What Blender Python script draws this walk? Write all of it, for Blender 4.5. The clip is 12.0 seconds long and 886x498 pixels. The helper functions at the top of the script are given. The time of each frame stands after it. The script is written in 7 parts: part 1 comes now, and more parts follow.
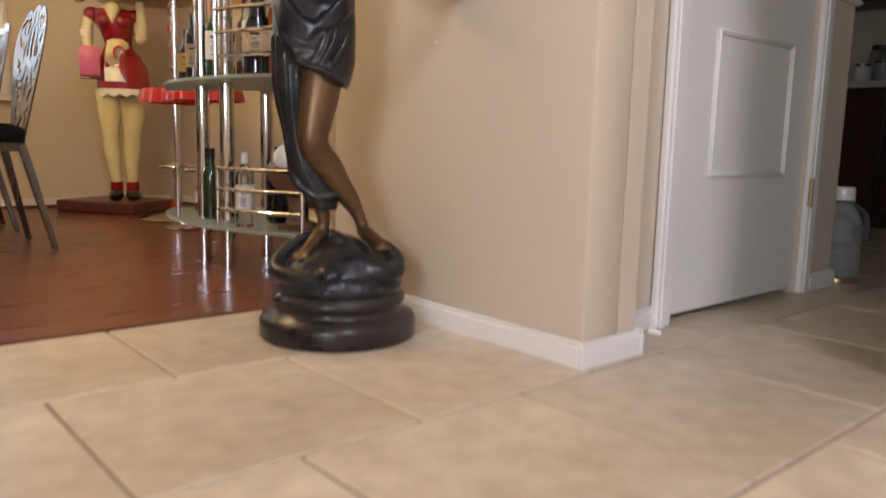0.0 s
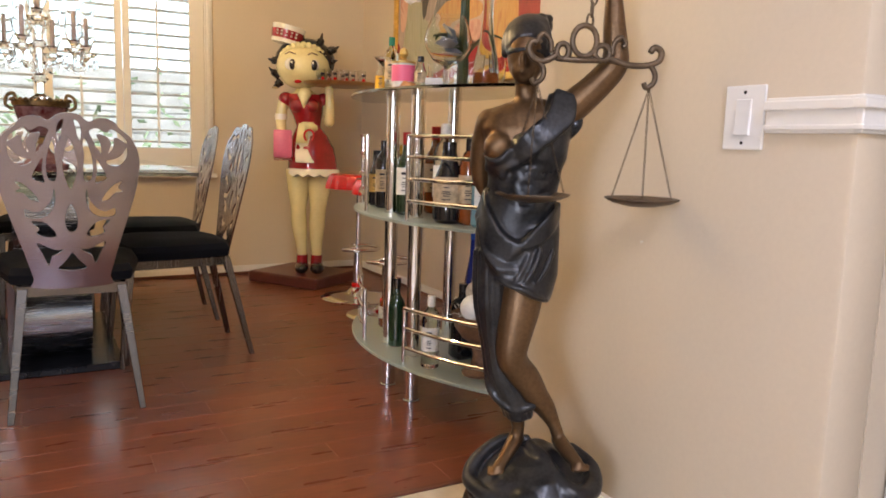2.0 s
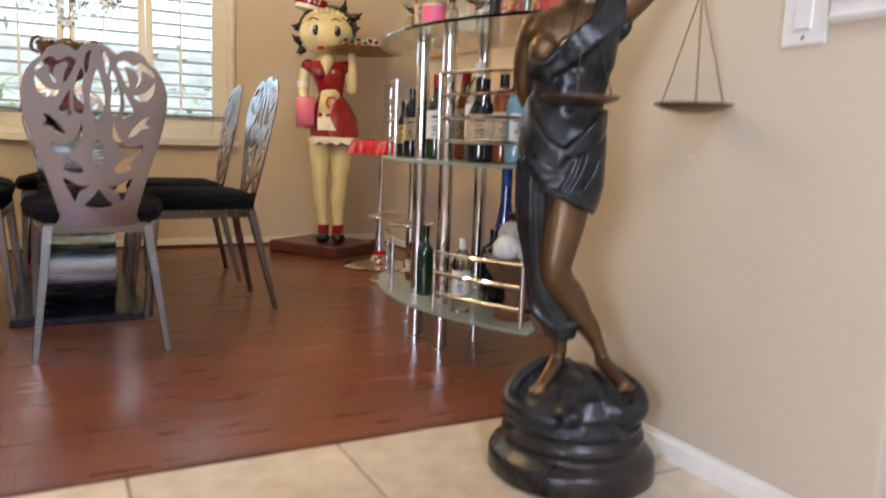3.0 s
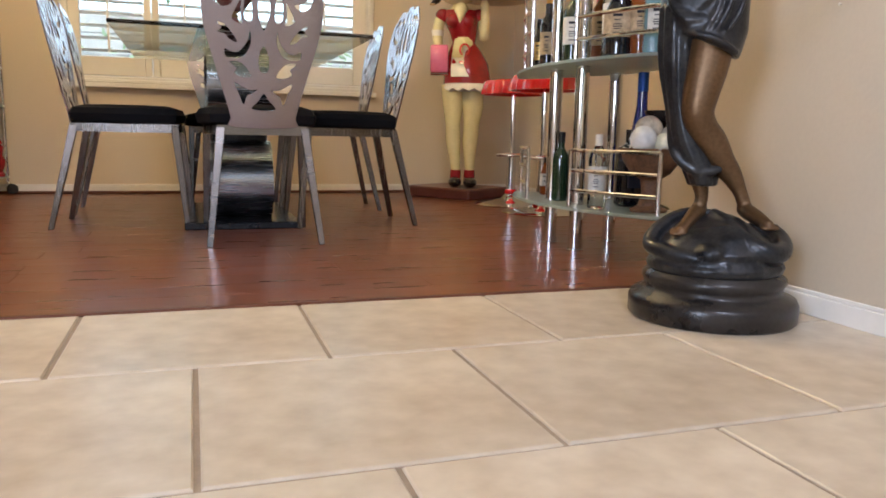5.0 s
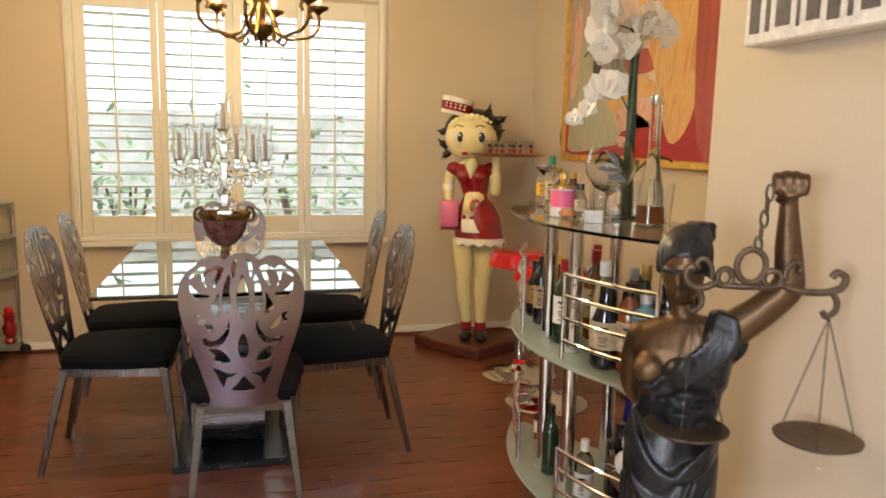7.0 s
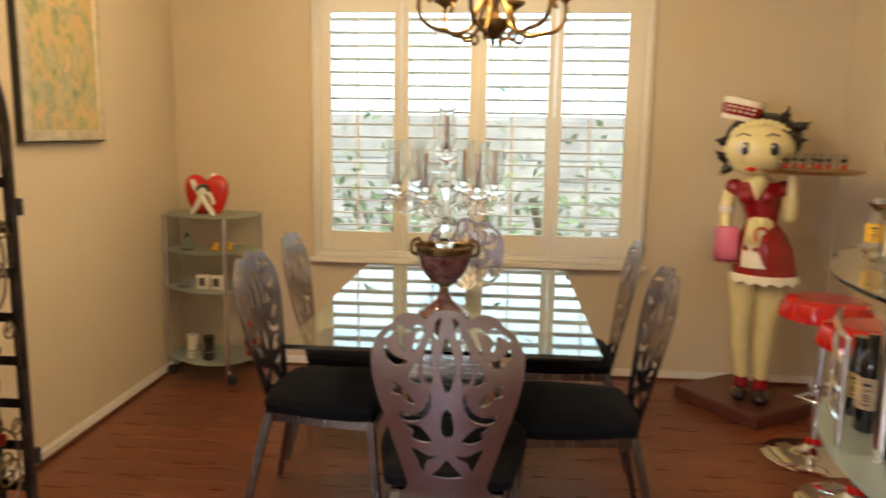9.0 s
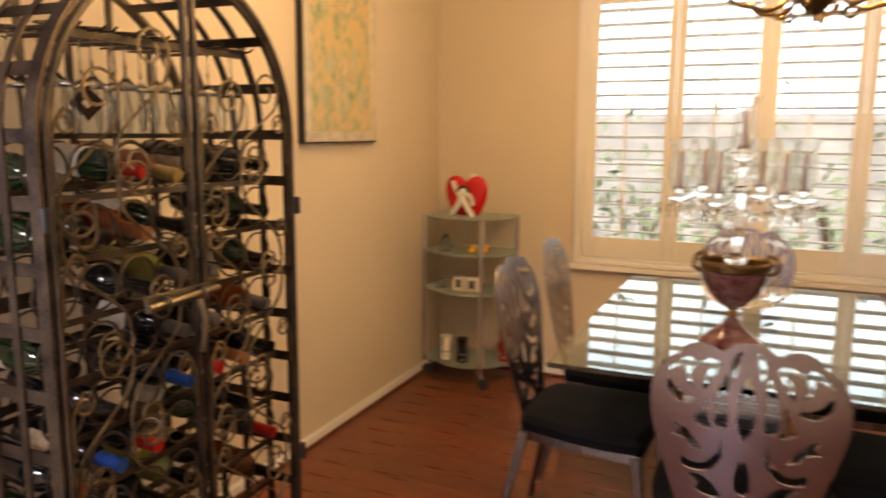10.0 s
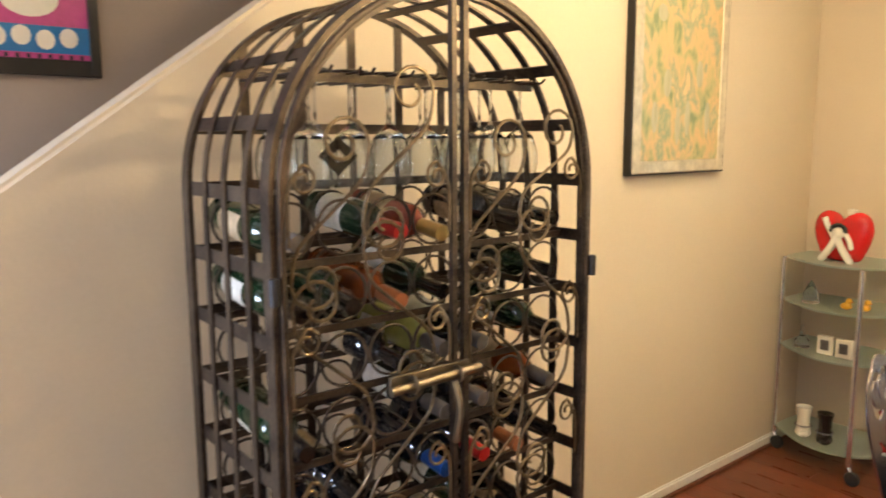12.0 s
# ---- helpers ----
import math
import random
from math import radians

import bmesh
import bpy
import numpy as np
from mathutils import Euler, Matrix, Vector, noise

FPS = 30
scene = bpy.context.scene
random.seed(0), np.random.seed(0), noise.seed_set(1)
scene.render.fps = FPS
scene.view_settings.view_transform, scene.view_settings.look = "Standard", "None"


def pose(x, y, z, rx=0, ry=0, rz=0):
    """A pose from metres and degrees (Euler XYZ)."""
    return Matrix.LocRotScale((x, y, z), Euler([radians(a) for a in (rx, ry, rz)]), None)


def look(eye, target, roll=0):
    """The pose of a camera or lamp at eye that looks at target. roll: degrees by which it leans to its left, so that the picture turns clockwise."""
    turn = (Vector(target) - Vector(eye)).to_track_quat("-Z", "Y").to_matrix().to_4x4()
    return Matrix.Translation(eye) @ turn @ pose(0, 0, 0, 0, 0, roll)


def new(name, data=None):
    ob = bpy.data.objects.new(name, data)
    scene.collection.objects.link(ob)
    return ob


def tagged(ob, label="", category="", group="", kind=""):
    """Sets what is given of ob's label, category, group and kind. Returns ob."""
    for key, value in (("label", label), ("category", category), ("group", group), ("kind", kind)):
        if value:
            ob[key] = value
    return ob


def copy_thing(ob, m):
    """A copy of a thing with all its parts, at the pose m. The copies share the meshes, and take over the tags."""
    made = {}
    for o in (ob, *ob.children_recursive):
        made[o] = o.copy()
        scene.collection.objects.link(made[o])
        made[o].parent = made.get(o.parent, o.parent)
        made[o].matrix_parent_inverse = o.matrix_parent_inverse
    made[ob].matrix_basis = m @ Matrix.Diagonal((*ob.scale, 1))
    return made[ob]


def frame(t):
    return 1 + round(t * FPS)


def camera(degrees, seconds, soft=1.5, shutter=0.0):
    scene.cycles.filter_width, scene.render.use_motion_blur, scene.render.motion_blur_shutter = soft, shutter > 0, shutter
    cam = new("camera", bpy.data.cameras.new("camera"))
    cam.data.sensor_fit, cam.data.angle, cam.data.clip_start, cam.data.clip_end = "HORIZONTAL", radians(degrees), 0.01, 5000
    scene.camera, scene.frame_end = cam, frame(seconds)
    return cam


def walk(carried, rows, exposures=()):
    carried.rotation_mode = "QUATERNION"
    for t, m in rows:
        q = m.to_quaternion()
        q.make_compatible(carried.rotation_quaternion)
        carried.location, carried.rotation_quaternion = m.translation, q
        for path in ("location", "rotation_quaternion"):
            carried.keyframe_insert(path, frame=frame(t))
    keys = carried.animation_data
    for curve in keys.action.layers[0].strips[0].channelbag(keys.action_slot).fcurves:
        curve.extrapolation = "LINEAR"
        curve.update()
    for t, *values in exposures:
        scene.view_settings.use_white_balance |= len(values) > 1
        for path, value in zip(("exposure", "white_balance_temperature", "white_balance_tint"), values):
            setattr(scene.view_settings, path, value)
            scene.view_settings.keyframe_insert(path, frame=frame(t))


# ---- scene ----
cam = camera(61.6, 12.0, soft=1.7, shutter=0.4)
PATH = [
    (0, (0.666, 0.439, 0.438), (1.97, 1.93, 0.16), 1.5),
    (0.2, (0.717, 0.477, 0.525), (2.006, 1.982, 0.248), 1.8),
    (0.5, (0.732, 0.483, 0.61), (1.935, 2.057, 0.332), 2.1),
    (1, (0.72, 0.534, 0.805), (1.75, 2.224, 0.513), 1.8),
    (1.5, (0.663, 0.563, 0.813), (1.644, 2.283, 0.529), 2.0),
    (2, (0.645, 0.591, 0.877), (1.606, 2.322, 0.598), 1.8),
    (2.5, (0.692, 0.614, 0.894), (1.648, 2.348, 0.618), 1.8),
    (3, (0.613, 0.641, 0.682), (1.544, 2.389, 0.405), 2.1),
    (3.5, (0.517, 0.555, 0.406), (1.375, 2.341, 0.137), 2.0),
    (3.7, (0.478, 0.52, 0.345), (1.289, 2.33, 0.082), 2.1),
    (5.3, (0.545, 0.522, 0.412), (1.149, 2.405, 0.112), 1.4),
    (5.5, (0.599, 0.571, 0.526), (1.188, 2.462, 0.247), 1.5),
    (6, (0.63, 0.591, 1.057), (1.204, 2.483, 0.754), 1.1),
    (6.3, (0.598, 0.592, 1.164), (1.195, 2.48, 0.885), 1.5),
    (6.5, (0.638, 0.585, 1.211), (1.222, 2.477, 0.929), 1.4),
    (8.3, (0.802, 1.179, 1.365), (1.044, 3.137, 1.039), 1.4),
    (8.5, (0.789, 1.207, 1.354), (0.953, 3.175, 1.035), 1.3),
    (9, (0.874, 1.284, 1.366), (0.716, 3.253, 1.053), 0.9),
    (9.5, (0.86, 1.368, 1.353), (0.363, 3.28, 1.039), 0.8),
    (9.9, (0.759, 1.434, 1.35), (0.065, 3.285, 1.045), 0.7),
    (10, (0.754, 1.479, 1.351), (-0.036, 3.29, 1.037), 0.4),
    (10.5, (0.715, 1.624, 1.372), (-0.455, 3.216, 1.061), 0.0),
    (10.7, (0.735, 1.615, 1.383), (-0.557, 3.117, 1.105), 1.4),
    (11, (0.697, 1.697, 1.396), (-0.795, 2.995, 1.094), -0.2),
    (11.5, (0.696, 1.775, 1.41), (-0.915, 2.922, 1.114), -0.4),
    (12, (0.649, 1.879, 1.428), (-0.891, 3.121, 1.135), -0.3),
]
EXPO = [(0, -0.29, 6750, 13), (0.5, -0.25, 7300, 13), (1.0, -0.11, 7400, 15), (1.5, -0.09, 7000, 14), (2.0, -0.07, 6500, 13), (2.5, -0.1, 6000, 8), (3.0, -0.04, 5900, 9), (3.5, 0.05, 5300, 11), (5.5, -0.1, 6200, 8), (6.5, -0.14, 6600, 8), (8.5, -0.22, 6800, 7), (9.5, -0.32, 7100, 12), (10.5, 0.0, 8600, 30), (11.0, 0.25, 8900, 32), (11.5, 0.29, 7100, 13), (12, 0.4, 5900, 6)]
LOUVRE = -8
walk(cam, [(t, look(eye, target, roll)) for t, eye, target, roll in PATH], EXPO)

# world, sun, large lights
world = bpy.data.worlds.new("world")
scene.world = world
world.use_nodes = True
wn = world.node_tree
sky = wn.nodes.new("ShaderNodeTexSky")
sky.sky_type, sky.sun_disc = "NISHITA", False
sky.sun_elevation, sky.sun_rotation = radians(52), radians(215)
wn.nodes["Background"].inputs["Strength"].default_value = 0.15
wn.links.new(sky.outputs["Color"], wn.nodes["Background"].inputs["Color"])


def lamp(name, kind, m, energy, color, **more):
    data = bpy.data.lights.new(name, kind)
    data.energy, data.color = energy, color
    if "size" in more:
        data.shape, data.size, data.size_y = "RECTANGLE", more["size"], more["size_y"]
    if "soft" in more:
        data.shadow_soft_size = more["soft"]
    if "angle" in more:
        data.angle = radians(more["angle"])
    ob = new(name, data)
    ob.matrix_world = m
    return ob


SUN_DIR = Vector((-math.sin(radians(35)) * 0.62, -math.cos(radians(35)) * 0.62, 0.79))
lamp("sun", "SUN", look(SUN_DIR * 20, (0, 0, 0)), 4.0, (1.0, 0.94, 0.86), angle=0.5)
# low cool fill from the west, added to lift the switch wall
lamp("entry_fill_light", "AREA", look((-1.92, -0.95, 1.25), (1.8, 1.9, 0.6)), 92, (0.80, 0.85, 1.0), size=0.9, size_y=1.1)
lamp("high_window_light", "AREA", look((0.10, -2.78, 4.10), (1.3, 1.7, 0.7)), 165, (0.80, 0.82, 1.0), size=0.8, size_y=0.9)
# weak greenish fill added for the hall, from an unseen window
lamp("hall_fill_light", "AREA", look((3.05, -2.86, 1.45), (3.05, 0.0, 1.3)), 1.8, (0.56, 0.94, 0.84), size=1.1, size_y=1.2)
lamp("dining_window_light", "AREA", look((0.74, 6.45, 3.05), (0.74, 5.2, 1.2)), 95, (0.84, 0.92, 1.0), size=3.0, size_y=1.2)
for k in range(6):
    a = radians(60 * k + 15)
    lamp("chandelier_bulb_light", "POINT", pose(0.83 + 0.222 * math.cos(a), 3.57 + 0.222 * math.sin(a), 1.90), 11.0, (1.0, 0.72, 0.34), soft=0.03)
# warm fill near the ceiling, added to brighten the west wall; no fixture
lamp("west_wall_fill_light", "AREA", look((-0.15, 3.8, 2.56), (-0.5, 3.8, 0)), 17, (1.0, 0.70, 0.38), size=0.16, size_y=0.16)

# materials
def mat(name, color, rough=0.5, metal=0.0, vary=0.12, scale=6.0, grain=60.0, bump=0.15, color2=None, coat=0.0, glass=0.0, ior=1.45, emit=None, rnd=0.0, dist=0.002, rough_vary=0.12, stretch=None):
    m = bpy.data.materials.new(name)
    m.use_nodes = True
    nt = m.node_tree
    N, L = nt.nodes, nt.links
    p = N["Principled BSDF"]
    c = (*color, 1)
    p.inputs["Base Color"].default_value = c
    p.inputs["Roughness"].default_value = rough
    p.inputs["Metallic"].default_value = metal
    p.inputs["Coat Weight"].default_value = coat
    p.inputs["Coat Roughness"].default_value = 0.08
    p.inputs["IOR"].default_value = ior
    p.inputs["Transmission Weight"].default_value = glass
    if emit:
        p.inputs["Emission Color"].default_value = (*emit[0], 1)
        p.inputs["Emission Strength"].default_value = emit[1]
    tc = N.new("ShaderNodeTexCoord")
    src = tc.outputs["Object"]
    if stretch:
        mp = N.new("ShaderNodeMapping")
        mp.inputs["Scale"].default_value = stretch
        L.new(src, mp.inputs["Vector"])
        src = mp.outputs["Vector"]
    big = N.new("ShaderNodeTexNoise")
    big.inputs["Scale"].default_value, big.inputs["Detail"].default_value = scale, 5
    small = N.new("ShaderNodeTexNoise")
    small.inputs["Scale"].default_value, small.inputs["Detail"].default_value = grain, 4
    L.new(src, big.inputs["Vector"])
    L.new(src, small.inputs["Vector"])
    if vary > 0 or color2:
        ramp = N.new("ShaderNodeValToRGB")
        lo = tuple(max(0, v * (1 - vary)) for v in color)
        hi = color2 or tuple(min(1, v * (1 + vary)) for v in color)
        ramp.color_ramp.elements[0].position, ramp.color_ramp.elements[1].position = 0.35, 0.65
        ramp.color_ramp.elements[0].color, ramp.color_ramp.elements[1].color = (*lo, 1), (*hi, 1)
        mx = N.new("ShaderNodeMath")
        mx.operation = "MULTIPLY_ADD"
        mx.inputs[1].default_value = 0.35
        L.new(small.outputs["Fac"], mx.inputs[0])
        ad = N.new("ShaderNodeMath")
        ad.operation = "MULTIPLY"
        ad.inputs[1].default_value = 0.65
        L.new(big.outputs["Fac"], ad.inputs[0])
        L.new(ad.outputs[0], mx.inputs[2])
        L.new(mx.outputs[0], ramp.inputs["Fac"])
        out = ramp.outputs["Color"]
        if rnd:
            oi = N.new("ShaderNodeObjectInfo")
            mr = N.new("ShaderNodeMapRange")
            mr.inputs["To Min"].default_value, mr.inputs["To Max"].default_value = 1 - rnd, 1 + rnd
            L.new(oi.outputs["Random"], mr.inputs["Value"])
            hsv = N.new("ShaderNodeHueSaturation")
            L.new(out, hsv.inputs["Color"])
            L.new(mr.outputs[0], hsv.inputs["Value"])
            out = hsv.outputs["Color"]
        L.new(out, p.inputs["Base Color"])
    if rough_vary:
        rr = N.new("ShaderNodeMapRange")
        rr.inputs["To Min"].default_value = max(0.02, rough * (1 - rough_vary * 2))
        rr.inputs["To Max"].default_value = min(1, rough * (1 + rough_vary * 2))
        L.new(big.outputs["Fac"], rr.inputs["Value"])
        L.new(rr.outputs[0], p.inputs["Roughness"])
    if bump:
        b = N.new("ShaderNodeBump")
        b.inputs["Strength"].default_value, b.inputs["Distance"].default_value = bump, dist
        L.new(small.outputs["Fac"], b.inputs["Height"])
        L.new(b.outputs["Normal"], p.inputs["Normal"])
    return m


M = {}
M["wall"] = mat("wall_paint", (0.64, 0.55, 0.425), 0.62, vary=0.03, scale=1.5, grain=90, bump=0.25)
# much like wall_paint, but darker and a little rougher
M["graywall"] = mat("stairwell_dark_beige", (0.38, 0.31, 0.26), 0.7, vary=0.03, scale=1.5, grain=90, bump=0.25)
M["white"] = mat("white_paint", (0.78, 0.76, 0.71), 0.38, vary=0.03, scale=3, grain=40, bump=0.08)
M["trimwhite"] = mat("trim_paint", (0.80, 0.78, 0.74), 0.35, vary=0.04, scale=3, grain=40, bump=0.08)
M["shutter"] = mat("shutter_paint", (0.80, 0.77, 0.70), 0.35, vary=0.03, scale=3, grain=40, bump=0.06)
M["ceiling"] = mat("ceiling_paint", (0.78, 0.75, 0.70), 0.8, vary=0.02, bump=0.3)
M["tile"] = mat("tile_glaze", (0.53, 0.42, 0.29), 0.34, vary=0.16, scale=2.4, grain=18, bump=0.18, color2=(0.71, 0.62, 0.48), rnd=0.08, rough_vary=0.2, dist=0.003)
M["grout"] = mat("grout", (0.34, 0.27, 0.20), 0.85, vary=0.15, scale=12, grain=150, bump=0.5)
M["wood"] = mat("floor_wood", (0.150, 0.042, 0.020), 0.30, vary=0.16, scale=3.5, grain=22, bump=0.05, color2=(0.205, 0.062, 0.028), rnd=0.11, stretch=(0.7, 3.0, 3.0), rough_vary=0.2, coat=0.12, dist=0.003)
M["shoe"] = mat("shoe_moulding_wood", (0.12, 0.04, 0.02), 0.4, vary=0.3, stretch=(1, 8, 8))
M["chrome"] = mat("chrome", (0.80, 0.80, 0.82), 0.07, 1.0, vary=0.02, bump=0, rough_vary=0.3)
M["steel"] = mat("brushed_steel", (0.20, 0.18, 0.165), 0.26, 1.0, vary=0.08, grain=120, bump=0.05, stretch=(1, 20, 1))
M["plate"] = mat("satin_plate_steel", (0.35, 0.325, 0.365), 0.21, 1.0, vary=0.10, scale=5, grain=140, bump=0.04)
M["cushion"] = mat("black_cushion", (0.005, 0.005, 0.006), 0.95, vary=0.3, grain=250, bump=0.3)
M["cushion"].node_tree.nodes["Principled BSDF"].inputs["Specular IOR Level"].default_value = 0.15
M["black"] = mat("black_lacquer", (0.012, 0.012, 0.014), 0.25, vary=0.2, bump=0.02)
M["glass"] = mat("clear_glass", (0.92, 0.97, 0.95), 0.0, glass=1.0, vary=0, bump=0, rough_vary=0)
M["glassedge"] = mat("shelf_glass", (0.80, 0.91, 0.86), 0.02, glass=1.0, vary=0, bump=0, rough_vary=0)
M["skin"] = mat("bronze_brown", (0.125, 0.074, 0.040), 0.42, 0.85, vary=0.2, scale=9, grain=120, bump=0.10, color2=(0.18, 0.112, 0.060))
M["robe"] = mat("bronze_dark_patina", (0.018, 0.020, 0.024), 0.30, 0.55, vary=0.4, scale=16, grain=130, bump=0.15, color2=(0.05, 0.05, 0.052))
M["iron"] = mat("wrought_iron", (0.040, 0.031, 0.032), 0.42, 0.75, vary=0.3, scale=12, grain=160, bump=0.25, color2=(0.13, 0.10, 0.075))
M["brass"] = mat("aged_brass", (0.42, 0.29, 0.13), 0.32, 0.9, vary=0.25, scale=20, grain=120, bump=0.1)
M["plinth"] = mat("dark_plinth", (0.016, 0.013, 0.012), 0.28, 0.2, vary=0.4, scale=9, grain=90, bump=0.1, color2=(0.04, 0.034, 0.03))
M["beam"] = mat("bronze_beam", (0.13, 0.095, 0.065), 0.42, 0.8, vary=0.3, scale=30, grain=160, bump=0.15)
M["steel2"] = mat("curled_steel", (0.46, 0.46, 0.47), 0.26, 1.0, vary=0.05, grain=90, bump=0.04, stretch=(1, 30, 30))
M["tableglass"] = mat("table_glass", (0.55, 0.68, 0.66), 0.0, glass=1.0, vary=0, bump=0, rough_vary=0, ior=1.75)
M["thinglass"] = mat("thin_glass", (0.95, 0.97, 0.97), 0.02, glass=1.0, vary=0, bump=0, rough_vary=0, ior=1.38)
M["crystal"] = mat("crystal", (0.97, 0.98, 0.98), 0.03, glass=1.0, vary=0, bump=0, rough_vary=0, ior=1.32)
M["porcelain"] = mat("red_porcelain", (0.16, 0.012, 0.012), 0.15, vary=0.5, scale=26, grain=60, bump=0.02, color2=(0.26, 0.14, 0.13), coat=0.5)
M["candle"] = mat("pink_candle", (0.86, 0.70, 0.64), 0.35, vary=0.05, glass=0.2)
M["bronze"] = mat("aged_bronze", (0.11, 0.065, 0.03), 0.33, 0.9, vary=0.45, scale=25, grain=120, bump=0.15, color2=(0.30, 0.19, 0.08))
M["green"] = mat("green_bottle_glass", (0.012, 0.030, 0.012), 0.06, vary=0.2, bump=0, coat=0.6)
M["blackglass"] = mat("black_bottle_glass", (0.008, 0.008, 0.010), 0.06, vary=0.2, bump=0, coat=0.6)
M["amber"] = mat("amber_bottle", (0.30, 0.075, 0.015), 0.06, vary=0.25, bump=0, coat=0.6, glass=0.35)
M["rose"] = mat("rose_bottle", (0.38, 0.11, 0.08), 0.07, vary=0.2, bump=0, coat=0.6, glass=0.3)
M["olive"] = mat("pale_green_bottle", (0.36, 0.38, 0.12), 0.07, vary=0.2, bump=0, coat=0.6, glass=0.3)
M["bluebottle"] = mat("cobalt_bottle", (0.01, 0.025, 0.22), 0.05, vary=0.2, bump=0, coat=0.6, glass=0.3)
M["clearbottle"] = mat("clear_bottle", (0.86, 0.92, 0.90), 0.02, vary=0, bump=0, glass=1.0, ior=1.35, rough_vary=0)
M["paleblue"] = mat("pale_blue_bottle", (0.36, 0.60, 0.66), 0.05, vary=0.05, bump=0, glass=0.6, ior=1.3)
M["label"] = mat("paper_label", (0.72, 0.70, 0.64), 0.6, vary=0.15, scale=60, grain=200, bump=0.05, rnd=0.15)
M["tan_label"] = mat("tan_label", (0.50, 0.38, 0.24), 0.6, vary=0.2, scale=60, bump=0.05)
M["ink"] = mat("dark_ink", (0.02, 0.02, 0.03), 0.6, vary=0.1, bump=0)
M["red"] = mat("red_gloss", (0.55, 0.010, 0.010), 0.18, vary=0.1, bump=0.02, coat=0.6)
M["darkred"] = mat("dark_red_gloss", (0.27, 0.008, 0.012), 0.16, vary=0.15, scale=14, bump=0.03, coat=0.6)
M["cream"] = mat("cream_gloss", (0.78, 0.70, 0.38), 0.22, vary=0.06, scale=10, bump=0.03, coat=0.5)
M["whitegloss"] = mat("white_gloss", (0.80, 0.76, 0.68), 0.22, vary=0.06, bump=0.02, coat=0.4)
M["blackgloss"] = mat("black_gloss", (0.012, 0.010, 0.010), 0.16, vary=0.2, bump=0.02, coat=0.5)
M["pink"] = mat("pink_gloss", (0.68, 0.17, 0.30), 0.3, vary=0.1, bump=0.02)
M["hotpink"] = mat("pink_label", (0.85, 0.16, 0.28), 0.4, vary=0.05, bump=0)
M["yellow"] = mat("yellow_gloss", (0.75, 0.42, 0.03), 0.3, vary=0.1, bump=0.02)
M["teal"] = mat("teal_foil", (0.03, 0.33, 0.34), 0.3, 0.3, vary=0.1, bump=0.05)
M["bluefoil"] = mat("blue_foil", (0.02, 0.09, 0.42), 0.3, 0.3, vary=0.1, bump=0.05)
M["redfoil"] = mat("red_foil", (0.42, 0.02, 0.02), 0.3, 0.3, vary=0.1, bump=0.05)
M["goldfoil"] = mat("gold_foil", (0.62, 0.43, 0.15), 0.3, 0.7, vary=0.1, bump=0.05)
M["silverfoil"] = mat("silver_foil", (0.6, 0.6, 0.6), 0.3, 0.7, vary=0.1, bump=0.05)
M["copperfoil"] = mat("copper_foil", (0.40, 0.16, 0.08), 0.35, 0.5, vary=0.1, bump=0.05)
M["gilt"] = mat("gilt_frame", (0.70, 0.42, 0.09), 0.35, 0.7, vary=0.2, scale=20, grain=80, bump=0.2)
M["silverframe"] = mat("silver_leaf_frame", (0.56, 0.50, 0.38), 0.42, 0.5, vary=0.2, scale=20, grain=60, bump=0.3)
M["blackframe"] = mat("black_frame", (0.015, 0.014, 0.014), 0.35, vary=0.2, bump=0.05)
M["plastic"] = mat("switch_plastic", (0.80, 0.79, 0.77), 0.3, vary=0.02, bump=0)
M["cabinet"] = mat("dark_cabinet_wood", (0.050, 0.018, 0.016), 0.35, vary=0.3, scale=4, grain=40, bump=0.1, stretch=(6, 6, 1))
M["counter"] = mat("pale_counter", (0.50, 0.46, 0.40), 0.3, vary=0.3, scale=30, grain=120, bump=0.02)
M["jug"] = mat("clear_jug_plastic", (0.88, 0.92, 0.94), 0.08, vary=0, bump=0, glass=0.85, ior=1.2, rough_vary=0)
M["grayplastic"] = mat("gray_plastic", (0.12, 0.12, 0.13), 0.4, vary=0.1, bump=0)
M["leaf"] = mat("orchid_leaf", (0.03, 0.09, 0.025), 0.4, vary=0.3, bump=0.05)
M["petal"] = mat("orchid_petal", (0.82, 0.80, 0.70), 0.5, vary=0.06, bump=0.05)
M["stalk"] = mat("dark_green_stalk", (0.03, 0.06, 0.03), 0.4, vary=0.3, bump=0.05)
M["brownplat"] = mat("brown_painted_base", (0.10, 0.030, 0.022), 0.32, vary=0.25, scale=8, bump=0.06, coat=0.2)
M["ceramicball"] = mat("speckled_ball", (0.52, 0.47, 0.38), 0.45, vary=0.3, scale=26, grain=90, bump=0.15)
M["wicker"] = mat("dark_wicker", (0.14, 0.07, 0.035), 0.6, vary=0.4, scale=40, grain=120, bump=0.6)
M["hedge"] = mat("hedge_leaf", (0.30, 0.40, 0.24), 0.5, vary=0.4, scale=3, bump=0.1, rnd=0.2)
M["blockwall"] = mat("garden_block_wall", (0.74, 0.74, 0.76), 0.85, vary=0.2, scale=4, grain=50, bump=0.4)
M["gravel"] = mat("garden_ground", (0.52, 0.47, 0.40), 0.9, vary=0.3, scale=6, grain=60, bump=0.5)
M["rubber"] = mat("caster_rubber", (0.02, 0.02, 0.02), 0.6, vary=0.2, bump=0.05)


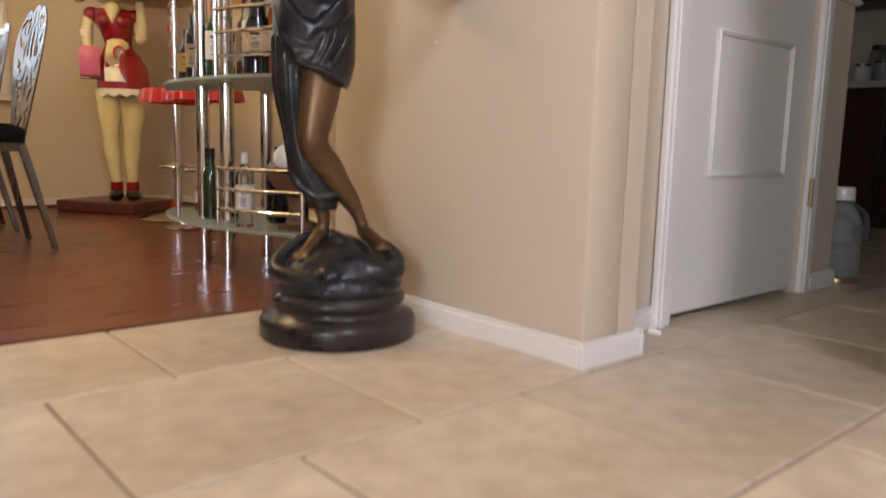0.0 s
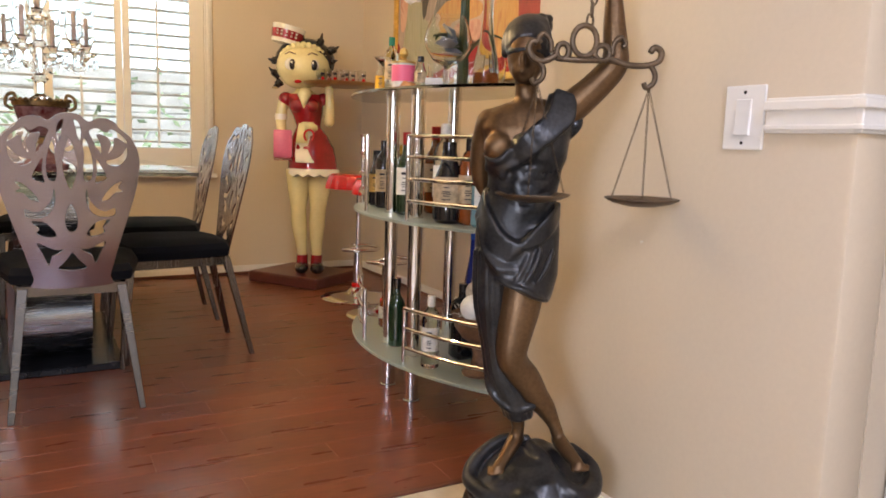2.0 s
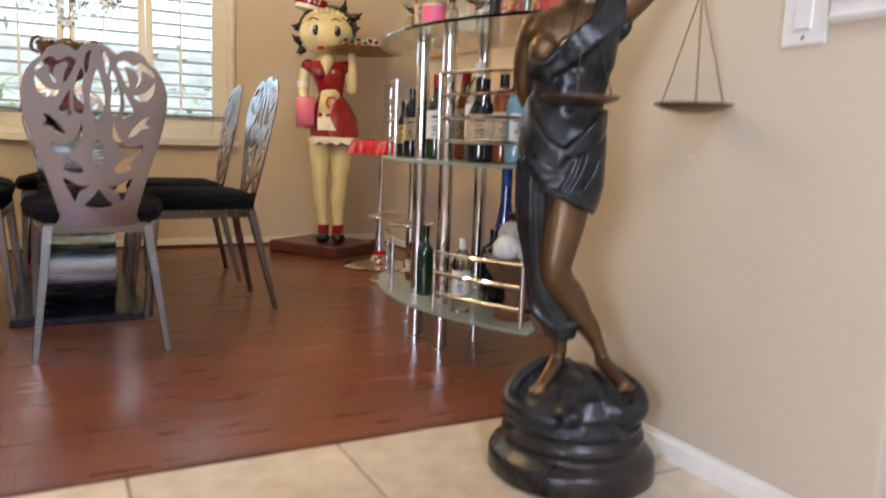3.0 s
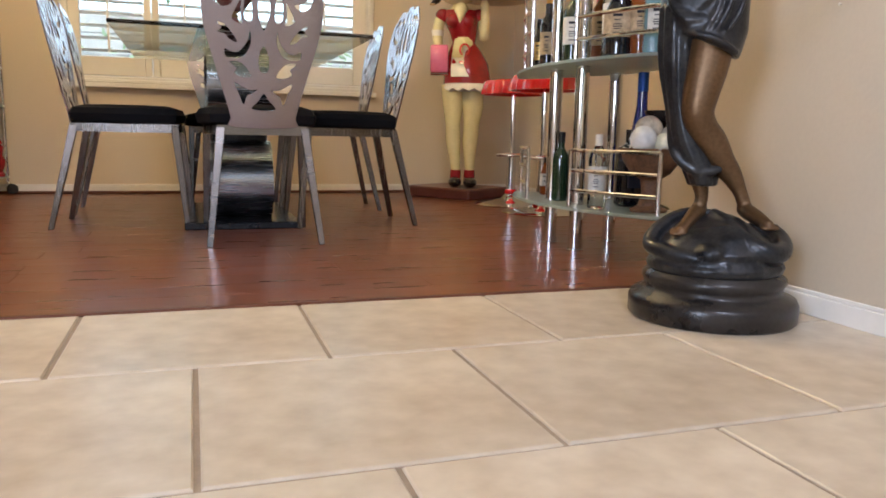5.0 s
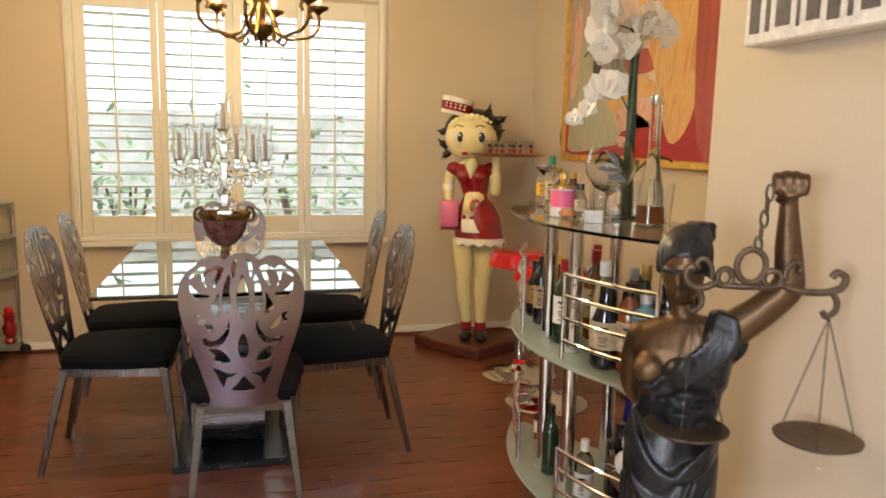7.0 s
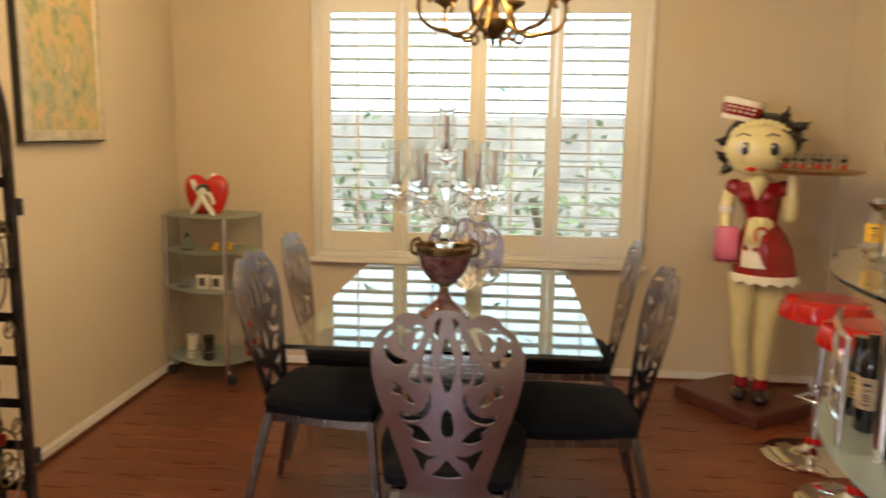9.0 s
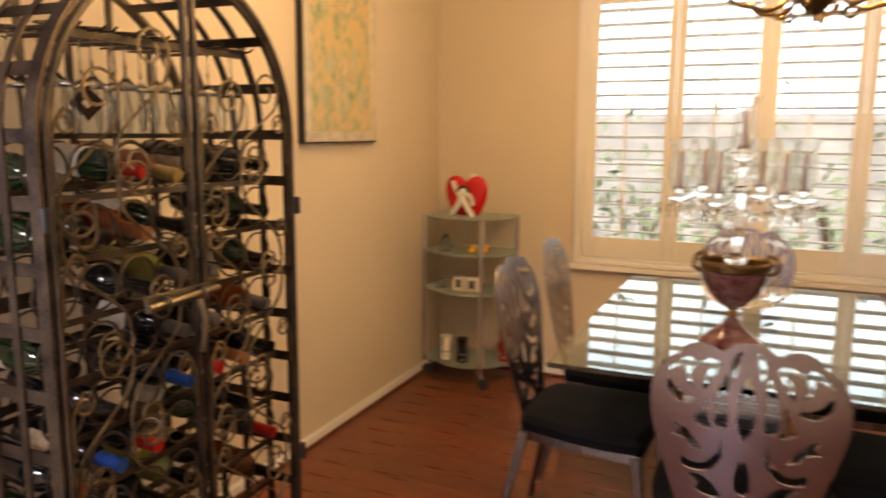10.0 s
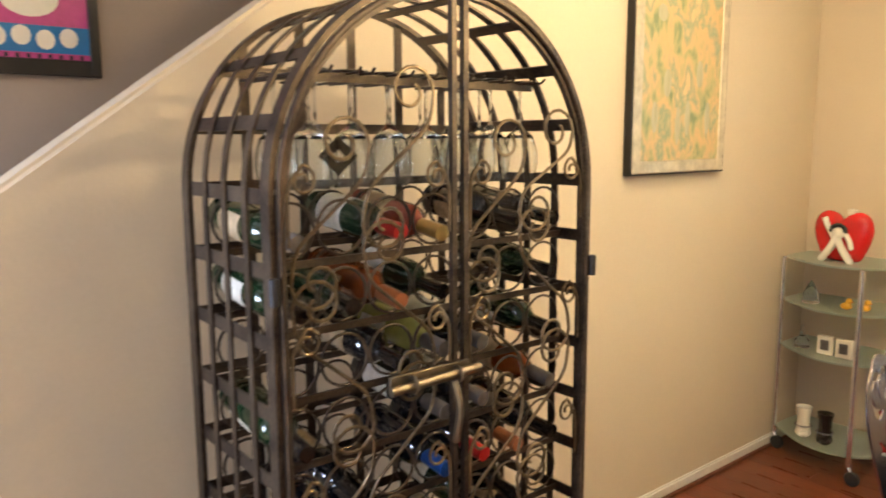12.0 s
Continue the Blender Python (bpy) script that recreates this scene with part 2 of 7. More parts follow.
def art(name, colors, scale, dist, stretch=(1, 1, 1)):
    """Patches of paint in the given colours, bent by noise."""
    m = mat(name, colors[0], 0.45, vary=0, bump=0.2, grain=120)
    nt = m.node_tree
    N, L = nt.nodes, nt.links
    tc = N.new("ShaderNodeTexCoord")
    mp = N.new("ShaderNodeMapping")
    mp.inputs["Scale"].default_value = stretch
    L.new(tc.outputs["Object"], mp.inputs["Vector"])
    nz = N.new("ShaderNodeTexNoise")
    nz.inputs["Scale"].default_value, nz.inputs["Detail"].default_value, nz.inputs["Distortion"].default_value = scale, 3, dist
    L.new(mp.outputs["Vector"], nz.inputs["Vector"])
    r = N.new("ShaderNodeValToRGB")
    while len(r.color_ramp.elements) < len(colors):
        r.color_ramp.elements.new(0.5)
    for i, c in enumerate(colors):
        r.color_ramp.elements[i].position = 0.32 + 0.36 * i / (len(colors) - 1)
        r.color_ramp.elements[i].color = (*c, 1)
    L.new(nz.outputs["Fac"], r.inputs["Fac"])
    L.new(r.outputs["Color"], N["Principled BSDF"].inputs["Base Color"])
    return m


M["canvas"] = art("garden_canvas", [(0.20, 0.27, 0.15), (0.42, 0.40, 0.20), (0.62, 0.43, 0.22), (0.28, 0.34, 0.22), (0.66, 0.48, 0.26)], 10, 0.3, (1, 1.5, 0.9))
M["artbase"] = art("painted_canvas", [(0.50, 0.42, 0.33), (0.62, 0.50, 0.42), (0.46, 0.36, 0.30)], 5, 1.0)
M["artgreen"] = art("painted_gown", [(0.36, 0.36, 0.24), (0.45, 0.44, 0.32), (0.40, 0.40, 0.29)], 7, 1.5, (1, 3, 0.6))
M["artorange"] = art("painted_orange", [(0.60, 0.32, 0.10), (0.66, 0.42, 0.16), (0.55, 0.25, 0.10)], 6, 1.5, (1, 3, 0.6))
M["artrose"] = art("painted_rose", [(0.62, 0.33, 0.26), (0.70, 0.45, 0.34), (0.52, 0.24, 0.20)], 8, 1.2)
M["frosted"] = mat("frosted_shelf_glass", (0.66, 0.76, 0.68), 0.35, vary=0.04, bump=0, glass=0.75, ior=1.4)
M["leafcap"] = mat("olive_green_cap", (0.25, 0.30, 0.06), 0.35, vary=0.1, bump=0)
M["greencap"] = mat("green_cap", (0.02, 0.22, 0.12), 0.35, vary=0.1, bump=0)
M["shell"] = mat("orange_shell", (0.60, 0.28, 0.10), 0.4, vary=0.3, scale=40, bump=0.2)
M["paleball"] = mat("pale_marble_ball", (0.70, 0.70, 0.68), 0.3, vary=0.15, scale=20, bump=0.05)
M["paleball2"] = mat("cream_ball", (0.66, 0.60, 0.42), 0.35, vary=0.2, scale=20, bump=0.05)
M["bluepaper"] = mat("blue_paper", (0.34, 0.40, 0.52), 0.7, vary=0.1, bump=0)
M["graypaper"] = mat("gray_paper", (0.5, 0.5, 0.5), 0.7, vary=0.1, bump=0)
M["scrolliron"] = mat("worn_bronze_iron", (0.13, 0.10, 0.07), 0.36, 0.85, vary=0.35, scale=18, grain=150, bump=0.15, color2=(0.28, 0.21, 0.13))
M["iron2"] = mat("worn_gray_iron", (0.06, 0.06, 0.068), 0.4, 0.8, vary=0.3, scale=18, bump=0.2)
M["boltmetal"] = mat("polished_bolt", (0.20, 0.165, 0.12), 0.40, 0.95, vary=0.15, scale=18, bump=0.08)
M["graygloss"] = mat("gray_gloss", (0.22, 0.22, 0.23), 0.3, vary=0.1, bump=0)
M["darkgray"] = mat("dark_gray_paint", (0.10, 0.09, 0.09), 0.6, vary=0.3, scale=30, bump=0.1)
M["magenta"] = mat("magenta_print", (0.50, 0.06, 0.25), 0.3, vary=0.15, scale=10, bump=0)
M["posterblue"] = mat("blue_print", (0.02, 0.17, 0.45), 0.3, vary=0.1, bump=0)
M["artred"] = mat("painted_deep_red", (0.35, 0.015, 0.015), 0.45, vary=0.25, scale=7, bump=0.2)
M["artred2"] = mat("painted_brick_red", (0.36, 0.07, 0.05), 0.45, vary=0.25, scale=5, bump=0.2, stretch=(1, 4, 0.5))
M["artlilac"] = mat("painted_dusty_lilac", (0.42, 0.34, 0.30), 0.45, vary=0.25, scale=8, bump=0.2, stretch=(1, 7, 0.6))
M["artgray"] = mat("painted_slate", (0.22, 0.22, 0.21), 0.45, vary=0.4, scale=8, bump=0.2, stretch=(1, 5, 1))
M["artdark"] = mat("painted_charcoal", (0.06, 0.055, 0.05), 0.45, vary=0.5, scale=9, bump=0.2, stretch=(1, 6, 1))
# emission stands in for the sky's brightness outside the window
M["skyglow"] = mat("sky_glow_panel", (0.85, 0.88, 0.90), 0.9, vary=0.04, scale=0.2, bump=0, emit=((0.58, 0.82, 1.0), 3.4))

# mesh tools
def mesh_ob(name, bm, material, smooth=False, parent=None, label="", m=None):
    me = bpy.data.meshes.new(name)
    bmesh.ops.recalc_face_normals(bm, faces=bm.faces)
    bm.to_mesh(me)
    bm.free()
    for x in (material if isinstance(material, (list, tuple)) else [material]):
        me.materials.append(x)
    for f in me.polygons:
        f.use_smooth = smooth
    if smooth:
        me.set_sharp_from_angle(angle=radians(38))
    ob = new(name, me)
    if parent:
        ob.parent = parent
    if m is not None:
        ob.matrix_basis = m
    if label:
        ob["label"] = label
    return ob


def part(name, bm, material, parent, label="", smooth=True, m=None):
    return mesh_ob(name, bm, material, smooth, parent, label, m)


def thing(name, at, label, category, group="", rz=0, rx=0, ry=0):
    e = new(name)
    e.empty_display_size = 0.05
    e.matrix_basis = pose(*at, rx, ry, rz)
    return tagged(e, label, category, group)


def box(bm, x0, x1, y0, y1, z0, z1, bevel=0.0, seg=1, mi=0):
    co = [(x, y, z) for x in (x0, x1) for y in (y0, y1) for z in (z0, z1)]
    v = [bm.verts.new(c) for c in co]
    fs = [bm.faces.new([v[i] for i in q]) for q in ((0, 1, 3, 2), (4, 6, 7, 5), (0, 4, 5, 1), (2, 3, 7, 6), (0, 2, 6, 4), (1, 5, 7, 3))]
    for f in fs:
        f.material_index = mi
    if bevel:
        es = list({e for f in fs for e in f.edges})
        bmesh.ops.bevel(bm, geom=es, offset=bevel, segments=seg, affect="EDGES", profile=0.5)
    return bm


def bx(*a, **k):
    return box(bmesh.new(), *a, **k)


def lathe(profile, seg=24, bm=None, at=(0, 0, 0), mi=0, axis="z", sx=1, sy=1):
    bm = bm or bmesh.new()
    rings = []
    for r, z in profile:
        ring = []
        for k in range(1 if r < 1e-6 else seg):
            a = 2 * math.pi * k / seg
            p = (r * math.cos(a) * sx, r * math.sin(a) * sy, z)
            if axis == "x":
                p = (z, r * math.cos(a), r * math.sin(a))
            elif axis == "y":
                p = (r * math.cos(a), z, r * math.sin(a))
            ring.append(bm.verts.new((p[0] + at[0], p[1] + at[1], p[2] + at[2])))
        rings.append(ring)
    for a, b in zip(rings, rings[1:]):
        for k in range(seg):
            q = [a[k % len(a)], a[(k + 1) % len(a)], b[(k + 1) % len(b)], b[k % len(b)]]
            q = [x for i, x in enumerate(q) if x not in q[:i]]
            if len(q) > 2:
                f = bm.faces.new(q)
                f.material_index = mi
    for ring in (rings[0], rings[-1]):
        if len(ring) > 2:
            bm.faces.new(ring).material_index = mi
    return bm


def tube(pts, r, seg=8, bm=None, closed=False, mi=0, flat=None):
    """A round (or, with flat=(w, h), a strap) bar along points."""
    bm = bm or bmesh.new()
    P = [Vector(p) for p in pts]
    n = len(P)
    rings = []
    up = None
    for i, p in enumerate(P):
        a, b = (P[i - 1] if i or closed else p), (P[(i + 1) % n] if i < n - 1 or closed else p)
        t = (b - a).normalized()
        if up is None:
            up = Vector((0, 0, 1)) if abs(t.z) < 0.9 else Vector((1, 0, 0))
        s = t.cross(up)
        if s.length < 1e-6:
            s = t.orthogonal()
        s.normalize()
        u = s.cross(t).normalized()
        up = u
        rr = r[i] if isinstance(r, (list, tuple)) else r
        ring = []
        for k in range(seg):
            an = 2 * math.pi * (k + 0.5) / seg
            ring.append(bm.verts.new(p + s * math.cos(an) * rr + u * math.sin(an) * rr))
        rings.append(ring)
    m = n if closed else n - 1
    for i in range(m):
        a, b = rings[i], rings[(i + 1) % n]
        for k in range(seg):
            bm.faces.new((a[k], a[(k + 1) % seg], b[(k + 1) % seg], b[k])).material_index = mi
    if not closed:
        for ring in (rings[0], rings[-1]):
            bm.faces.new(ring).material_index = mi
    return bm


def strap(pts, wide, w, h, bm=None, closed=False):
    """A flat bar along points; wide: unit vector across which it is w wide; h thick."""
    bm = bm or bmesh.new()
    P = [Vector(p) for p in pts]
    W = Vector(wide)
    n = len(P)
    rings = []
    for i, p in enumerate(P):
        a, b = (P[i - 1] if i or closed else p), (P[(i + 1) % n] if i < n - 1 or closed else p)
        nn = (b - a).normalized().cross(W).normalized()
        rings.append([bm.verts.new(p + W * sx * w / 2 + nn * sy * h / 2) for sx, sy in ((-1, -1), (1, -1), (1, 1), (-1, 1))])
    for i in range(n if closed else n - 1):
        a, b = rings[i], rings[(i + 1) % n]
        for k in range(4):
            bm.faces.new((a[k], a[(k + 1) % 4], b[(k + 1) % 4], b[k]))
    if not closed:
        bm.faces.new(rings[0]), bm.faces.new(rings[-1])
    return bm


def smooth_pts(pts, k=6, closed=False):
    """Points on a smooth line through the given ones."""
    P = [np.array(p, float) for p in pts]
    n = len(P)
    out = []
    for i in range(n if closed else n - 1):
        p0, p1, p2, p3 = (P[(i - 1) % n], P[i], P[(i + 1) % n], P[(i + 2) % n]) if closed else (P[max(i - 1, 0)], P[i], P[i + 1], P[min(i + 2, n - 1)])
        for j in range(k):
            t = j / k
            out.append(0.5 * (2 * p1 + (p2 - p0) * t + (2 * p0 - 5 * p1 + 4 * p2 - p3) * t * t + (3 * p1 - p0 - 3 * p2 + p3) * t ** 3))
    if not closed:
        out.append(P[-1])
    return [tuple(float(v) for v in p) for p in out]


def loft(sections, seg=16, bm=None, mi=0):
    """Ellipses (x, y, z, rx, ry[, turn]) stacked along their line and closed."""
    bm = bm or bmesh.new()
    rings = []
    for s in sections:
        x, y, z, rx, ry = s[:5]
        t = radians(s[5]) if len(s) > 5 else 0
        ring = []
        for k in range(seg):
            a = 2 * math.pi * k / seg
            u, v = rx * math.cos(a), ry * math.sin(a)
            ring.append(bm.verts.new((x + u * math.cos(t) - v * math.sin(t), y + u * math.sin(t) + v * math.cos(t), z)))
        rings.append(ring)
    for a, b in zip(rings, rings[1:]):
        for k in range(seg):
            bm.faces.new((a[k], a[(k + 1) % seg], b[(k + 1) % seg], b[k])).material_index = mi
    bm.faces.new(rings[0]).material_index = mi
    bm.faces.new(rings[-1]).material_index = mi
    return bm


def ball(bm, c, r, seg=16, mi=0):
    rx, ry, rz = r if isinstance(r, (tuple, list)) else (r, r, r)
    prof = [(math.sin(math.pi * i / 10), -math.cos(math.pi * i / 10)) for i in range(11)]
    b0 = len(bm.verts)
    lathe([(max(p, 0), z) for p, z in prof], seg, bm, mi=mi)
    bm.verts.ensure_lookup_table()
    for v in bm.verts[b0:]:
        v.co = Vector((v.co.x * rx + c[0], v.co.y * ry + c[1], v.co.z * rz + c[2]))
    return bm


def plate2d(outline, holes, thick, bevel=0.0):
    """A flat plate in the xz plane with holes cut through, as a bmesh."""
    cu = bpy.data.curves.new("plate", "CURVE")
    cu.dimensions, cu.fill_mode, cu.extrude, cu.bevel_depth, cu.bevel_resolution = "2D", "BOTH", thick / 2, bevel, 0
    for loop in (outline, *holes):
        sp = cu.splines.new("POLY")
        sp.points.add(len(loop) - 1)
        sp.use_cyclic_u = True
        for p, q in zip(sp.points, loop):
            p.co = (q[0], q[1], 0, 1)
    ob = bpy.data.objects.new("plate", cu)
    scene.collection.objects.link(ob)
    me = bpy.data.meshes.new_from_object(ob.evaluated_get(bpy.context.evaluated_depsgraph_get()))
    bpy.data.objects.remove(ob)
    bm = bmesh.new()
    bm.from_mesh(me)
    bmesh.ops.remove_doubles(bm, verts=bm.verts, dist=0.0001)
    islands, left = [], set(bm.verts)
    while left:
        todo, isle = [left.pop()], []
        while todo:
            v = todo.pop()
            isle.append(v)
            for e in v.link_edges:
                o = e.other_vert(v)
                if o in left:
                    left.remove(o)
                    todo.append(o)
        islands.append(isle)
    islands.sort(key=len)
    bmesh.ops.delete(bm, geom=[v for isle in islands[:-1] for v in isle], context="VERTS")
    bmesh.ops.rotate(bm, verts=bm.verts, matrix=Matrix.Rotation(radians(90), 3, "X"))
    bpy.data.meshes.remove(me)
    bpy.data.curves.remove(cu)
    return bm


def structure(name, bm, material, label="", smooth=False):
    return tagged(mesh_ob(name, bm, material, smooth), label, kind="structure")

# ---- the large structure ----
CEIL = 2.62
XW, XE, YN, XN = -0.985, 2.65, 5.41, 1.83


def wall(name, x0, x1, y0, y1, z0=0.0, z1=CEIL, material=None, label="painted drywall wall"):
    return structure(name, bx(x0, x1, y0, y1, z0, z1), material or M["wall"], label)


# north wall with the window opening
OX0, OX1, OZ0, OZ1 = -0.155, 1.61, 0.69, 2.10
bm = bmesh.new()
box(bm, XW - 0.12, OX0, YN, YN + 0.16, 0, CEIL)
box(bm, OX1, XE + 0.12, YN, YN + 0.16, 0, CEIL)
box(bm, OX0, OX1, YN, YN + 0.16, 0, OZ0)
box(bm, OX0, OX1, YN, YN + 0.16, OZ1, CEIL)
structure("wall_north", bm, M["wall"], "tan painted drywall wall with a wide window")
wall("wall_east_dining", XE, XE + 0.12, 2.25, YN)
wall("wall_dining_return", XN + 0.12, XE + 0.12, 2.13, 2.25)
bm = box(bmesh.new(), XN, XN + 0.12, 1.34, 2.25, 0, CEIL, 0.012, 2)
structure("wall_switch", bm, M["wall"], "tan drywall wall end with rounded corners", True)
wall("wall_pillar", XN + 0.12, 2.01, 1.343, 1.46)
# door wall
bm = bmesh.new()
box(bm, 1.95, 2.30, 1.46, 1.57, 0, CEIL)
box(bm, 3.05, 3.29, 1.45, 1.57, 0, CEIL)
box(bm, 2.30, 3.05, 1.46, 1.57, 2.05, CEIL)
structure("wall_hall", bm, M["wall"], "tan drywall hall wall round a door")
wall("wall_closet_east", 3.17, 3.29, 1.57, 3.6)
wall("wall_kitchen_north", 3.29, 6.5, 3.6, 3.72)
wall("wall_kitchen_east", 6.3, 6.42, -3.0, 3.6)
# stair wall with its sloping top
bm = bmesh.new()
pts = [(0.473, 0), (0.473, 0.17), (3.895, CEIL), (YN, CEIL), (YN, 0)]
f = bm.faces.new([bm.verts.new((XW - 0.12, y, z)) for y, z in pts])
ext = bmesh.ops.extrude_face_region(bm, geom=[f])
bmesh.ops.translate(bm, vec=(0.12, 0, 0), verts=[v for v in ext["geom"] if isinstance(v, bmesh.types.BMVert)])
bmesh.ops.bevel(bm, geom=[e for e in bm.edges if abs((e.verts[0].co - e.verts[1].co).normalized().z) > 0.3 and abs((e.verts[0].co - e.verts[1].co).normalized().y) > 0.3], offset=0.012, segments=3, affect="EDGES")
structure("wall_stair", bm, M["wall"], "tan drywall wall whose top slopes up with the stairs", True)
# stairwell wall; its entry window is out of view, added for the west fill
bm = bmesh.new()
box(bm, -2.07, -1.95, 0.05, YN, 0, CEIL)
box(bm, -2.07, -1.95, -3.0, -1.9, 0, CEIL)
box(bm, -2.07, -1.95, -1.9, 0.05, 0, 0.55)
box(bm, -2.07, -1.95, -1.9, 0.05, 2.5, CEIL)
structure("wall_stairwell", bm, M["graywall"], "darker grey-beige stairwell wall with an added entry window")
# glazing bars of the added entry window
bm = bmesh.new()
for k in range(4):
    y = -1.9 + 1.95 * k / 3
    box(bm, -2.05, -2.02, y - 0.02, y + 0.02, 0.55, 2.5)
for k in range(5):
    z = 0.55 + 1.95 * k / 4
    box(bm, -2.048, -2.022, -1.9, 0.05, z - 0.02, z + 0.02)
structure("window_grid_entry", bm, M["trimwhite"], "white painted window glazing bars")
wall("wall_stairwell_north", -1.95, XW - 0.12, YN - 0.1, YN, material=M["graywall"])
# south wall with two window openings; the hall one is added for its lamp
bm = bmesh.new()
for x0, x1 in ((-2.07, 0.2), (1.6, 2.50), (3.60, 6.42)):
    box(bm, x0, x1, -3.0, -2.88, 0, CEIL)
for x0, x1, za, zb in ((0.2, 1.6, 0.4, 2.3), (2.50, 3.60, 0.85, 2.05)):
    box(bm, x0, x1, -3.0, -2.88, 0, za)
    box(bm, x0, x1, -3.0, -2.88, zb, CEIL)
structure("wall_south", bm, M["wall"], "painted drywall wall with two windows, one added for the hall lamp")
for x0, x1, za, zb, cols in ((0.2, 1.6, 0.4, 2.3, 3), (2.50, 3.60, 0.85, 2.05, 2)):
    bm = bmesh.new()
    for k in range(cols + 1):
        x = x0 + (x1 - x0) * k / cols
        box(bm, x - 0.02, x + 0.02, -2.83, -2.80, za, zb)
    for k in range(5):
        z = za + (zb - za) * k / 4
        box(bm, x0, x1, -2.828, -2.802, z - 0.02, z + 0.02)
    structure("window_grid", bm, M["trimwhite"], "white painted window glazing bars")
# unseen wall added to keep the entry daylight off the hall
wall("wall_entry_east", 2.16, 2.28, -2.88, 0.70)
# the entry behind rises two storeys, with a high window
HIGH = 5.2
bm = bmesh.new()
for x0, x1, za, zb in ((-2.07, -0.5, CEIL, HIGH), (0.8, 2.28, CEIL, HIGH), (-0.5, 0.8, CEIL, 3.4), (-0.5, 0.8, 4.8, HIGH)):
    box(bm, x0, x1, -3.0, -2.88, za, zb)
structure("wall_entry_high", bm, M["wall"], "painted drywall wall with a high window")
wall("wall_entry_west_high", -2.07, -1.95, -2.88, 0.2, CEIL, HIGH)
# the added light-blocking wall, carried up to the high ceiling
wall("wall_entry_east_high", 2.16, 2.28, -2.88, 0.2, CEIL, HIGH)
wall("wall_entry_north_high", -2.07, 2.28, 0.2, 0.32, CEIL + 0.1, HIGH)
structure("ceiling_entry", bx(-2.07, 2.28, -3.0, 0.32, HIGH, HIGH + 0.1), M["ceiling"], "flat white painted ceiling")
structure("ceiling_hall", bx(2.28, 6.42, -3.0, 0.2, CEIL, CEIL + 0.1), M["ceiling"], "flat white painted ceiling")
structure("ceiling", bx(-2.07, 6.42, 0.2, YN + 0.16, CEIL, CEIL + 0.1), M["ceiling"], "flat white painted ceiling")
# floors
structure("floor_bed", bx(-2.07, 6.42, -3.0, 2.18, -0.05, -0.004), M["grout"], "grey-brown grout bed under the tiles")
structure("floor_subfloor", bx(-2.07, 6.42, 2.18, YN + 0.16, -0.05, -0.006), M["shoe"], "dark wooden subfloor")

# window trim, sill and shutters
bm = bmesh.new()
t0, t1, tz = -0.195, 1.648, 0.640
for a, b, d in ((0.0, 0.050, 0.022), (0.012, 0.034, 0.030)):
    box(bm, t0 + a, t0 + b, YN - d, YN, tz, 2.17, 0.004)
    box(bm, t1 - b, t1 - a, YN - d, YN, tz, 2.17, 0.004)
    box(bm, t0 + b, t1 - b, YN - d, YN, tz + a, tz + b, 0.004)
    box(bm, t0 + b, t1 - b, YN - d, YN, 2.17 - b, 2.17 - a, 0.004)
window = structure("window_1", bx(OX0 - 0.01, OX1 + 0.01, YN + 0.08, YN + 0.10, OZ0, OZ0 + 0.04), M["trimwhite"], "wide window with four white louvred shutters")
part("window_trim", bm, M["trimwhite"], window, "cream moulded window trim")
part("window_sill", bx(t0 - 0.015, t1 + 0.015, YN - 0.045, YN - 0.03, tz - 0.016, tz + 0.012, bevel=0.003), M["trimwhite"], window)
part("pane", bx(OX0, OX1, YN + 0.118, YN + 0.122, OZ0, OZ1), M["glass"], window).visible_shadow = False
bm = bmesh.new()
for x in (OX0 + 0.02, 0.722, OX1 - 0.02):
    box(bm, x - 0.02, x + 0.02, YN + 0.10, YN + 0.14, OZ0, OZ1)
box(bm, OX0, OX1, YN + 0.102, YN + 0.138, OZ0, OZ0 + 0.04)
box(bm, OX0, OX1, YN + 0.102, YN + 0.138, OZ1 - 0.04, OZ1)
part("window_frame", bm, M["trimwhite"], window)
PANELS = [(-0.084, 0.260), (0.345, 0.674), (0.770, 1.094), (1.176, 1.510)]
EDGE = [-0.145, 0.303, 0.722, 1.135, 1.600]
louver_mesh = {}
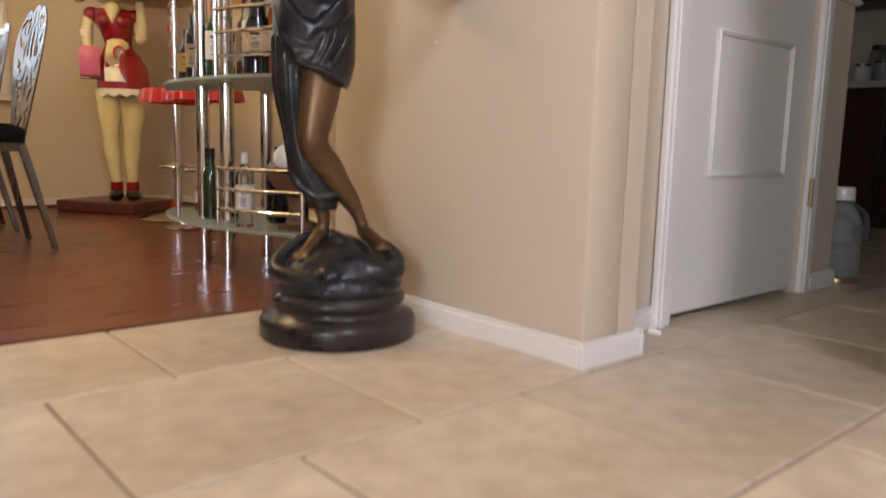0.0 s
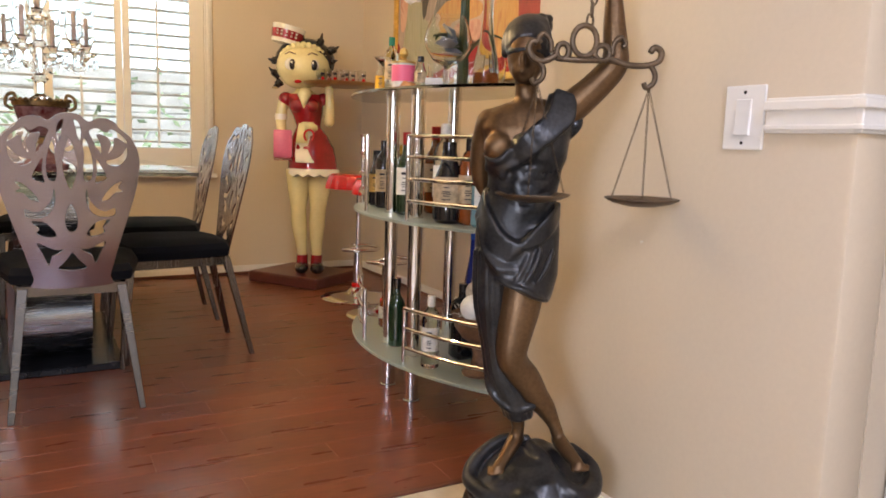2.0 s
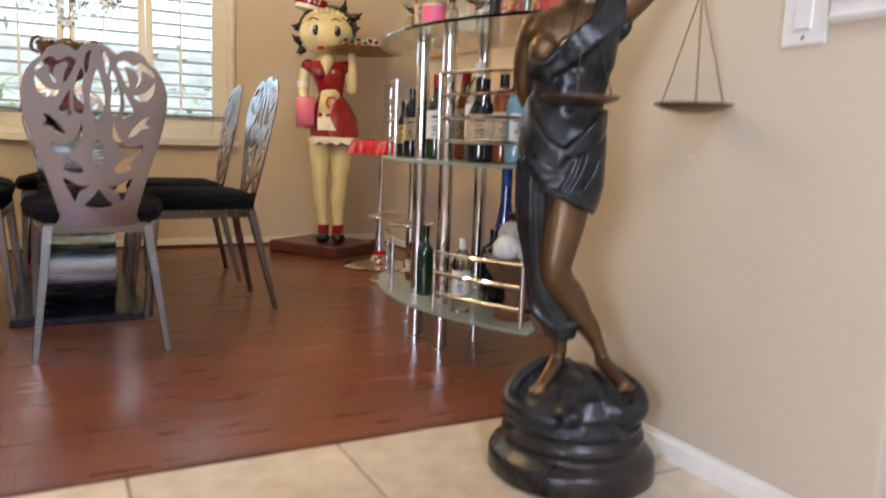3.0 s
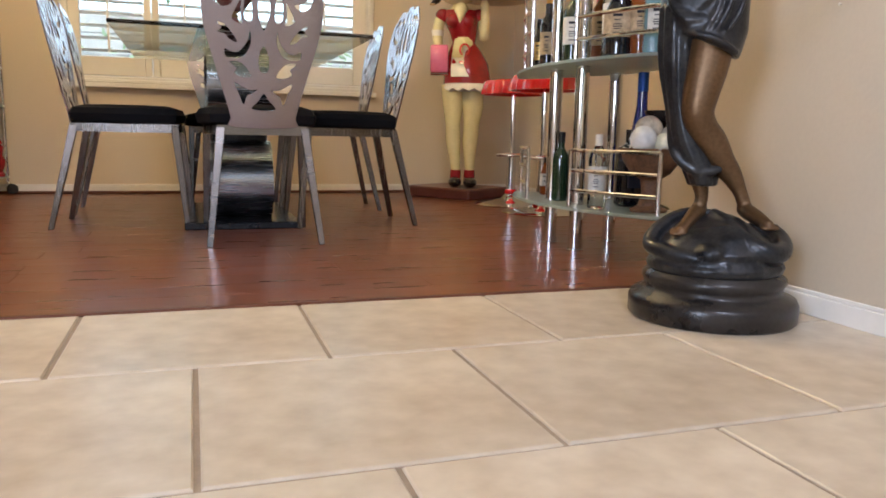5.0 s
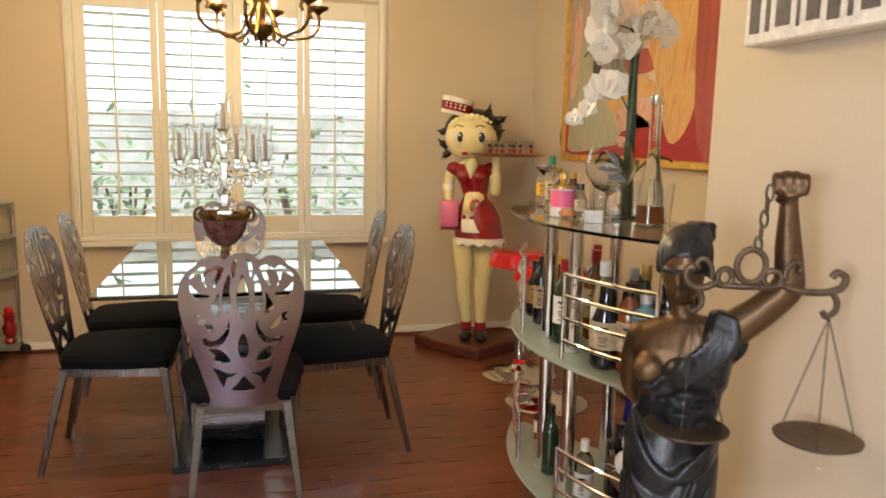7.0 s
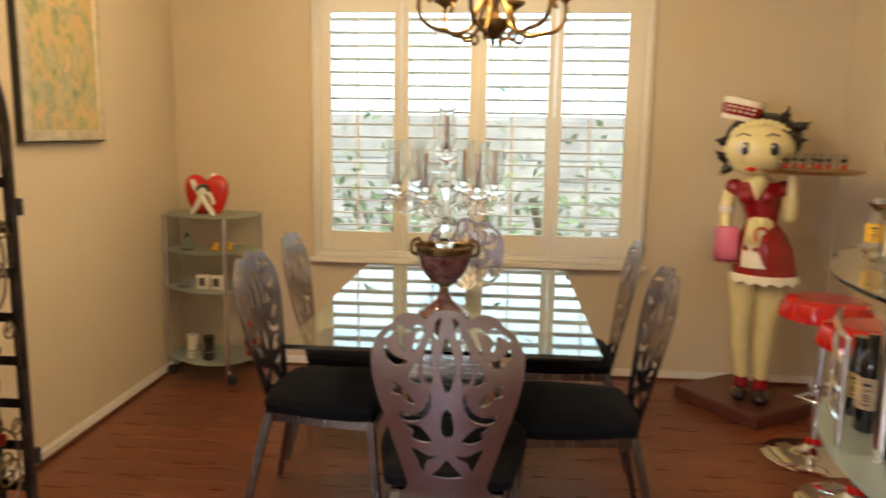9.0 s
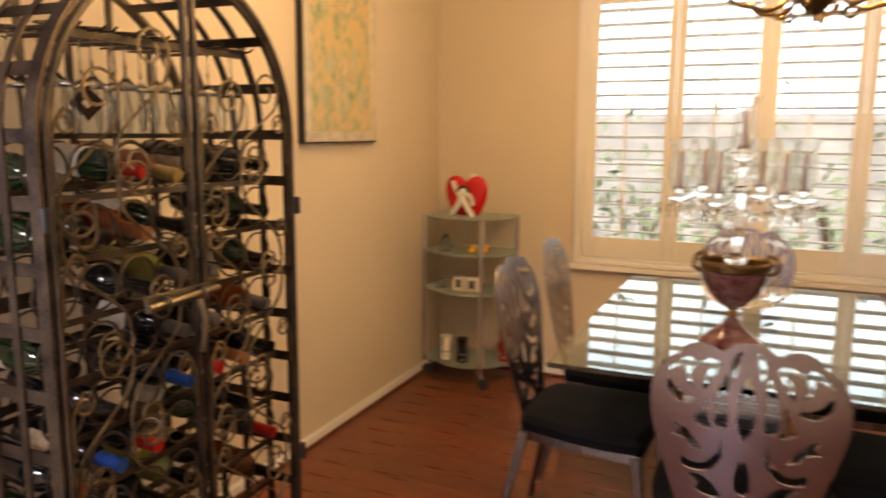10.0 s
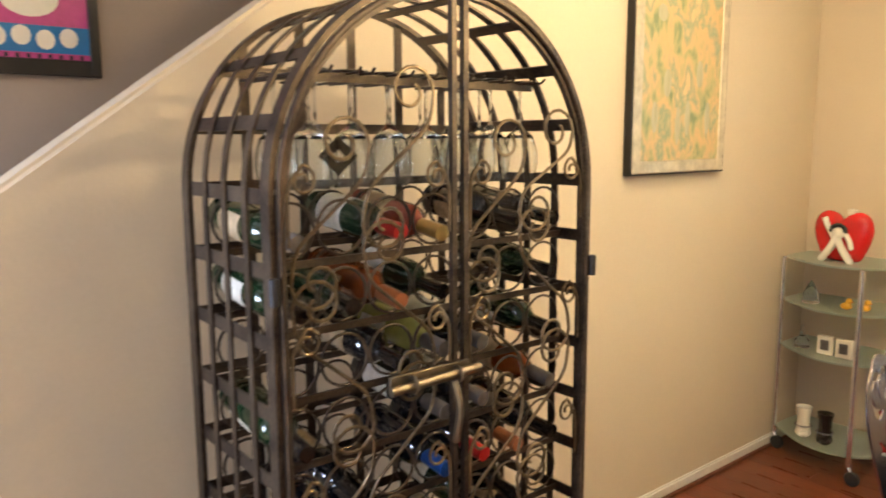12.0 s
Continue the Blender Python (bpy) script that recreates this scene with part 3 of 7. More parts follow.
for i, (a, b) in enumerate(PANELS):
    bm = bmesh.new()
    e0, e1 = EDGE[i] + 0.002, EDGE[i + 1] - 0.002
    box(bm, e0, a, YN - 0.026, YN + 0.006, 0.695, 2.10, 0.003)
    box(bm, b, e1, YN - 0.026, YN + 0.006, 0.695, 2.10, 0.003)
    box(bm, a, b, YN - 0.025, YN + 0.005, 0.695, 0.803, 0.003)
    box(bm, a, b, YN - 0.025, YN + 0.005, 1.992, 2.10, 0.003)
    sh = part("shutter", bm, M["shutter"], window, "cream painted shutter panel with tilted louvres")
    n = 17
    for k in range(n):
        z = 0.803 + 1.189 * (k + 0.5) / n
        if i not in louver_mesh:
            lm = loft([(0, 0, 0, 0.032, 0.005), (0, 0, b - a - 0.004, 0.032, 0.005)], 12)
            louver_mesh[i] = part("louver", lm, M["shutter"], sh)
            lo = louver_mesh[i]
        else:
            lo = louver_mesh[i].copy()
            scene.collection.objects.link(lo)
        lo.matrix_basis = Matrix.Translation((a + 0.002, YN - 0.010, z)) @ Matrix.Rotation(radians(LOUVRE), 4, "X") @ Matrix.Rotation(radians(90), 4, "Y") @ Matrix.Rotation(radians(90), 4, "Z")
    part("tilt_rod", bx((a + b) / 2 - 0.006 - 0.02, (a + b) / 2 + 0.006 - 0.02, YN - 0.052, YN - 0.043, 0.82, 1.97), M["shutter"], sh)

# baseboards
def board(name, x0, x1, y0, y1, h=0.056):
    bm = bmesh.new()
    dx, dy = x1 - x0, y1 - y0
    box(bm, x0, x1, y0, y1, 0, h - 0.010, 0.002)
    if dx > dy:
        s = 0.004
        box(bm, x0, x1, y0 + s, y1 - s, h - 0.010, h, 0.002)
    else:
        s = 0.004
        box(bm, x0 + s, x1 - s, y0, y1, h - 0.010, h, 0.002)
    return structure(name, bm, M["trimwhite"], "white painted wooden baseboard")


board("baseboard_north", XW + 0.014, XE - 0.014, YN - 0.014, YN)
board("baseboard_west", XW, XW + 0.014, 0.8, YN)
board("baseboard_east", XE - 0.014, XE, 2.25, YN)
board("baseboard_return", XN, XE - 0.014, 2.25, 2.264)
board("baseboard_switch_wall", XN - 0.014, XN, 1.34, 2.25)
board("baseboard_pillar", XN - 0.014, 2.012, 1.326, 1.34)
board("baseboard_pillar_side", 2.012, 2.026, 1.326, 1.446)
board("baseboard_hall", 2.026, 2.245, 1.446, 1.46)
board("baseboard_hall_end", 3.112, 3.304, 1.436, 1.45)
board("baseboard_kitchen_side", 3.29, 3.304, 1.45, 3.6)
bm = bmesh.new()
box(bm, XW + 0.014, XE - 0.014, YN - 0.028, YN - 0.014, 0, 0.016, 0.005, 2)
box(bm, XW + 0.014, XW + 0.028, 2.18, YN - 0.028, 0, 0.016, 0.005, 2)
box(bm, XE - 0.028, XE - 0.014, 2.33, YN - 0.028, 0, 0.016, 0.005, 2)
structure("trim_shoe_moulding", bm, M["shoe"], "dark red-brown shoe moulding along the baseboards")
structure("trim_threshold", bx(XW, XN + 0.2, 2.172, 2.192, -0.004, 0.004, bevel=0.003), M["shoe"], "dark wooden threshold strip")

# chair rail
bm = bmesh.new()
for d, za, zb in ((0.012, 0.915, 0.978), (0.020, 0.955, 0.972), (0.017, 0.920, 0.930)):
    box(bm, XN - d, XN, 1.34, 1.512, za, zb, 0.002)
    box(bm, XN - d, 2.01 + d, 1.34 - d, 1.34 + 0.003, za + 0.0007, zb + 0.0007, 0.002)
    box(bm, 2.01, 2.01 + d, 1.343, 1.445, za, zb, 0.002)
    box(bm, 2.03, 2.235, 1.46 - d, 1.46, za, zb, 0.002)
    box(bm, 3.115, 3.29 + d, 1.45 - d, 1.45, za, zb, 0.002)
    box(bm, 3.29, 3.29 + d, 1.45, 3.6, za, zb, 0.002)
structure("trim_chair_rail", bm, M["trimwhite"], "white painted chair rail with moulded edges")
# door casing and door
bm = bmesh.new()
for x0, x1 in ((2.24, 2.305), (3.045, 3.11)):
    box(bm, x0, x1, 1.436, 1.456, 0, 2.11, 0.004)
    box(bm, x0 + 0.012, x1 - 0.03, 1.430, 1.437, 0, 2.10, 0.003)
box(bm, 2.305, 3.045, 1.437, 1.455, 2.045, 2.11, 0.004)
structure("trim_door_casing", bm, M["trimwhite"], "white painted door casing")
door = structure("door_1", bx(2.312, 3.038, 1.462, 1.50, 0.018, 2.04, bevel=0.003), M["white"], "white painted panel door, closed, with a bronze knob")
bm = bmesh.new()
for za, zb in ((0.37, 0.755), (1.05, 1.90)):
    for k, (o, d) in enumerate(((0.0, 0.006), (0.006, 0.010))):
        w = 0.016 - 2 * o if k else 0.016
        x0, x1, a, b = 2.47 + o, 2.905 - o, za + o, zb - o
        box(bm, x0, x0 + w, 1.462 - d, 1.462, a, b, 0.002)
        box(bm, x1 - w, x1, 1.462 - d, 1.462, a, b, 0.002)
        box(bm, x0 + w, x1 - w, 1.4622 - d, 1.462, a, a + w, 0.002)
        box(bm, x0 + w, x1 - w, 1.4622 - d, 1.462, b - w, b, 0.002)
part("panel_moulding", bm, M["white"], door, "raised rectangular door moulding")
part("door_handle", lathe([(0.0, -0.062), (0.018, -0.060), (0.027, -0.048), (0.027, -0.036), (0.014, -0.026), (0.010, -0.012), (0.030, -0.008), (0.032, 0.0)], 20, at=(2.375, 1.461, 0.90), axis="y"), M["iron"], door, "dark bronze round door knob")
for z in (0.32, 1.0, 1.82):
    part("hinge", lathe([(0.007, -0.045), (0.007, 0.045)], 10, at=(3.041, 1.430, z)), M["brass"], door, "painted-over brass hinge")
part("door_stop", tube([(2.03, 1.32, 0.055), (2.045, 1.30, 0.05)], 0.006), M["white"], door, "small white rubber door stop")

# ---- things: dining set ----
M["seatwood"] = M["shoe"]


def sm(pts, k=4, closed=True):
    return smooth_pts(pts, k, closed)


def mirrored(pts, c):
    return [(2 * c - x, y) for x, y in pts][::-1]


# the pierced pattern of the chair back: u across, v up, metres
def uv(pts):
    return [((x - 363) / 1567.0, (975 - y) / 657.0 * 0.545) for x, y in pts]


right = [(363, 318), (405, 322), (432, 340), (450, 347), (480, 335), (520, 333), (560, 348), (580, 370), (620, 395), (650, 432), (667, 480), (666, 540), (650, 610), (625, 680), (600, 745), (575, 810), (550, 880), (530, 940), (522, 975)]
outline = sm(uv(right + [(2 * 363 - x, y) for x, y in right[::-1][:-1]]), 3)
HOLES_R = [
    [(383, 340), (405, 352), (415, 385), (408, 420), (398, 405), (392, 375)],
    [(447, 380), (480, 368), (520, 384), (548, 372), (600, 402), (612, 425), (560, 402), (552, 440), (528, 462), (540, 425), (520, 398), (480, 392), (495, 425), (500, 462), (478, 440), (458, 405)],
    [(612, 440), (609, 480), (575, 508), (535, 505), (518, 488), (560, 480), (590, 462)],
    [(428, 405), (450, 450), (462, 505), (455, 555), (425, 562), (418, 520), (424, 470), (418, 430)],
    [(475, 480), (500, 512), (520, 545), (512, 560), (470, 570), (478, 530)],
    [(592, 568), (560, 574), (520, 606), (495, 640), (530, 634), (556, 612), (592, 606), (572, 590)],
    [(432, 592), (444, 632), (478, 668), (515, 680), (556, 668), (552, 698), (500, 704), (455, 685), (428, 640)],
    [(534, 716), (485, 716), (445, 742), (428, 772), (470, 776), (512, 760), (500, 742)],
    [(398, 822), (440, 824), (512, 796), (490, 840), (465, 884), (448, 850), (425, 840)],
]
holes = [sm(uv(h)) for h in HOLES_R] + [sm(uv(mirrored(h, 363))) for h in HOLES_R]
for h in ([(363, 405), (342, 455), (332, 510), (345, 562), (364, 594), (382, 562), (398, 510), (386, 455)],
          [(363, 650), (342, 680), (336, 720), (345, 748), (364, 757), (384, 748), (391, 720), (384, 680)],
          [(363, 838), (338, 866), (300, 898), (335, 906), (363, 908), (392, 906), (426, 898), (390, 866)]):
    holes.append(sm(uv(h)))


def dining_chair(name="dining_chair"):
    ch = thing(name, (0, 0, 0), "silver steel dining chair with pierced scrollwork back and black cushion", "chair", "dining chairs round the table")
    # local: the back stands towards -y, the seat opens to +y
    bm = plate2d(outline, holes, 0.005, 0.0006)
    for k in range(-11, 12):
        bmesh.ops.bisect_plane(bm, geom=bm.verts[:] + bm.edges[:] + bm.faces[:], dist=1e-5, plane_co=(k * 0.017, 0, 0), plane_no=(1, 0, 0))
    for v in bm.verts:
        v.co.y += -0.020 * math.cos(v.co.x / 0.19 * 1.2) + 0.012
    bk = part("backrest", bm, M["plate"], ch, "satin steel back plate cut with scrollwork")
    bk.matrix_basis = pose(0, -0.185, 0.400, 11.0, 0, 0)
    bm = loft([(0, 0.01, 0.405, 0.185, 0.185), (0, 0.01, 0.412, 0.205, 0.205), (0, 0.01, 0.440, 0.212, 0.212), (0, 0.01, 0.462, 0.200, 0.200), (0, 0.01, 0.474, 0.16, 0.16), (0, 0.01, 0.478, 0.08, 0.08)], 40)
    for v in bm.verts:
        x, y = v.co.x, v.co.y
        r = max(abs(x), abs(y), 1e-6)
        k = math.hypot(x, y) / r
        v.co.x, v.co.y = x * (1 + (k - 1) * 0.72), y * (1 + (k - 1) * 0.72)
        v.co.x *= 1.0 + 0.10 * (y / 0.2)
    part("seat", bm, M["cushion"], ch, "black padded fabric cushion")
    bm = bmesh.new()
    loop = [(-0.145, -0.180), (0.145, -0.180), (0.185, 0.200), (-0.185, 0.200)]
    P = [(x, y, 0.388) for x, y in loop]
    strap(P, (0, 0, 1), 0.032, 0.018, bm, closed=True)
    part("seat_frame", bm, M["steel"], ch, "brushed steel seat frame", False)
    for sx in (-1, 1):
        for (xa, ya), (xb, yb) in (((0.140, -0.172), (0.186, -0.262)), ((0.178, 0.192), (0.190, 0.232))):
            bm = bmesh.new()
            a, b = Vector((sx * xa, ya, 0.398)), Vector((sx * xb, yb, 0.0))
            rings = []
            for p, w in ((a, 0.015), (b, 0.010)):
                rings.append([bm.verts.new(p + Vector((i * w, j * w, 0))) for i, j in ((-1, -1), (1, -1), (1, 1), (-1, 1))])
            for k in range(4):
                bm.faces.new((rings[0][k], rings[0][(k + 1) % 4], rings[1][(k + 1) % 4], rings[1][k]))
            bm.faces.new(rings[0]), bm.faces.new(rings[1])
            bmesh.ops.bevel(bm, geom=list(bm.edges), offset=0.002, segments=1, affect="EDGES")
            part("leg", bm, M["steel"], ch, "slender tapered square steel leg", False)
    return ch


chair = dining_chair()
chair.matrix_basis = pose(0.745, 3.345, 0, 0, 0, 0)
for x, y, r in ((0.268, 3.81, -93), (0.262, 4.35, -88), (1.140, 3.735, 92), (1.150, 4.385, 88), (0.69, 4.74, 180)):
    copy_thing(chair, pose(x, y, 0, 0, 0, r))

# table
TX, TY = 0.70, 3.99
tab = thing("dining_table", (TX, TY, 0), "glass-topped dining table on a curled brushed steel and black pedestal", "table")
part("tabletop", bx(0.250 - TX, 1.165 - TX, 3.320 - TY, 4.650 - TY, 0.736, 0.750, bevel=0.003), M["tableglass"], tab, "thick clear rectangular glass top", False)
part("base_plate", bx(-0.225, 0.225, -0.45, 0.45, 0.0, 0.028, bevel=0.004), M["black"], tab, "black lacquered floor plate", False)
for sgn in (-1, 1):
    arc = []
    for k in range(21):
        a = radians(-90 + sgn * -1 * 0 + k * 13.5)
        arc.append((0, sgn * (0.20 + 0.155 * math.cos(a)), 0.185 + 0.155 * math.sin(a)))
    part("scroll", strap(arc, (1, 0, 0), 0.25, 0.012), M["steel2"], tab, "curled brushed steel band")
    arc = []
    for k in range(17):
        a = radians(90 - k * 13.5)
        arc.append((0, sgn * (0.21 + 0.165 * math.cos(a)), 0.569 + 0.165 * math.sin(a)))
    part("scroll", strap(arc, (1, 0, 0), 0.25, 0.012), M["steel2"], tab, "curled brushed steel band")
part("column", bx(-0.115, 0.115, -0.16, 0.16, 0.028, 0.736, bevel=0.01), M["black"], tab, "black lacquered centre column", False)

# candelabra in a porcelain compote
VX, VY = 0.685, 3.72
can = thing("candelabra", (VX, VY, 0.750), "crystal candelabra with hanging prisms rising from a red porcelain compote", "candelabra")
part("foot", lathe([(0.0, 0.0), (0.085, 0.0), (0.088, 0.012), (0.070, 0.022), (0.055, 0.035), (0.030, 0.055), (0.018, 0.075), (0.014, 0.085)], 32), M["porcelain"], can, "red and gilt porcelain foot")
part("stem", lathe([(0.016, 0.083), (0.020, 0.090), (0.012, 0.098), (0.022, 0.106), (0.0, 0.107)], 20), M["brass"], can)
part("bowl", lathe([(0.015, 0.105), (0.045, 0.120), (0.070, 0.150), (0.085, 0.185), (0.090, 0.215), (0.086, 0.218), (0.080, 0.212), (0.0, 0.205)], 36), M["porcelain"], can, "red porcelain bowl painted with pale flowers")
bm = lathe([(0.088, 0.214), (0.095, 0.220), (0.097, 0.236), (0.090, 0.242), (0.086, 0.238), (0.084, 0.216)], 36)
for k in range(30):
    a = 2 * math.pi * k / 30
    ball(bm, (0.095 * math.cos(a), 0.095 * math.sin(a), 0.240), 0.007, 6)
for s in (-1, 1):
    tube(smooth_pts([(s * 0.090, 0, 0.205), (s * 0.112, 0, 0.220), (s * 0.108, 0, 0.250), (s * 0.088, 0, 0.262), (s * 0.082, 0, 0.246), (s * 0.094, 0, 0.240)]), 0.006, 6, bm)
part("gallery", bm, M["bronze"], can, "pierced brass gallery rim with scroll handles")
CR = M["crystal"]
bm = lathe([(0.03, 0.236), (0.035, 0.250), (0.012, 0.265), (0.016, 0.300), (0.030, 0.318), (0.012, 0.335), (0.014, 0.420), (0.028, 0.440), (0.013, 0.455), (0.018, 0.510), (0.0, 0.512)], 20)
part("shaft", bm, CR, can, "cut crystal shaft")


def candle_cup(x, y, z, tall):
    c = part("candle_cup", lathe([(0.006, -0.020), (0.012, -0.012), (0.034, 0.0), (0.036, 0.006), (0.014, 0.006), (0.012, 0.016), (0.022, 0.034), (0.020, 0.036), (0.0, 0.030)], 20), CR, can, "crystal bobeche", m=pose(x, y, z))
    part("candle", lathe([(0.0085, 0.030), (0.0080, tall), (0.0, tall + 0.004)], 12), M["candle"], c, "slim pale pink candle")
    part("chimney", lathe([(0.020, 0.036), (0.032, 0.06), (0.027, 0.10), (0.026, tall + 0.01), (0.036, tall + 0.036), (0.035, tall + 0.036), (0.0248, tall + 0.01), (0.0258, 0.10), (0.0305, 0.06), (0.0185, 0.037)], 20), M["thinglass"], c, "clear glass chimney")
    bm = bmesh.new()
    for k in range(8):
        a = 2 * math.pi * k / 8
        px, py = 0.034 * math.cos(a), 0.034 * math.sin(a)
        lathe([(0.0, -0.004), (0.004, -0.008), (0.0, -0.013)], 6, bm, at=(px, py, 0))
        lathe([(0.0, -0.014), (0.0055, -0.022), (0.0045, -0.044), (0.0, -0.056)], 6, bm, at=(px, py, 0))
    part("prism", bm, CR, c, "ring of hanging crystal prisms", False)


for k in range(6):
    a = radians(60 * k + 12)
    ca, sa = math.cos(a), math.sin(a)
    arm = smooth_pts([(0.012 * ca, 0.012 * sa, 0.330), (0.05 * ca, 0.05 * sa, 0.375), (0.090 * ca, 0.090 * sa, 0.372), (0.120 * ca, 0.120 * sa, 0.350), (0.156 * ca, 0.156 * sa, 0.358), (0.163 * ca, 0.163 * sa, 0.395)])
    part("arm", tube(arm, 0.0055, 8), CR, can, "curved crystal arm")
    candle_cup(0.163 * ca, 0.163 * sa, 0.415, 0.135)
candle_cup(0, 0, 0.530, 0.135)

# chandelier
cd = thing("chandelier", (0.83, 3.57, 1.62), "aged bronze chandelier with scrolled arms and candle cups", "chandelier")
part("body", lathe([(0.0, 0.0), (0.008, 0.004), (0.006, 0.016), (0.016, 0.022), (0.040, 0.045), (0.052, 0.062), (0.054, 0.072), (0.030, 0.076), (0.014, 0.095), (0.020, 0.140), (0.034, 0.170), (0.016, 0.200), (0.012, 0.330), (0.024, 0.350), (0.008, 0.370), (0.0, 0.372)], 28), M["bronze"], cd, "turned bronze centre column and bowl")
bm = bmesh.new()
for k in range(22):
    z = 0.385 + k * 0.0275
    ring = [(0.010 * math.cos(t), 0.0, z + 0.017 * math.sin(t)) if k % 2 else (0.0, 0.010 * math.cos(t), z + 0.017 * math.sin(t)) for t in np.linspace(0, 2 * math.pi, 10)[:-1]]
    tube(ring, 0.0025, 5, bm, closed=True)
part("chain", bm, M["bronze"], cd)
part("ceiling_rose", lathe([(0.0, 0.985), (0.05, 0.985), (0.06, 0.9985), (0.0, 0.9985)], 24), M["bronze"], cd)
for k in range(6):
    a = radians(60 * k + 15)
    ca, sa = math.cos(a), math.sin(a)
    prof = [(0.020, 0.150), (0.050, 0.100), (0.070, 0.050), (0.110, 0.030), (0.145, 0.038), (0.190, 0.048), (0.220, 0.080), (0.222, 0.128), (0.202, 0.148), (0.186, 0.133), (0.196, 0.116)]
    ar = part("arm", tube([(r * ca, r * sa, z) for r, z in smooth_pts(prof)], 0.0065, 8), M["bronze"], cd, "scrolled bronze arm")
    bm = lathe([(0.006, 0.13), (0.012, 0.138), (0.036, 0.150), (0.040, 0.160), (0.016, 0.158), (0.016, 0.165), (0.0, 0.165)], 18, at=(0.222 * ca, 0.222 * sa, 0))
    part("candle_cup", bm, M["bronze"], ar)
    part("candle_sleeve", lathe([(0.012, 0.165), (0.012, 0.245), (0.0, 0.246)], 14, at=(0.222 * ca, 0.222 * sa, 0)), M["candle"], ar)
    leaf = part("leaf", tube([(r * ca, r * sa, z) for r, z in smooth_pts([(0.10, 0.030), (0.085, 0.010), (0.065, 0.018), (0.07, 0.034)])], 0.005, 6), M["bronze"], ar)

# ---- bronze statue of justice ----
def merged(bm, size, noise_amp=0.0, seed=0):
    """The closed shapes in bm grown together into one skin."""
    me = bpy.data.meshes.new("tmp")
    bmesh.ops.recalc_face_normals(bm, faces=bm.faces)
    bm.to_mesh(me)
    bm.free()
    ob = new("tmp", me)
    md = ob.modifiers.new("r", "REMESH")
    md.mode, md.voxel_size, md.use_smooth_shade = "VOXEL", size, True
    sm_ = ob.modifiers.new("s", "SMOOTH")
    sm_.factor, sm_.iterations = 0.5, 3
    out = bpy.data.meshes.new_from_object(ob.evaluated_get(bpy.context.evaluated_depsgraph_get()))
    bpy.data.objects.remove(ob)
    return out


def limb(bm, pts, seg=14):
    """Round limb: rows of (x, y, z, r)."""
    P = smooth_pts(pts, 5)
    tube([p[:3] for p in P], [p[3] for p in P], seg, bm)
    ball(bm, P[0][:3], P[0][3], seg)
    ball(bm, P[-1][:3], P[-1][3], seg)


skin = bmesh.new()
# head, neck, shoulders
ball(skin, (-0.054, -0.012, 1.062), (0.039, 0.048, 0.058), 20)
ball(skin, (-0.057, -0.036, 1.032), (0.025, 0.024, 0.030), 16)
ball(skin, (-0.058, -0.062, 1.048), (0.007, 0.011, 0.016), 10)
ball(skin, (-0.058, -0.059, 1.026), (0.011, 0.007, 0.0055), 10)
limb(skin, [(-0.054, 0.006, 1.03, 0.024), (-0.052, 0.010, 0.985, 0.023), (-0.050, 0.012, 0.955, 0.034)])
loft([(-0.050, 0.010, 0.966, 0.046, 0.030), (-0.052, 0.006, 0.945, 0.082, 0.040), (-0.050, 0.0, 0.915, 0.094, 0.048), (-0.048, -0.002, 0.88, 0.084, 0.050), (-0.047, 0.0, 0.84, 0.074, 0.045)], 26, skin)
limb(skin, [(-0.120, 0.012, 0.925, 0.030), (-0.050, 0.010, 0.946, 0.032), (0.018, 0.010, 0.944, 0.030)])
ball(skin, (-0.101, -0.040, 0.874), (0.031, 0.032, 0.031), 18)
limb(skin, [(-0.124, 0.012, 0.925, 0.031), (-0.140, 0.028, 0.870, 0.026), (-0.142, 0.050, 0.810, 0.022), (-0.118, 0.078, 0.765, 0.019), (-0.070, 0.084, 0.745, 0.019)])
limb(skin, [(0.016, 0.010, 0.940, 0.035), (0.052, 0.006, 0.968, 0.034), (0.096, 0.002, 1.010, 0.030), (0.124, 0.0, 1.046, 0.029), (0.126, 0.0, 1.076, 0.026), (0.121, -0.002, 1.12, 0.0235), (0.117, -0.003, 1.17, 0.0185), (0.115, -0.004, 1.205, 0.0155)])
ball(skin, (0.115, -0.006, 1.228), (0.028, 0.024, 0.022), 14)
for k in range(4):
    limb(skin, [(0.092 + 0.0155 * k, 0.004, 1.246 + 0.004 * (k in (1, 2)), 0.0082), (0.091 + 0.0155 * k, -0.026, 1.243 + 0.003 * (k in (1, 2)), 0.0092), (0.092 + 0.015 * k, -0.034, 1.222, 0.0080)], 8)
limb(skin, [(0.098, -0.020, 1.206, 0.008), (0.112, -0.036, 1.214, 0.0075), (0.128, -0.036, 1.218, 0.007)], 8)
# bare leg and foot
limb(skin, [(-0.036, -0.014, 0.625, 0.049), (-0.043, -0.030, 0.546, 0.046), (-0.051, -0.042, 0.485, 0.039), (-0.055, -0.048, 0.442, 0.034), (-0.044, -0.034, 0.410, 0.033), (-0.024, -0.018, 0.380, 0.034), (0.000, -0.006, 0.340, 0.029), (0.022, 0.0, 0.312, 0.023), (0.042, 0.004, 0.277, 0.0150), (0.051, 0.006, 0.255, 0.0145)], 18)
limb(skin, [(0.055, 0.014, 0.238, 0.017), (0.066, -0.012, 0.232, 0.017), (0.084, -0.040, 0.222, 0.015), (0.098, -0.060, 0.214, 0.012)])
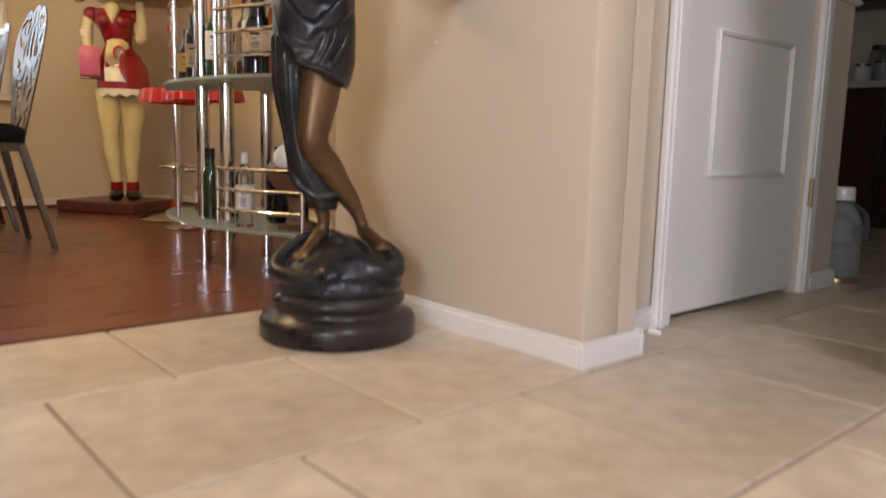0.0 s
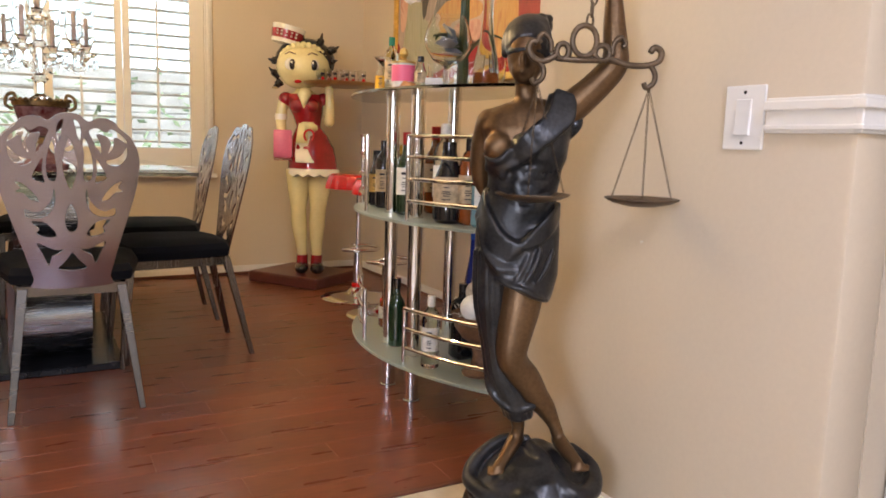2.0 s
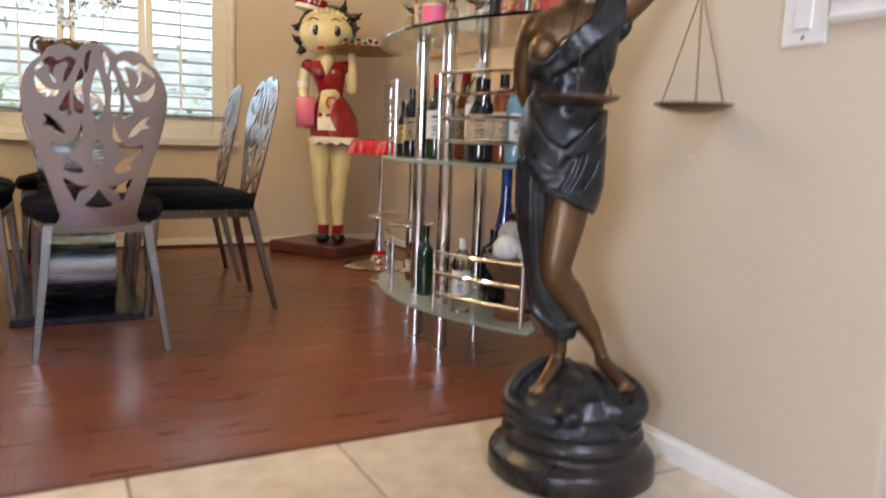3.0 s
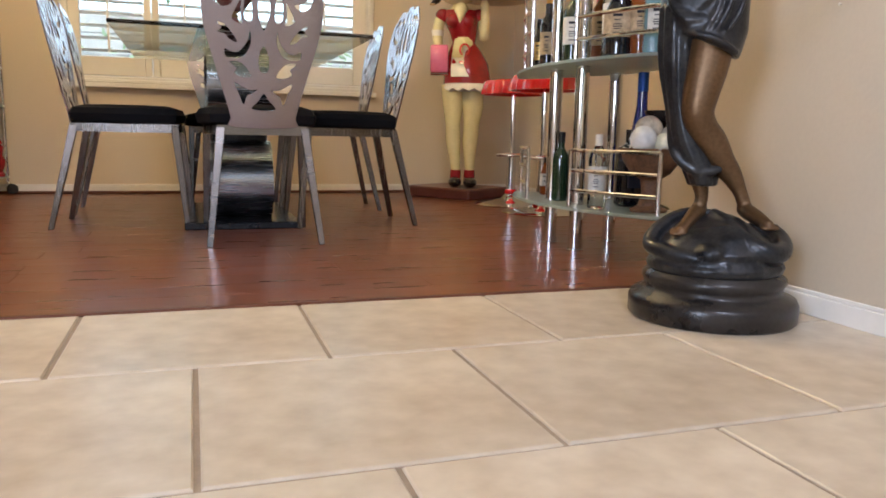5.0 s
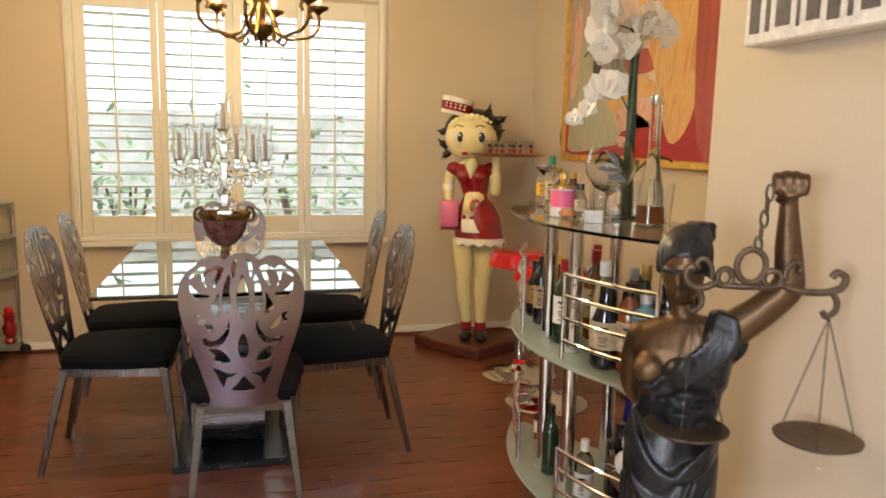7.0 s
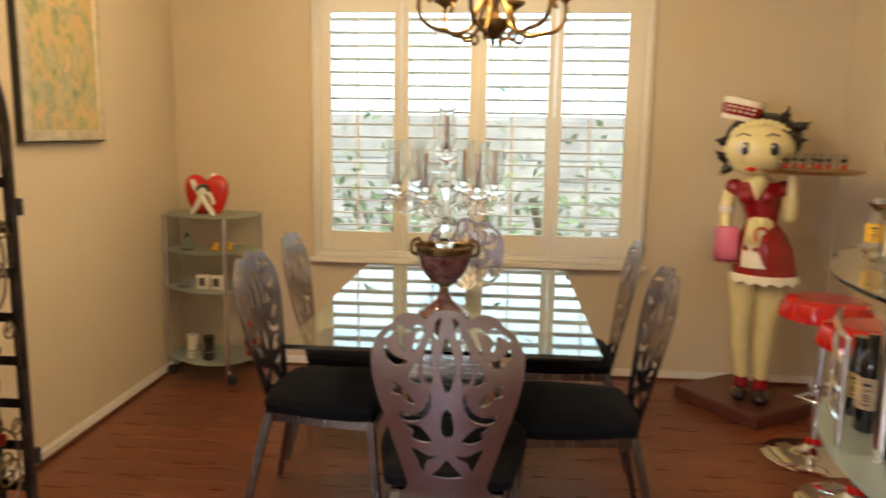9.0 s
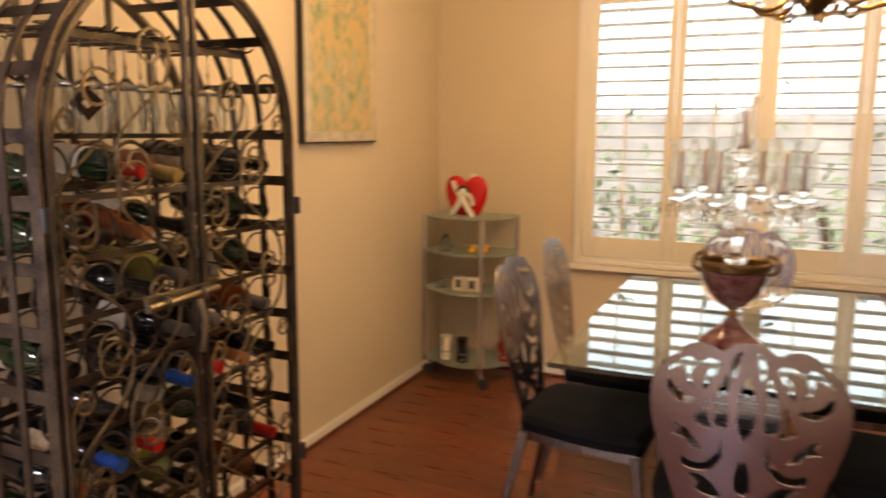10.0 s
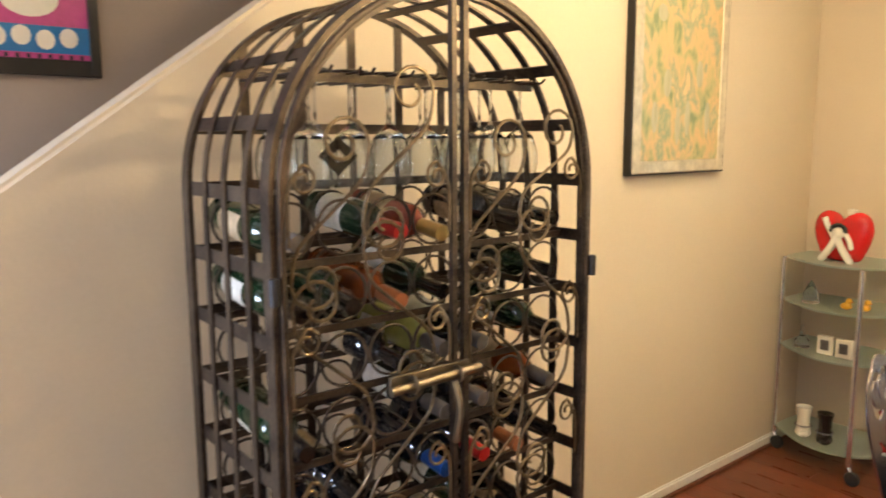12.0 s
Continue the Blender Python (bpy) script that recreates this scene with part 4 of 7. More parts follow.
# standing leg and foot
limb(skin, [(-0.060, 0.0, 0.40, 0.034), (-0.044, 0.0, 0.31, 0.022), (-0.035, 0.002, 0.268, 0.0150), (-0.036, 0.004, 0.248, 0.0145)])
limb(skin, [(-0.038, 0.012, 0.234, 0.018), (-0.048, -0.016, 0.222, 0.017), (-0.062, -0.050, 0.204, 0.014), (-0.072, -0.072, 0.194, 0.012)])
for fx, fy, fz in ((0.102, -0.066, 0.209), (-0.074, -0.080, 0.189)):
    for k in range(5):
        limb(skin, [(fx - 0.016 + 0.0075 * k, fy + 0.010, fz + 0.003, 0.0052), (fx - 0.017 + 0.008 * k, fy - 0.009 + abs(k - 1) * 0.003, fz - 0.002, 0.0046)], 8)
skin_me = merged(skin, 0.0040)

robe = bmesh.new()
# hair swept back to a knot, in locks
ball(robe, (-0.052, 0.012, 1.092), (0.049, 0.052, 0.054), 20)
ball(robe, (-0.034, 0.044, 1.128), (0.032, 0.030, 0.025), 14)
for k in range(11):
    t = -1 + 2 * k / 10
    x0 = -0.054 + 0.046 * t
    limb(robe, [(x0 - 0.003 * t, -0.044 + 0.028 * t * t, 1.098 - 0.034 * t * t, 0.0085), (-0.054 + 0.043 * t, -0.022 + 0.02 * t * t, 1.124 - 0.026 * t * t, 0.0090), (-0.050 + 0.032 * t, 0.012, 1.143 - 0.012 * t * t, 0.0080), (-0.038 + 0.014 * t, 0.040, 1.144, 0.0065)], 8)
for k in range(5):
    a = 2 * math.pi * k / 5
    ball(robe, (-0.034 + 0.018 * math.cos(a), 0.040 + 0.014 * math.sin(a), 1.144), (0.014, 0.013, 0.010), 10)
# blindfold
limb(robe, [(-0.092, -0.010, 1.066, 0.007), (-0.081, -0.040, 1.067, 0.0075), (-0.057, -0.054, 1.068, 0.0075), (-0.030, -0.040, 1.067, 0.0075), (-0.015, -0.010, 1.066, 0.007)], 8)
# bodice hung from one shoulder
loft([(0.016, 0.004, 0.988, 0.020, 0.032), (0.016, 0.002, 0.955, 0.032, 0.044), (0.006, 0.0, 0.915, 0.042, 0.054), (-0.003, -0.002, 0.88, 0.046, 0.056), (-0.018, -0.002, 0.852, 0.058, 0.053), (-0.046, 0.0, 0.832, 0.078, 0.050)], 26, robe)
ball(robe, (-0.045, -0.044, 0.874), (0.034, 0.033, 0.034), 18)
loft([(-0.047, -0.002, 0.862, 0.074, 0.046), (-0.047, 0.0, 0.845, 0.079, 0.051), (-0.047, 0.0, 0.81, 0.076, 0.050), (-0.052, 0.0, 0.772, 0.073, 0.050), (-0.056, 0.0, 0.735, 0.087, 0.058), (-0.056, -0.002, 0.70, 0.090, 0.064), (-0.056, -0.004, 0.65, 0.090, 0.068)], 34, robe)
limb(robe, [(0.046, 0.010, 0.962, 0.016), (0.056, 0.004, 0.930, 0.014), (0.044, -0.006, 0.908, 0.012)])
for k in range(6):
    o = 0.011 * k
    limb(robe, [(0.014 + 0.6 * o, -0.020, 0.992 - 0.2 * o, 0.0062), (0.000 + 0.8 * o, -0.052 + 0.1 * o, 0.945 - 0.3 * o, 0.0062), (-0.040 + 0.5 * o, -0.076, 0.905 - 0.5 * o, 0.0058), (-0.074 + 0.4 * o, -0.062, 0.868 - 0.4 * o, 0.0056), (-0.112 + 0.4 * o, -0.050, 0.846 - 0.3 * o, 0.0056), (-0.126, -0.012, 0.850 - 0.4 * o, 0.005)], 8)
limb(robe, [(-0.078, -0.066, 0.868, 0.006), (-0.092, -0.066, 0.850, 0.007), (-0.112, -0.056, 0.848, 0.007), (-0.128, -0.034, 0.860, 0.006)], 8)
# gathers across the waist
for k in range(10):
    z = 0.838 - 0.0095 * k
    w = 0.074 - 0.0006 * k
    sw = 0.004 * math.sin(k * 1.7)
    limb(robe, [(-0.049 - w, -0.004, z + 0.008, 0.0040), (-0.075, -0.044, z - 0.002 + sw, 0.0046), (-0.040, -0.052, z - 0.006 - sw, 0.0048), (-0.005, -0.042, z - 0.002 + sw, 0.0046), (-0.049 + w, -0.004, z + 0.006, 0.0040)], 6)
ball(robe, (-0.088, -0.046, 0.826), (0.012, 0.008, 0.016), 10)
# short wrap skirt
sk = bmesh.new()
loft([(-0.056, -0.004, 0.66, 0.090, 0.068), (-0.055, -0.008, 0.62, 0.089, 0.071), (-0.048, -0.015, 0.59, 0.074, 0.071), (-0.044, -0.018, 0.578, 0.066, 0.068), (-0.044, -0.018, 0.568, 0.062, 0.064)], 44, sk)
for v in sk.verts:
    if v.co.z < 0.655:
        w = (0.655 - v.co.z) / 0.085
        v.co.z -= ((v.co.x + 0.045) * 0.45 - 0.012) * w
        v.co.y += 0.0035 * w * math.sin(v.co.x * 80)
bmesh.ops.recalc_face_normals(sk, faces=sk.faces)
skm = bpy.data.meshes.new("tmp_skirt")
sk.to_mesh(skm)
robe.from_mesh(skm)
rg = random.Random(3)
# sash that swings across the hips
for k in range(7):
    o = 0.013 * k
    limb(robe, [(-0.128 - 0.2 * o, -0.006, 0.782 - 0.7 * o, 0.0062), (-0.116, -0.046 - 0.1 * o, 0.740 - 0.75 * o, 0.0078), (-0.082 + 0.1 * o, -0.068, 0.694 - 0.6 * o, 0.0082), (-0.036, -0.073, 0.676 + 0.1 * o, 0.0078), (0.008, -0.058, 0.697 + 0.5 * o, 0.0068), (0.028, -0.012, 0.730 + 0.4 * o, 0.0055)], 8)
for k in range(4):
    limb(robe, [(-0.136 + 0.012 * k, -0.026 - 0.008 * k, 0.720, 0.007), (-0.118 + 0.012 * k, -0.058, 0.660, 0.008), (-0.088 + 0.012 * k, -0.078, 0.625, 0.006)], 8)
for x, t in ((0.008, 0.3), (-0.016, 0.8), (-0.036, 0.5)):
    limb(robe, [(x + 0.012, -0.058 - 0.010 * t, 0.668, 0.006), (x + 0.002, -0.074, 0.635, 0.007), (x - 0.014, -0.084, 0.604, 0.004)], 8)
limb(robe, [(-0.094, -0.062, 0.604, 0.005), (-0.066, -0.086, 0.596, 0.006), (-0.036, -0.090, 0.588, 0.006), (-0.006, -0.078, 0.573, 0.006), (0.014, -0.048, 0.562, 0.005)], 8)
# long drape beside and behind the legs
loft([(-0.102, -0.002, 0.68, 0.040, 0.054), (-0.104, -0.004, 0.62, 0.040, 0.054), (-0.098, -0.004, 0.55, 0.038, 0.048), (-0.086, 0.004, 0.476, 0.036, 0.044), (-0.074, 0.006, 0.42, 0.038, 0.040), (-0.060, 0.006, 0.372, 0.046, 0.038), (-0.044, 0.004, 0.332, 0.043, 0.036), (-0.036, 0.002, 0.302, 0.034, 0.032), (-0.034, 0.002, 0.286, 0.030, 0.030)], 22, robe)
for k in range(7):
    t = k / 6
    x0 = -0.140 + 0.075 * t
    y0 = -0.022 - 0.036 * math.sin(math.pi * t * 0.8 + 0.3)
    limb(robe, [(x0, y0, 0.655, 0.0068), (x0 + 0.004, y0 + 0.002, 0.55, 0.0078), (-0.118 + 0.052 * t, y0 + 0.010, 0.46, 0.0074), (-0.104 + 0.060 * t, y0 + 0.010, 0.385, 0.0078), (-0.076 + 0.056 * t, y0 + 0.014, 0.330, 0.0082), (-0.062 + 0.050 * t, y0 + 0.022, 0.292, 0.0065)], 8)
limb(robe, [(-0.108, -0.012, 0.400, 0.009), (-0.094, -0.030, 0.352, 0.011), (-0.050, -0.040, 0.318, 0.011), (-0.010, -0.030, 0.322, 0.010), (0.004, -0.008, 0.334, 0.008)], 10)
# rocky mound with a coiled snake
mb = lathe([(0.0, 0.10), (0.140, 0.105), (0.146, 0.122), (0.134, 0.138), (0.136, 0.152), (0.112, 0.180), (0.078, 0.204), (0.040, 0.220), (0.0, 0.226)], 44)
for v in mb.verts:
    if v.co.z > 0.12:
        n = noise.noise(Vector((v.co.x * 16, v.co.y * 16, 3.1)))
        v.co.x *= 1 + 0.06 * n
        v.co.y *= 1 + 0.06 * n
        v.co.z += 0.012 * n
rm = bpy.data.meshes.new("tmp")
mb.to_mesh(rm)
robe.from_mesh(rm)
for k in range(11):
    a = radians(33 * k + rg.uniform(-9, 9))
    r = rg.uniform(0.100, 0.112)
    ball(robe, (r * math.cos(a), r * math.sin(a), rg.uniform(0.135, 0.160)), (rg.uniform(0.022, 0.036), rg.uniform(0.022, 0.034), rg.uniform(0.014, 0.024)), 12)
limb(robe, [(-0.015, 0.035, 0.226, 0.008), (-0.070, 0.022, 0.222, 0.013), (-0.118, -0.016, 0.192, 0.016), (-0.134, -0.056, 0.160, 0.017), (-0.098, -0.096, 0.148, 0.017), (-0.040, -0.118, 0.142, 0.016), (0.020, -0.128, 0.128, 0.013)], 12)
limb(robe, [(-0.006, -0.006, 0.226, 0.013), (0.022, -0.040, 0.208, 0.019), (0.056, -0.082, 0.178, 0.022), (0.100, -0.090, 0.158, 0.023), (0.130, -0.045, 0.160, 0.022), (0.126, 0.006, 0.182, 0.020), (0.085, 0.030, 0.210, 0.015)], 12)
robe_me = merged(robe, 0.0038)
plinth = lathe([(0.0, 0.0), (0.172, 0.0), (0.178, 0.006), (0.178, 0.040), (0.172, 0.052), (0.150, 0.060), (0.143, 0.066), (0.146, 0.076), (0.152, 0.086), (0.150, 0.096), (0.138, 0.104), (0.136, 0.110), (0.0, 0.112)], 64)

# beam, chains and pans
bal = bmesh.new()


def flat_scroll(bm, pts, w=0.011):
    P = smooth_pts(pts, 5)
    tube(P, w / 2, 8, bm)


def beam_pt(s, z):
    """The beam lies from her face out past the raised arm."""
    return (s, -0.075 + (s + 0.03) * 0.30, z)


for c, r in ((0.062, 0.030), (0.020, 0.015)):
    zc = 1.088 if r > 0.02 else 1.066
    ring = [beam_pt(c + 0.024 * math.cos(t) * (r / 0.030), zc + r * math.sin(t)) for t in np.linspace(0, 2 * math.pi, 19)[:-1]]
    tube(ring, 0.006, 8, bal, closed=True)
ring = [beam_pt(0.098 + 0.015 * math.cos(t), 1.066 + 0.015 * math.sin(t)) for t in np.linspace(0, 2 * math.pi, 15)[:-1]]
tube(ring, 0.006, 8, bal, closed=True)
for base, sg in ((0.108, 1), (0.008, -1)):
    flat_scroll(bal, [beam_pt(base, 1.058), beam_pt(base + sg * 0.022, 1.050), beam_pt(base + sg * 0.046, 1.045), beam_pt(base + sg * 0.080, 1.046), beam_pt(base + sg * 0.104, 1.056), beam_pt(base + sg * 0.108, 1.074), beam_pt(base + sg * 0.094, 1.082), beam_pt(base + sg * 0.086, 1.072)] if sg > 0 else
                 [beam_pt(base, 1.058), beam_pt(base - 0.016, 1.048), beam_pt(base - 0.030, 1.045), beam_pt(base - 0.046, 1.052), beam_pt(base - 0.054, 1.068), beam_pt(base - 0.048, 1.082), beam_pt(base - 0.038, 1.080)], 0.013)
    flat_scroll(bal, [beam_pt(base + sg * 0.010, 1.062), beam_pt(base + sg * 0.012, 1.085), beam_pt(base + sg * 0.026, 1.098), beam_pt(base + sg * 0.036, 1.088), beam_pt(base + sg * 0.030, 1.080)], 0.010)
    hx = base + sg * (0.088 if sg > 0 else 0.034)
    flat_scroll(bal, [beam_pt(hx, 1.046), beam_pt(hx + 0.010, 1.030), beam_pt(hx + 0.008, 1.012), beam_pt(hx - 0.006, 1.002), beam_pt(hx - 0.012, 1.012)], 0.011)
tube([beam_pt(0.008, 1.052), beam_pt(0.05, 1.050), beam_pt(0.108, 1.052)], 0.006, 8, bal)
for k in range(5):
    z = 1.218 - 0.023 * k
    q = beam_pt(0.082 - 0.003 * k, z)
    tube([(q[0] + (0.0015 if k % 2 else 0.006) * math.cos(t), q[1] - (0.006 * math.cos(t) if k % 2 else 0), z + 0.015 * math.sin(t)) for t in np.linspace(0, 2 * math.pi, 13)[:-1]], 0.0024, 6, bal, closed=True)
for hx, pz in ((0.196, 0.774), (-0.026, 0.779)):
    top = Vector(beam_pt(hx, 1.000))
    c = Vector((top.x, top.y, pz))
    lathe([(0.0, -0.013), (0.030, -0.011), (0.058, -0.005), (0.075, 0.003), (0.076, 0.006), (0.073, 0.006), (0.056, -0.001), (0.0, -0.008)], 36, bal, at=c)
    for k in range(3):
        a = radians(120 * k + 25)
        e = c + Vector((0.070 * math.cos(a), 0.070 * math.sin(a), 0.004))
        n = 34
        for i in range(n):
            p = top.lerp(e, (i + 0.5) / n)
            d = (e - top).normalized()
            side = d.orthogonal().normalized() if i % 2 else d.cross(d.orthogonal()).normalized()
            l, w = (e - top).length / n * 0.62, 0.0022
            tube([p + d * l * math.cos(t) + side * w * math.sin(t) for t in np.linspace(0, 2 * math.pi, 7)[:-1]], 0.0007, 3, bal, closed=True)

bm = bmesh.new()
for me, mi in ((skin_me, 0), (robe_me, 1)):
    n0 = len(bm.faces)
    bm.from_mesh(me)
    bm.faces.ensure_lookup_table()
    for f in bm.faces[n0:]:
        f.material_index = mi
for b2, mi in ((plinth, 2), (bal, 3)):
    me = bpy.data.meshes.new("tmp")
    bmesh.ops.recalc_face_normals(b2, faces=b2.faces)
    b2.to_mesh(me)
    n0 = len(bm.faces)
    bm.from_mesh(me)
    bm.faces.ensure_lookup_table()
    for f in bm.faces[n0:]:
        f.material_index = mi
for f in bm.faces:
    f.smooth = True
me = bpy.data.meshes.new("justice_statue")
bm.to_mesh(me)
for x in (M["skin"], M["robe"], M["plinth"], M["beam"]):
    me.materials.append(x)
st = new("justice_statue", me)
st.matrix_basis = pose(1.593, 1.860, 0, 0, 0, -37.5)
tagged(st, "bronze statue of blindfolded justice holding scales, on a round dark plinth", "statue")

# ---- things: bar, bottles, stools ----
BC = Vector((2.62, 2.88, 0))


def bar_pt(r, deg, z=0.0):
    a = radians(deg)
    return Vector((BC.x - r * math.cos(a), BC.y + r * math.sin(a), z))


bar = thing("glass_bar", (0, 0, 0), "half-round home bar of chrome posts, curved rails and green glass shelves", "bar")


def crescent(r0, r1, deg, z, t):
    bm = bmesh.new()
    n = 40
    out = [bar_pt(r1, -deg + 2 * deg * k / n, z) for k in range(n + 1)]
    inn = [bar_pt(r0 + (r1 - r0) * 0.86 * abs(-1 + 2 * k / n) ** 2.6, deg - 2 * deg * k / n, z) for k in range(n + 1)]
    v = [bm.verts.new(p) for p in out + inn]
    f = bm.faces.new(v)
    e = bmesh.ops.extrude_face_region(bm, geom=[f])
    bmesh.ops.translate(bm, vec=(0, 0, t), verts=[x for x in e["geom"] if isinstance(x, bmesh.types.BMVert)])
    bmesh.ops.bevel(bm, geom=[x for x in bm.edges if x.calc_face_angle(0) > 1.2], offset=0.0015, segments=1, affect="EDGES")
    return bm


part("shelf", crescent(0.52, 0.985, 44, 1.040, 0.010), M["glassedge"], bar, "clear greenish glass top", False)
part("shelf", crescent(0.56, 0.970, 33, 0.622, 0.010), M["frosted"], bar, "frosted greenish glass shelf", False)
part("shelf", crescent(0.56, 0.970, 33, 0.150, 0.010), M["frosted"], bar, "frosted greenish glass shelf", False)
for x, y in ((1.757, 2.787), (1.757, 2.977), (2.000, 2.975)):
    r = 0.0235
    part("post", lathe([(0.0, 0.0), (r + 0.005, 0.0), (r + 0.005, 0.006), (r, 0.008), (r, 0.148), (r + 0.002, 0.149), (r + 0.002, 0.163), (r, 0.164), (r, 0.620), (r + 0.002, 0.621), (r + 0.002, 0.635), (r, 0.636), (r, 1.036), (r + 0.004, 1.037), (r + 0.004, 1.040), (0.0, 1.040)], 28, at=(x, y, 0)), M["chrome"], bar, "chrome post")
for sg in (-1, 1):
    for levels, top, z0 in (((0.900, 0.835, 0.765, 0.695), 0.900, 0.632), ((0.345, 0.280, 0.215), 0.345, 0.160)):
        for deg in (10, 31):
            p = bar_pt(0.945, sg * deg)
            part("rail_post", tube([(p.x, p.y, z0), (p.x, p.y, top)], 0.0075, 10), M["chrome"], bar)
        for z in levels:
            part("rail", tube([bar_pt(0.945, sg * d, z) for d in np.linspace(10, 31, 9)], 0.0065, 8), M["chrome"], bar, "curved chrome rail")

BOTTLE = {
    "wine": [(0.0, 0.004), (0.030, 0.0), (0.037, 0.006), (0.0375, 0.180), (0.034, 0.205), (0.020, 0.225), (0.0145, 0.240), (0.0140, 0.300), (0.0, 0.302)],
    "tall": [(0.0, 0.003), (0.030, 0.0), (0.036, 0.006), (0.037, 0.200), (0.030, 0.228), (0.016, 0.245), (0.014, 0.290), (0.0, 0.292)],
    "square": [(0.0, 0.003), (0.036, 0.0), (0.044, 0.008), (0.044, 0.170), (0.040, 0.192), (0.018, 0.208), (0.015, 0.250), (0.0, 0.252)],
    "long": [(0.0, 0.003), (0.028, 0.0), (0.033, 0.008), (0.034, 0.130), (0.027, 0.190), (0.015, 0.260), (0.013, 0.350), (0.0, 0.352)],
    "small": [(0.0, 0.003), (0.020, 0.0), (0.025, 0.006), (0.025, 0.070), (0.014, 0.100), (0.011, 0.130), (0.0, 0.131)],
}


def bottle(kind, x, y, z, glass, cap, label="", text="", lab_mat="label", scale=1.0, band=(0.25, 0.58), group="", cap_label="", face=None):
    prof = [(r * scale, h * scale) for r, h in BOTTLE[kind]]
    b = thing("bottle", (x, y, z), text, "bottle", group)
    seg = 4 if kind == "square" else 20
    bm = lathe(prof, 24)
    if kind == "square":
        for v in bm.verts:
            k = max(abs(v.co.x), abs(v.co.y))
            h = math.hypot(v.co.x, v.co.y)
            if h > 0.024 * scale:
                v.co.x, v.co.y = v.co.x * (0.55 * h / k + 0.45) * 0.92, v.co.y * (0.55 * h / k + 0.45) * 0.80
        if face is not None:
            b.rotation_euler.z = face
    part("body", bm, M[glass], b)
    H, R = prof[-1][1], prof[3][0]
    nr = prof[-2][0]
    part("cap", lathe([(nr + 0.0012, H * 0.86), (nr + 0.0022, H * 0.865), (nr + 0.0022, H + 0.003), (0.0, H + 0.004)], 18), M[cap], b, cap_label)
    if label:
        z0, z1 = H * band[0], H * band[1]
        rr = R * (1.01 if kind != "square" else 0.0)
        bm = bmesh.new()
        if kind == "square":
            box(bm, -R * 0.62, R * 0.62, -R * 0.985, -R * 0.83, z0, z1)
        else:
            n = 14
            ring = [[(rr * math.cos(a), rr * math.sin(a), zz) for a in np.linspace(radians(150), radians(320), n)] for zz in (z0, z1)]
            lo = [bm.verts.new(p) for p in ring[0]]
            hi = [bm.verts.new(p) for p in ring[1]]
            for k in range(n - 1):
                bm.faces.new((lo[k], lo[k + 1], hi[k + 1], hi[k]))
        lb = part("label", bm, M[lab_mat], b)
        bm = bmesh.new()
        for k, (fz, w) in enumerate(((0.74, 0.30), (0.60, 0.20), (0.44, 0.26), (0.36, 0.30), (0.28, 0.22), (0.14, 0.28))):
            zz = z0 + (z1 - z0) * fz
            a0 = radians(232)
            yy = -R * 0.99 if kind == "square" else None
            if yy is not None:
                box(bm, -R * w, R * w, yy - 0.0005, yy, zz, zz + (z1 - z0) * (0.035 if k else 0.10))
            else:
                r2 = rr + 0.0006
                angs = np.linspace(a0 - w, a0 + w, 5)
                lo = [bm.verts.new((r2 * math.cos(a), r2 * math.sin(a), zz)) for a in angs]
                hi = [bm.verts.new((r2 * math.cos(a), r2 * math.sin(a), zz + (z1 - z0) * (0.035 if k else 0.09))) for a in angs]
                for q in range(4):
                    bm.faces.new((lo[q], lo[q + 1], hi[q + 1], hi[q]))
        part("lettering", bm, M["ink"], lb, "unreadable dark printing", False)
    return b


rb = random.Random(11)
MS, G1 = 0.6325, "liquor bottles on the bar's middle shelf"
shelf2 = [
    (0.880, 27, "small", "blackglass", "blackgloss", 1.6, "dark stout bottle with a gold label", "goldfoil"), (0.80, 29, "tall", "amber", "yellow", 0.8, "amber bottle with a yellow label", "yellow"),
    (0.86, 19, "tall", "blackglass", "blackgloss", 0.85, "dark bottle with a small label", "tan_label"), (0.845, 1.5, "wine", "green", "redfoil", 0.92, "green wine bottle with red capsule and label", "label"),
    (0.72, 4, "wine", "amber", "redfoil", 1.0, "amber bottle with a red capsule", "tan_label"), (0.76, 13, "tall", "olive", "goldfoil", 0.9, "pale bottle with a gold cap", "label"),
    (0.83, -13, "tall", "clearbottle", "label", 1.05, "clear bottle with a white cap", "label"), (0.87, -17, "small", "blackglass", "blackgloss", 1.9, "short dark bottle with beige label", "tan_label"),
    (0.85, -21.5, "tall", "amber", "blackgloss", 0.9, "brown bottle with an ornate label", "tan_label"), (0.865, -26, "square", "paleblue", "silverfoil", 1.0, "square pale blue bottle with white label", "label"),
    (0.76, -25, "long", "clearbottle", "leafcap", 0.92, "clear bottle with a tall green neck", "tan_label"), (0.74, -19, "wine", "green", "goldfoil", 1.0, "dark green bottle with a gold capsule", "label"),
    (0.70, -12, "tall", "blackglass", "silverfoil", 0.95, "dark bottle with a silver cap", "label"), (0.86, -30, "tall", "blackglass", "blackgloss", 0.95, "tall black bottle with a white label", "label"),
    (0.66, -27, "wine", "green", "copperfoil", 1.0, "green wine bottle with a copper capsule", "tan_label"), (0.66, 24, "wine", "blackglass", "redfoil", 0.95, "dark wine bottle with a red capsule", "label"),
    (0.63, -8, "square", "clearbottle", "blackgloss", 0.95, "square clear bottle with a black cap", "label"),
]
for r, d, kind, g, cap, sc, text, lm in shelf2:
    p = bar_pt(r, d)
    bottle(kind, p.x, p.y, MS, g, cap, "y", text + " on glass", lm, sc, group=G1, face=radians(-35))
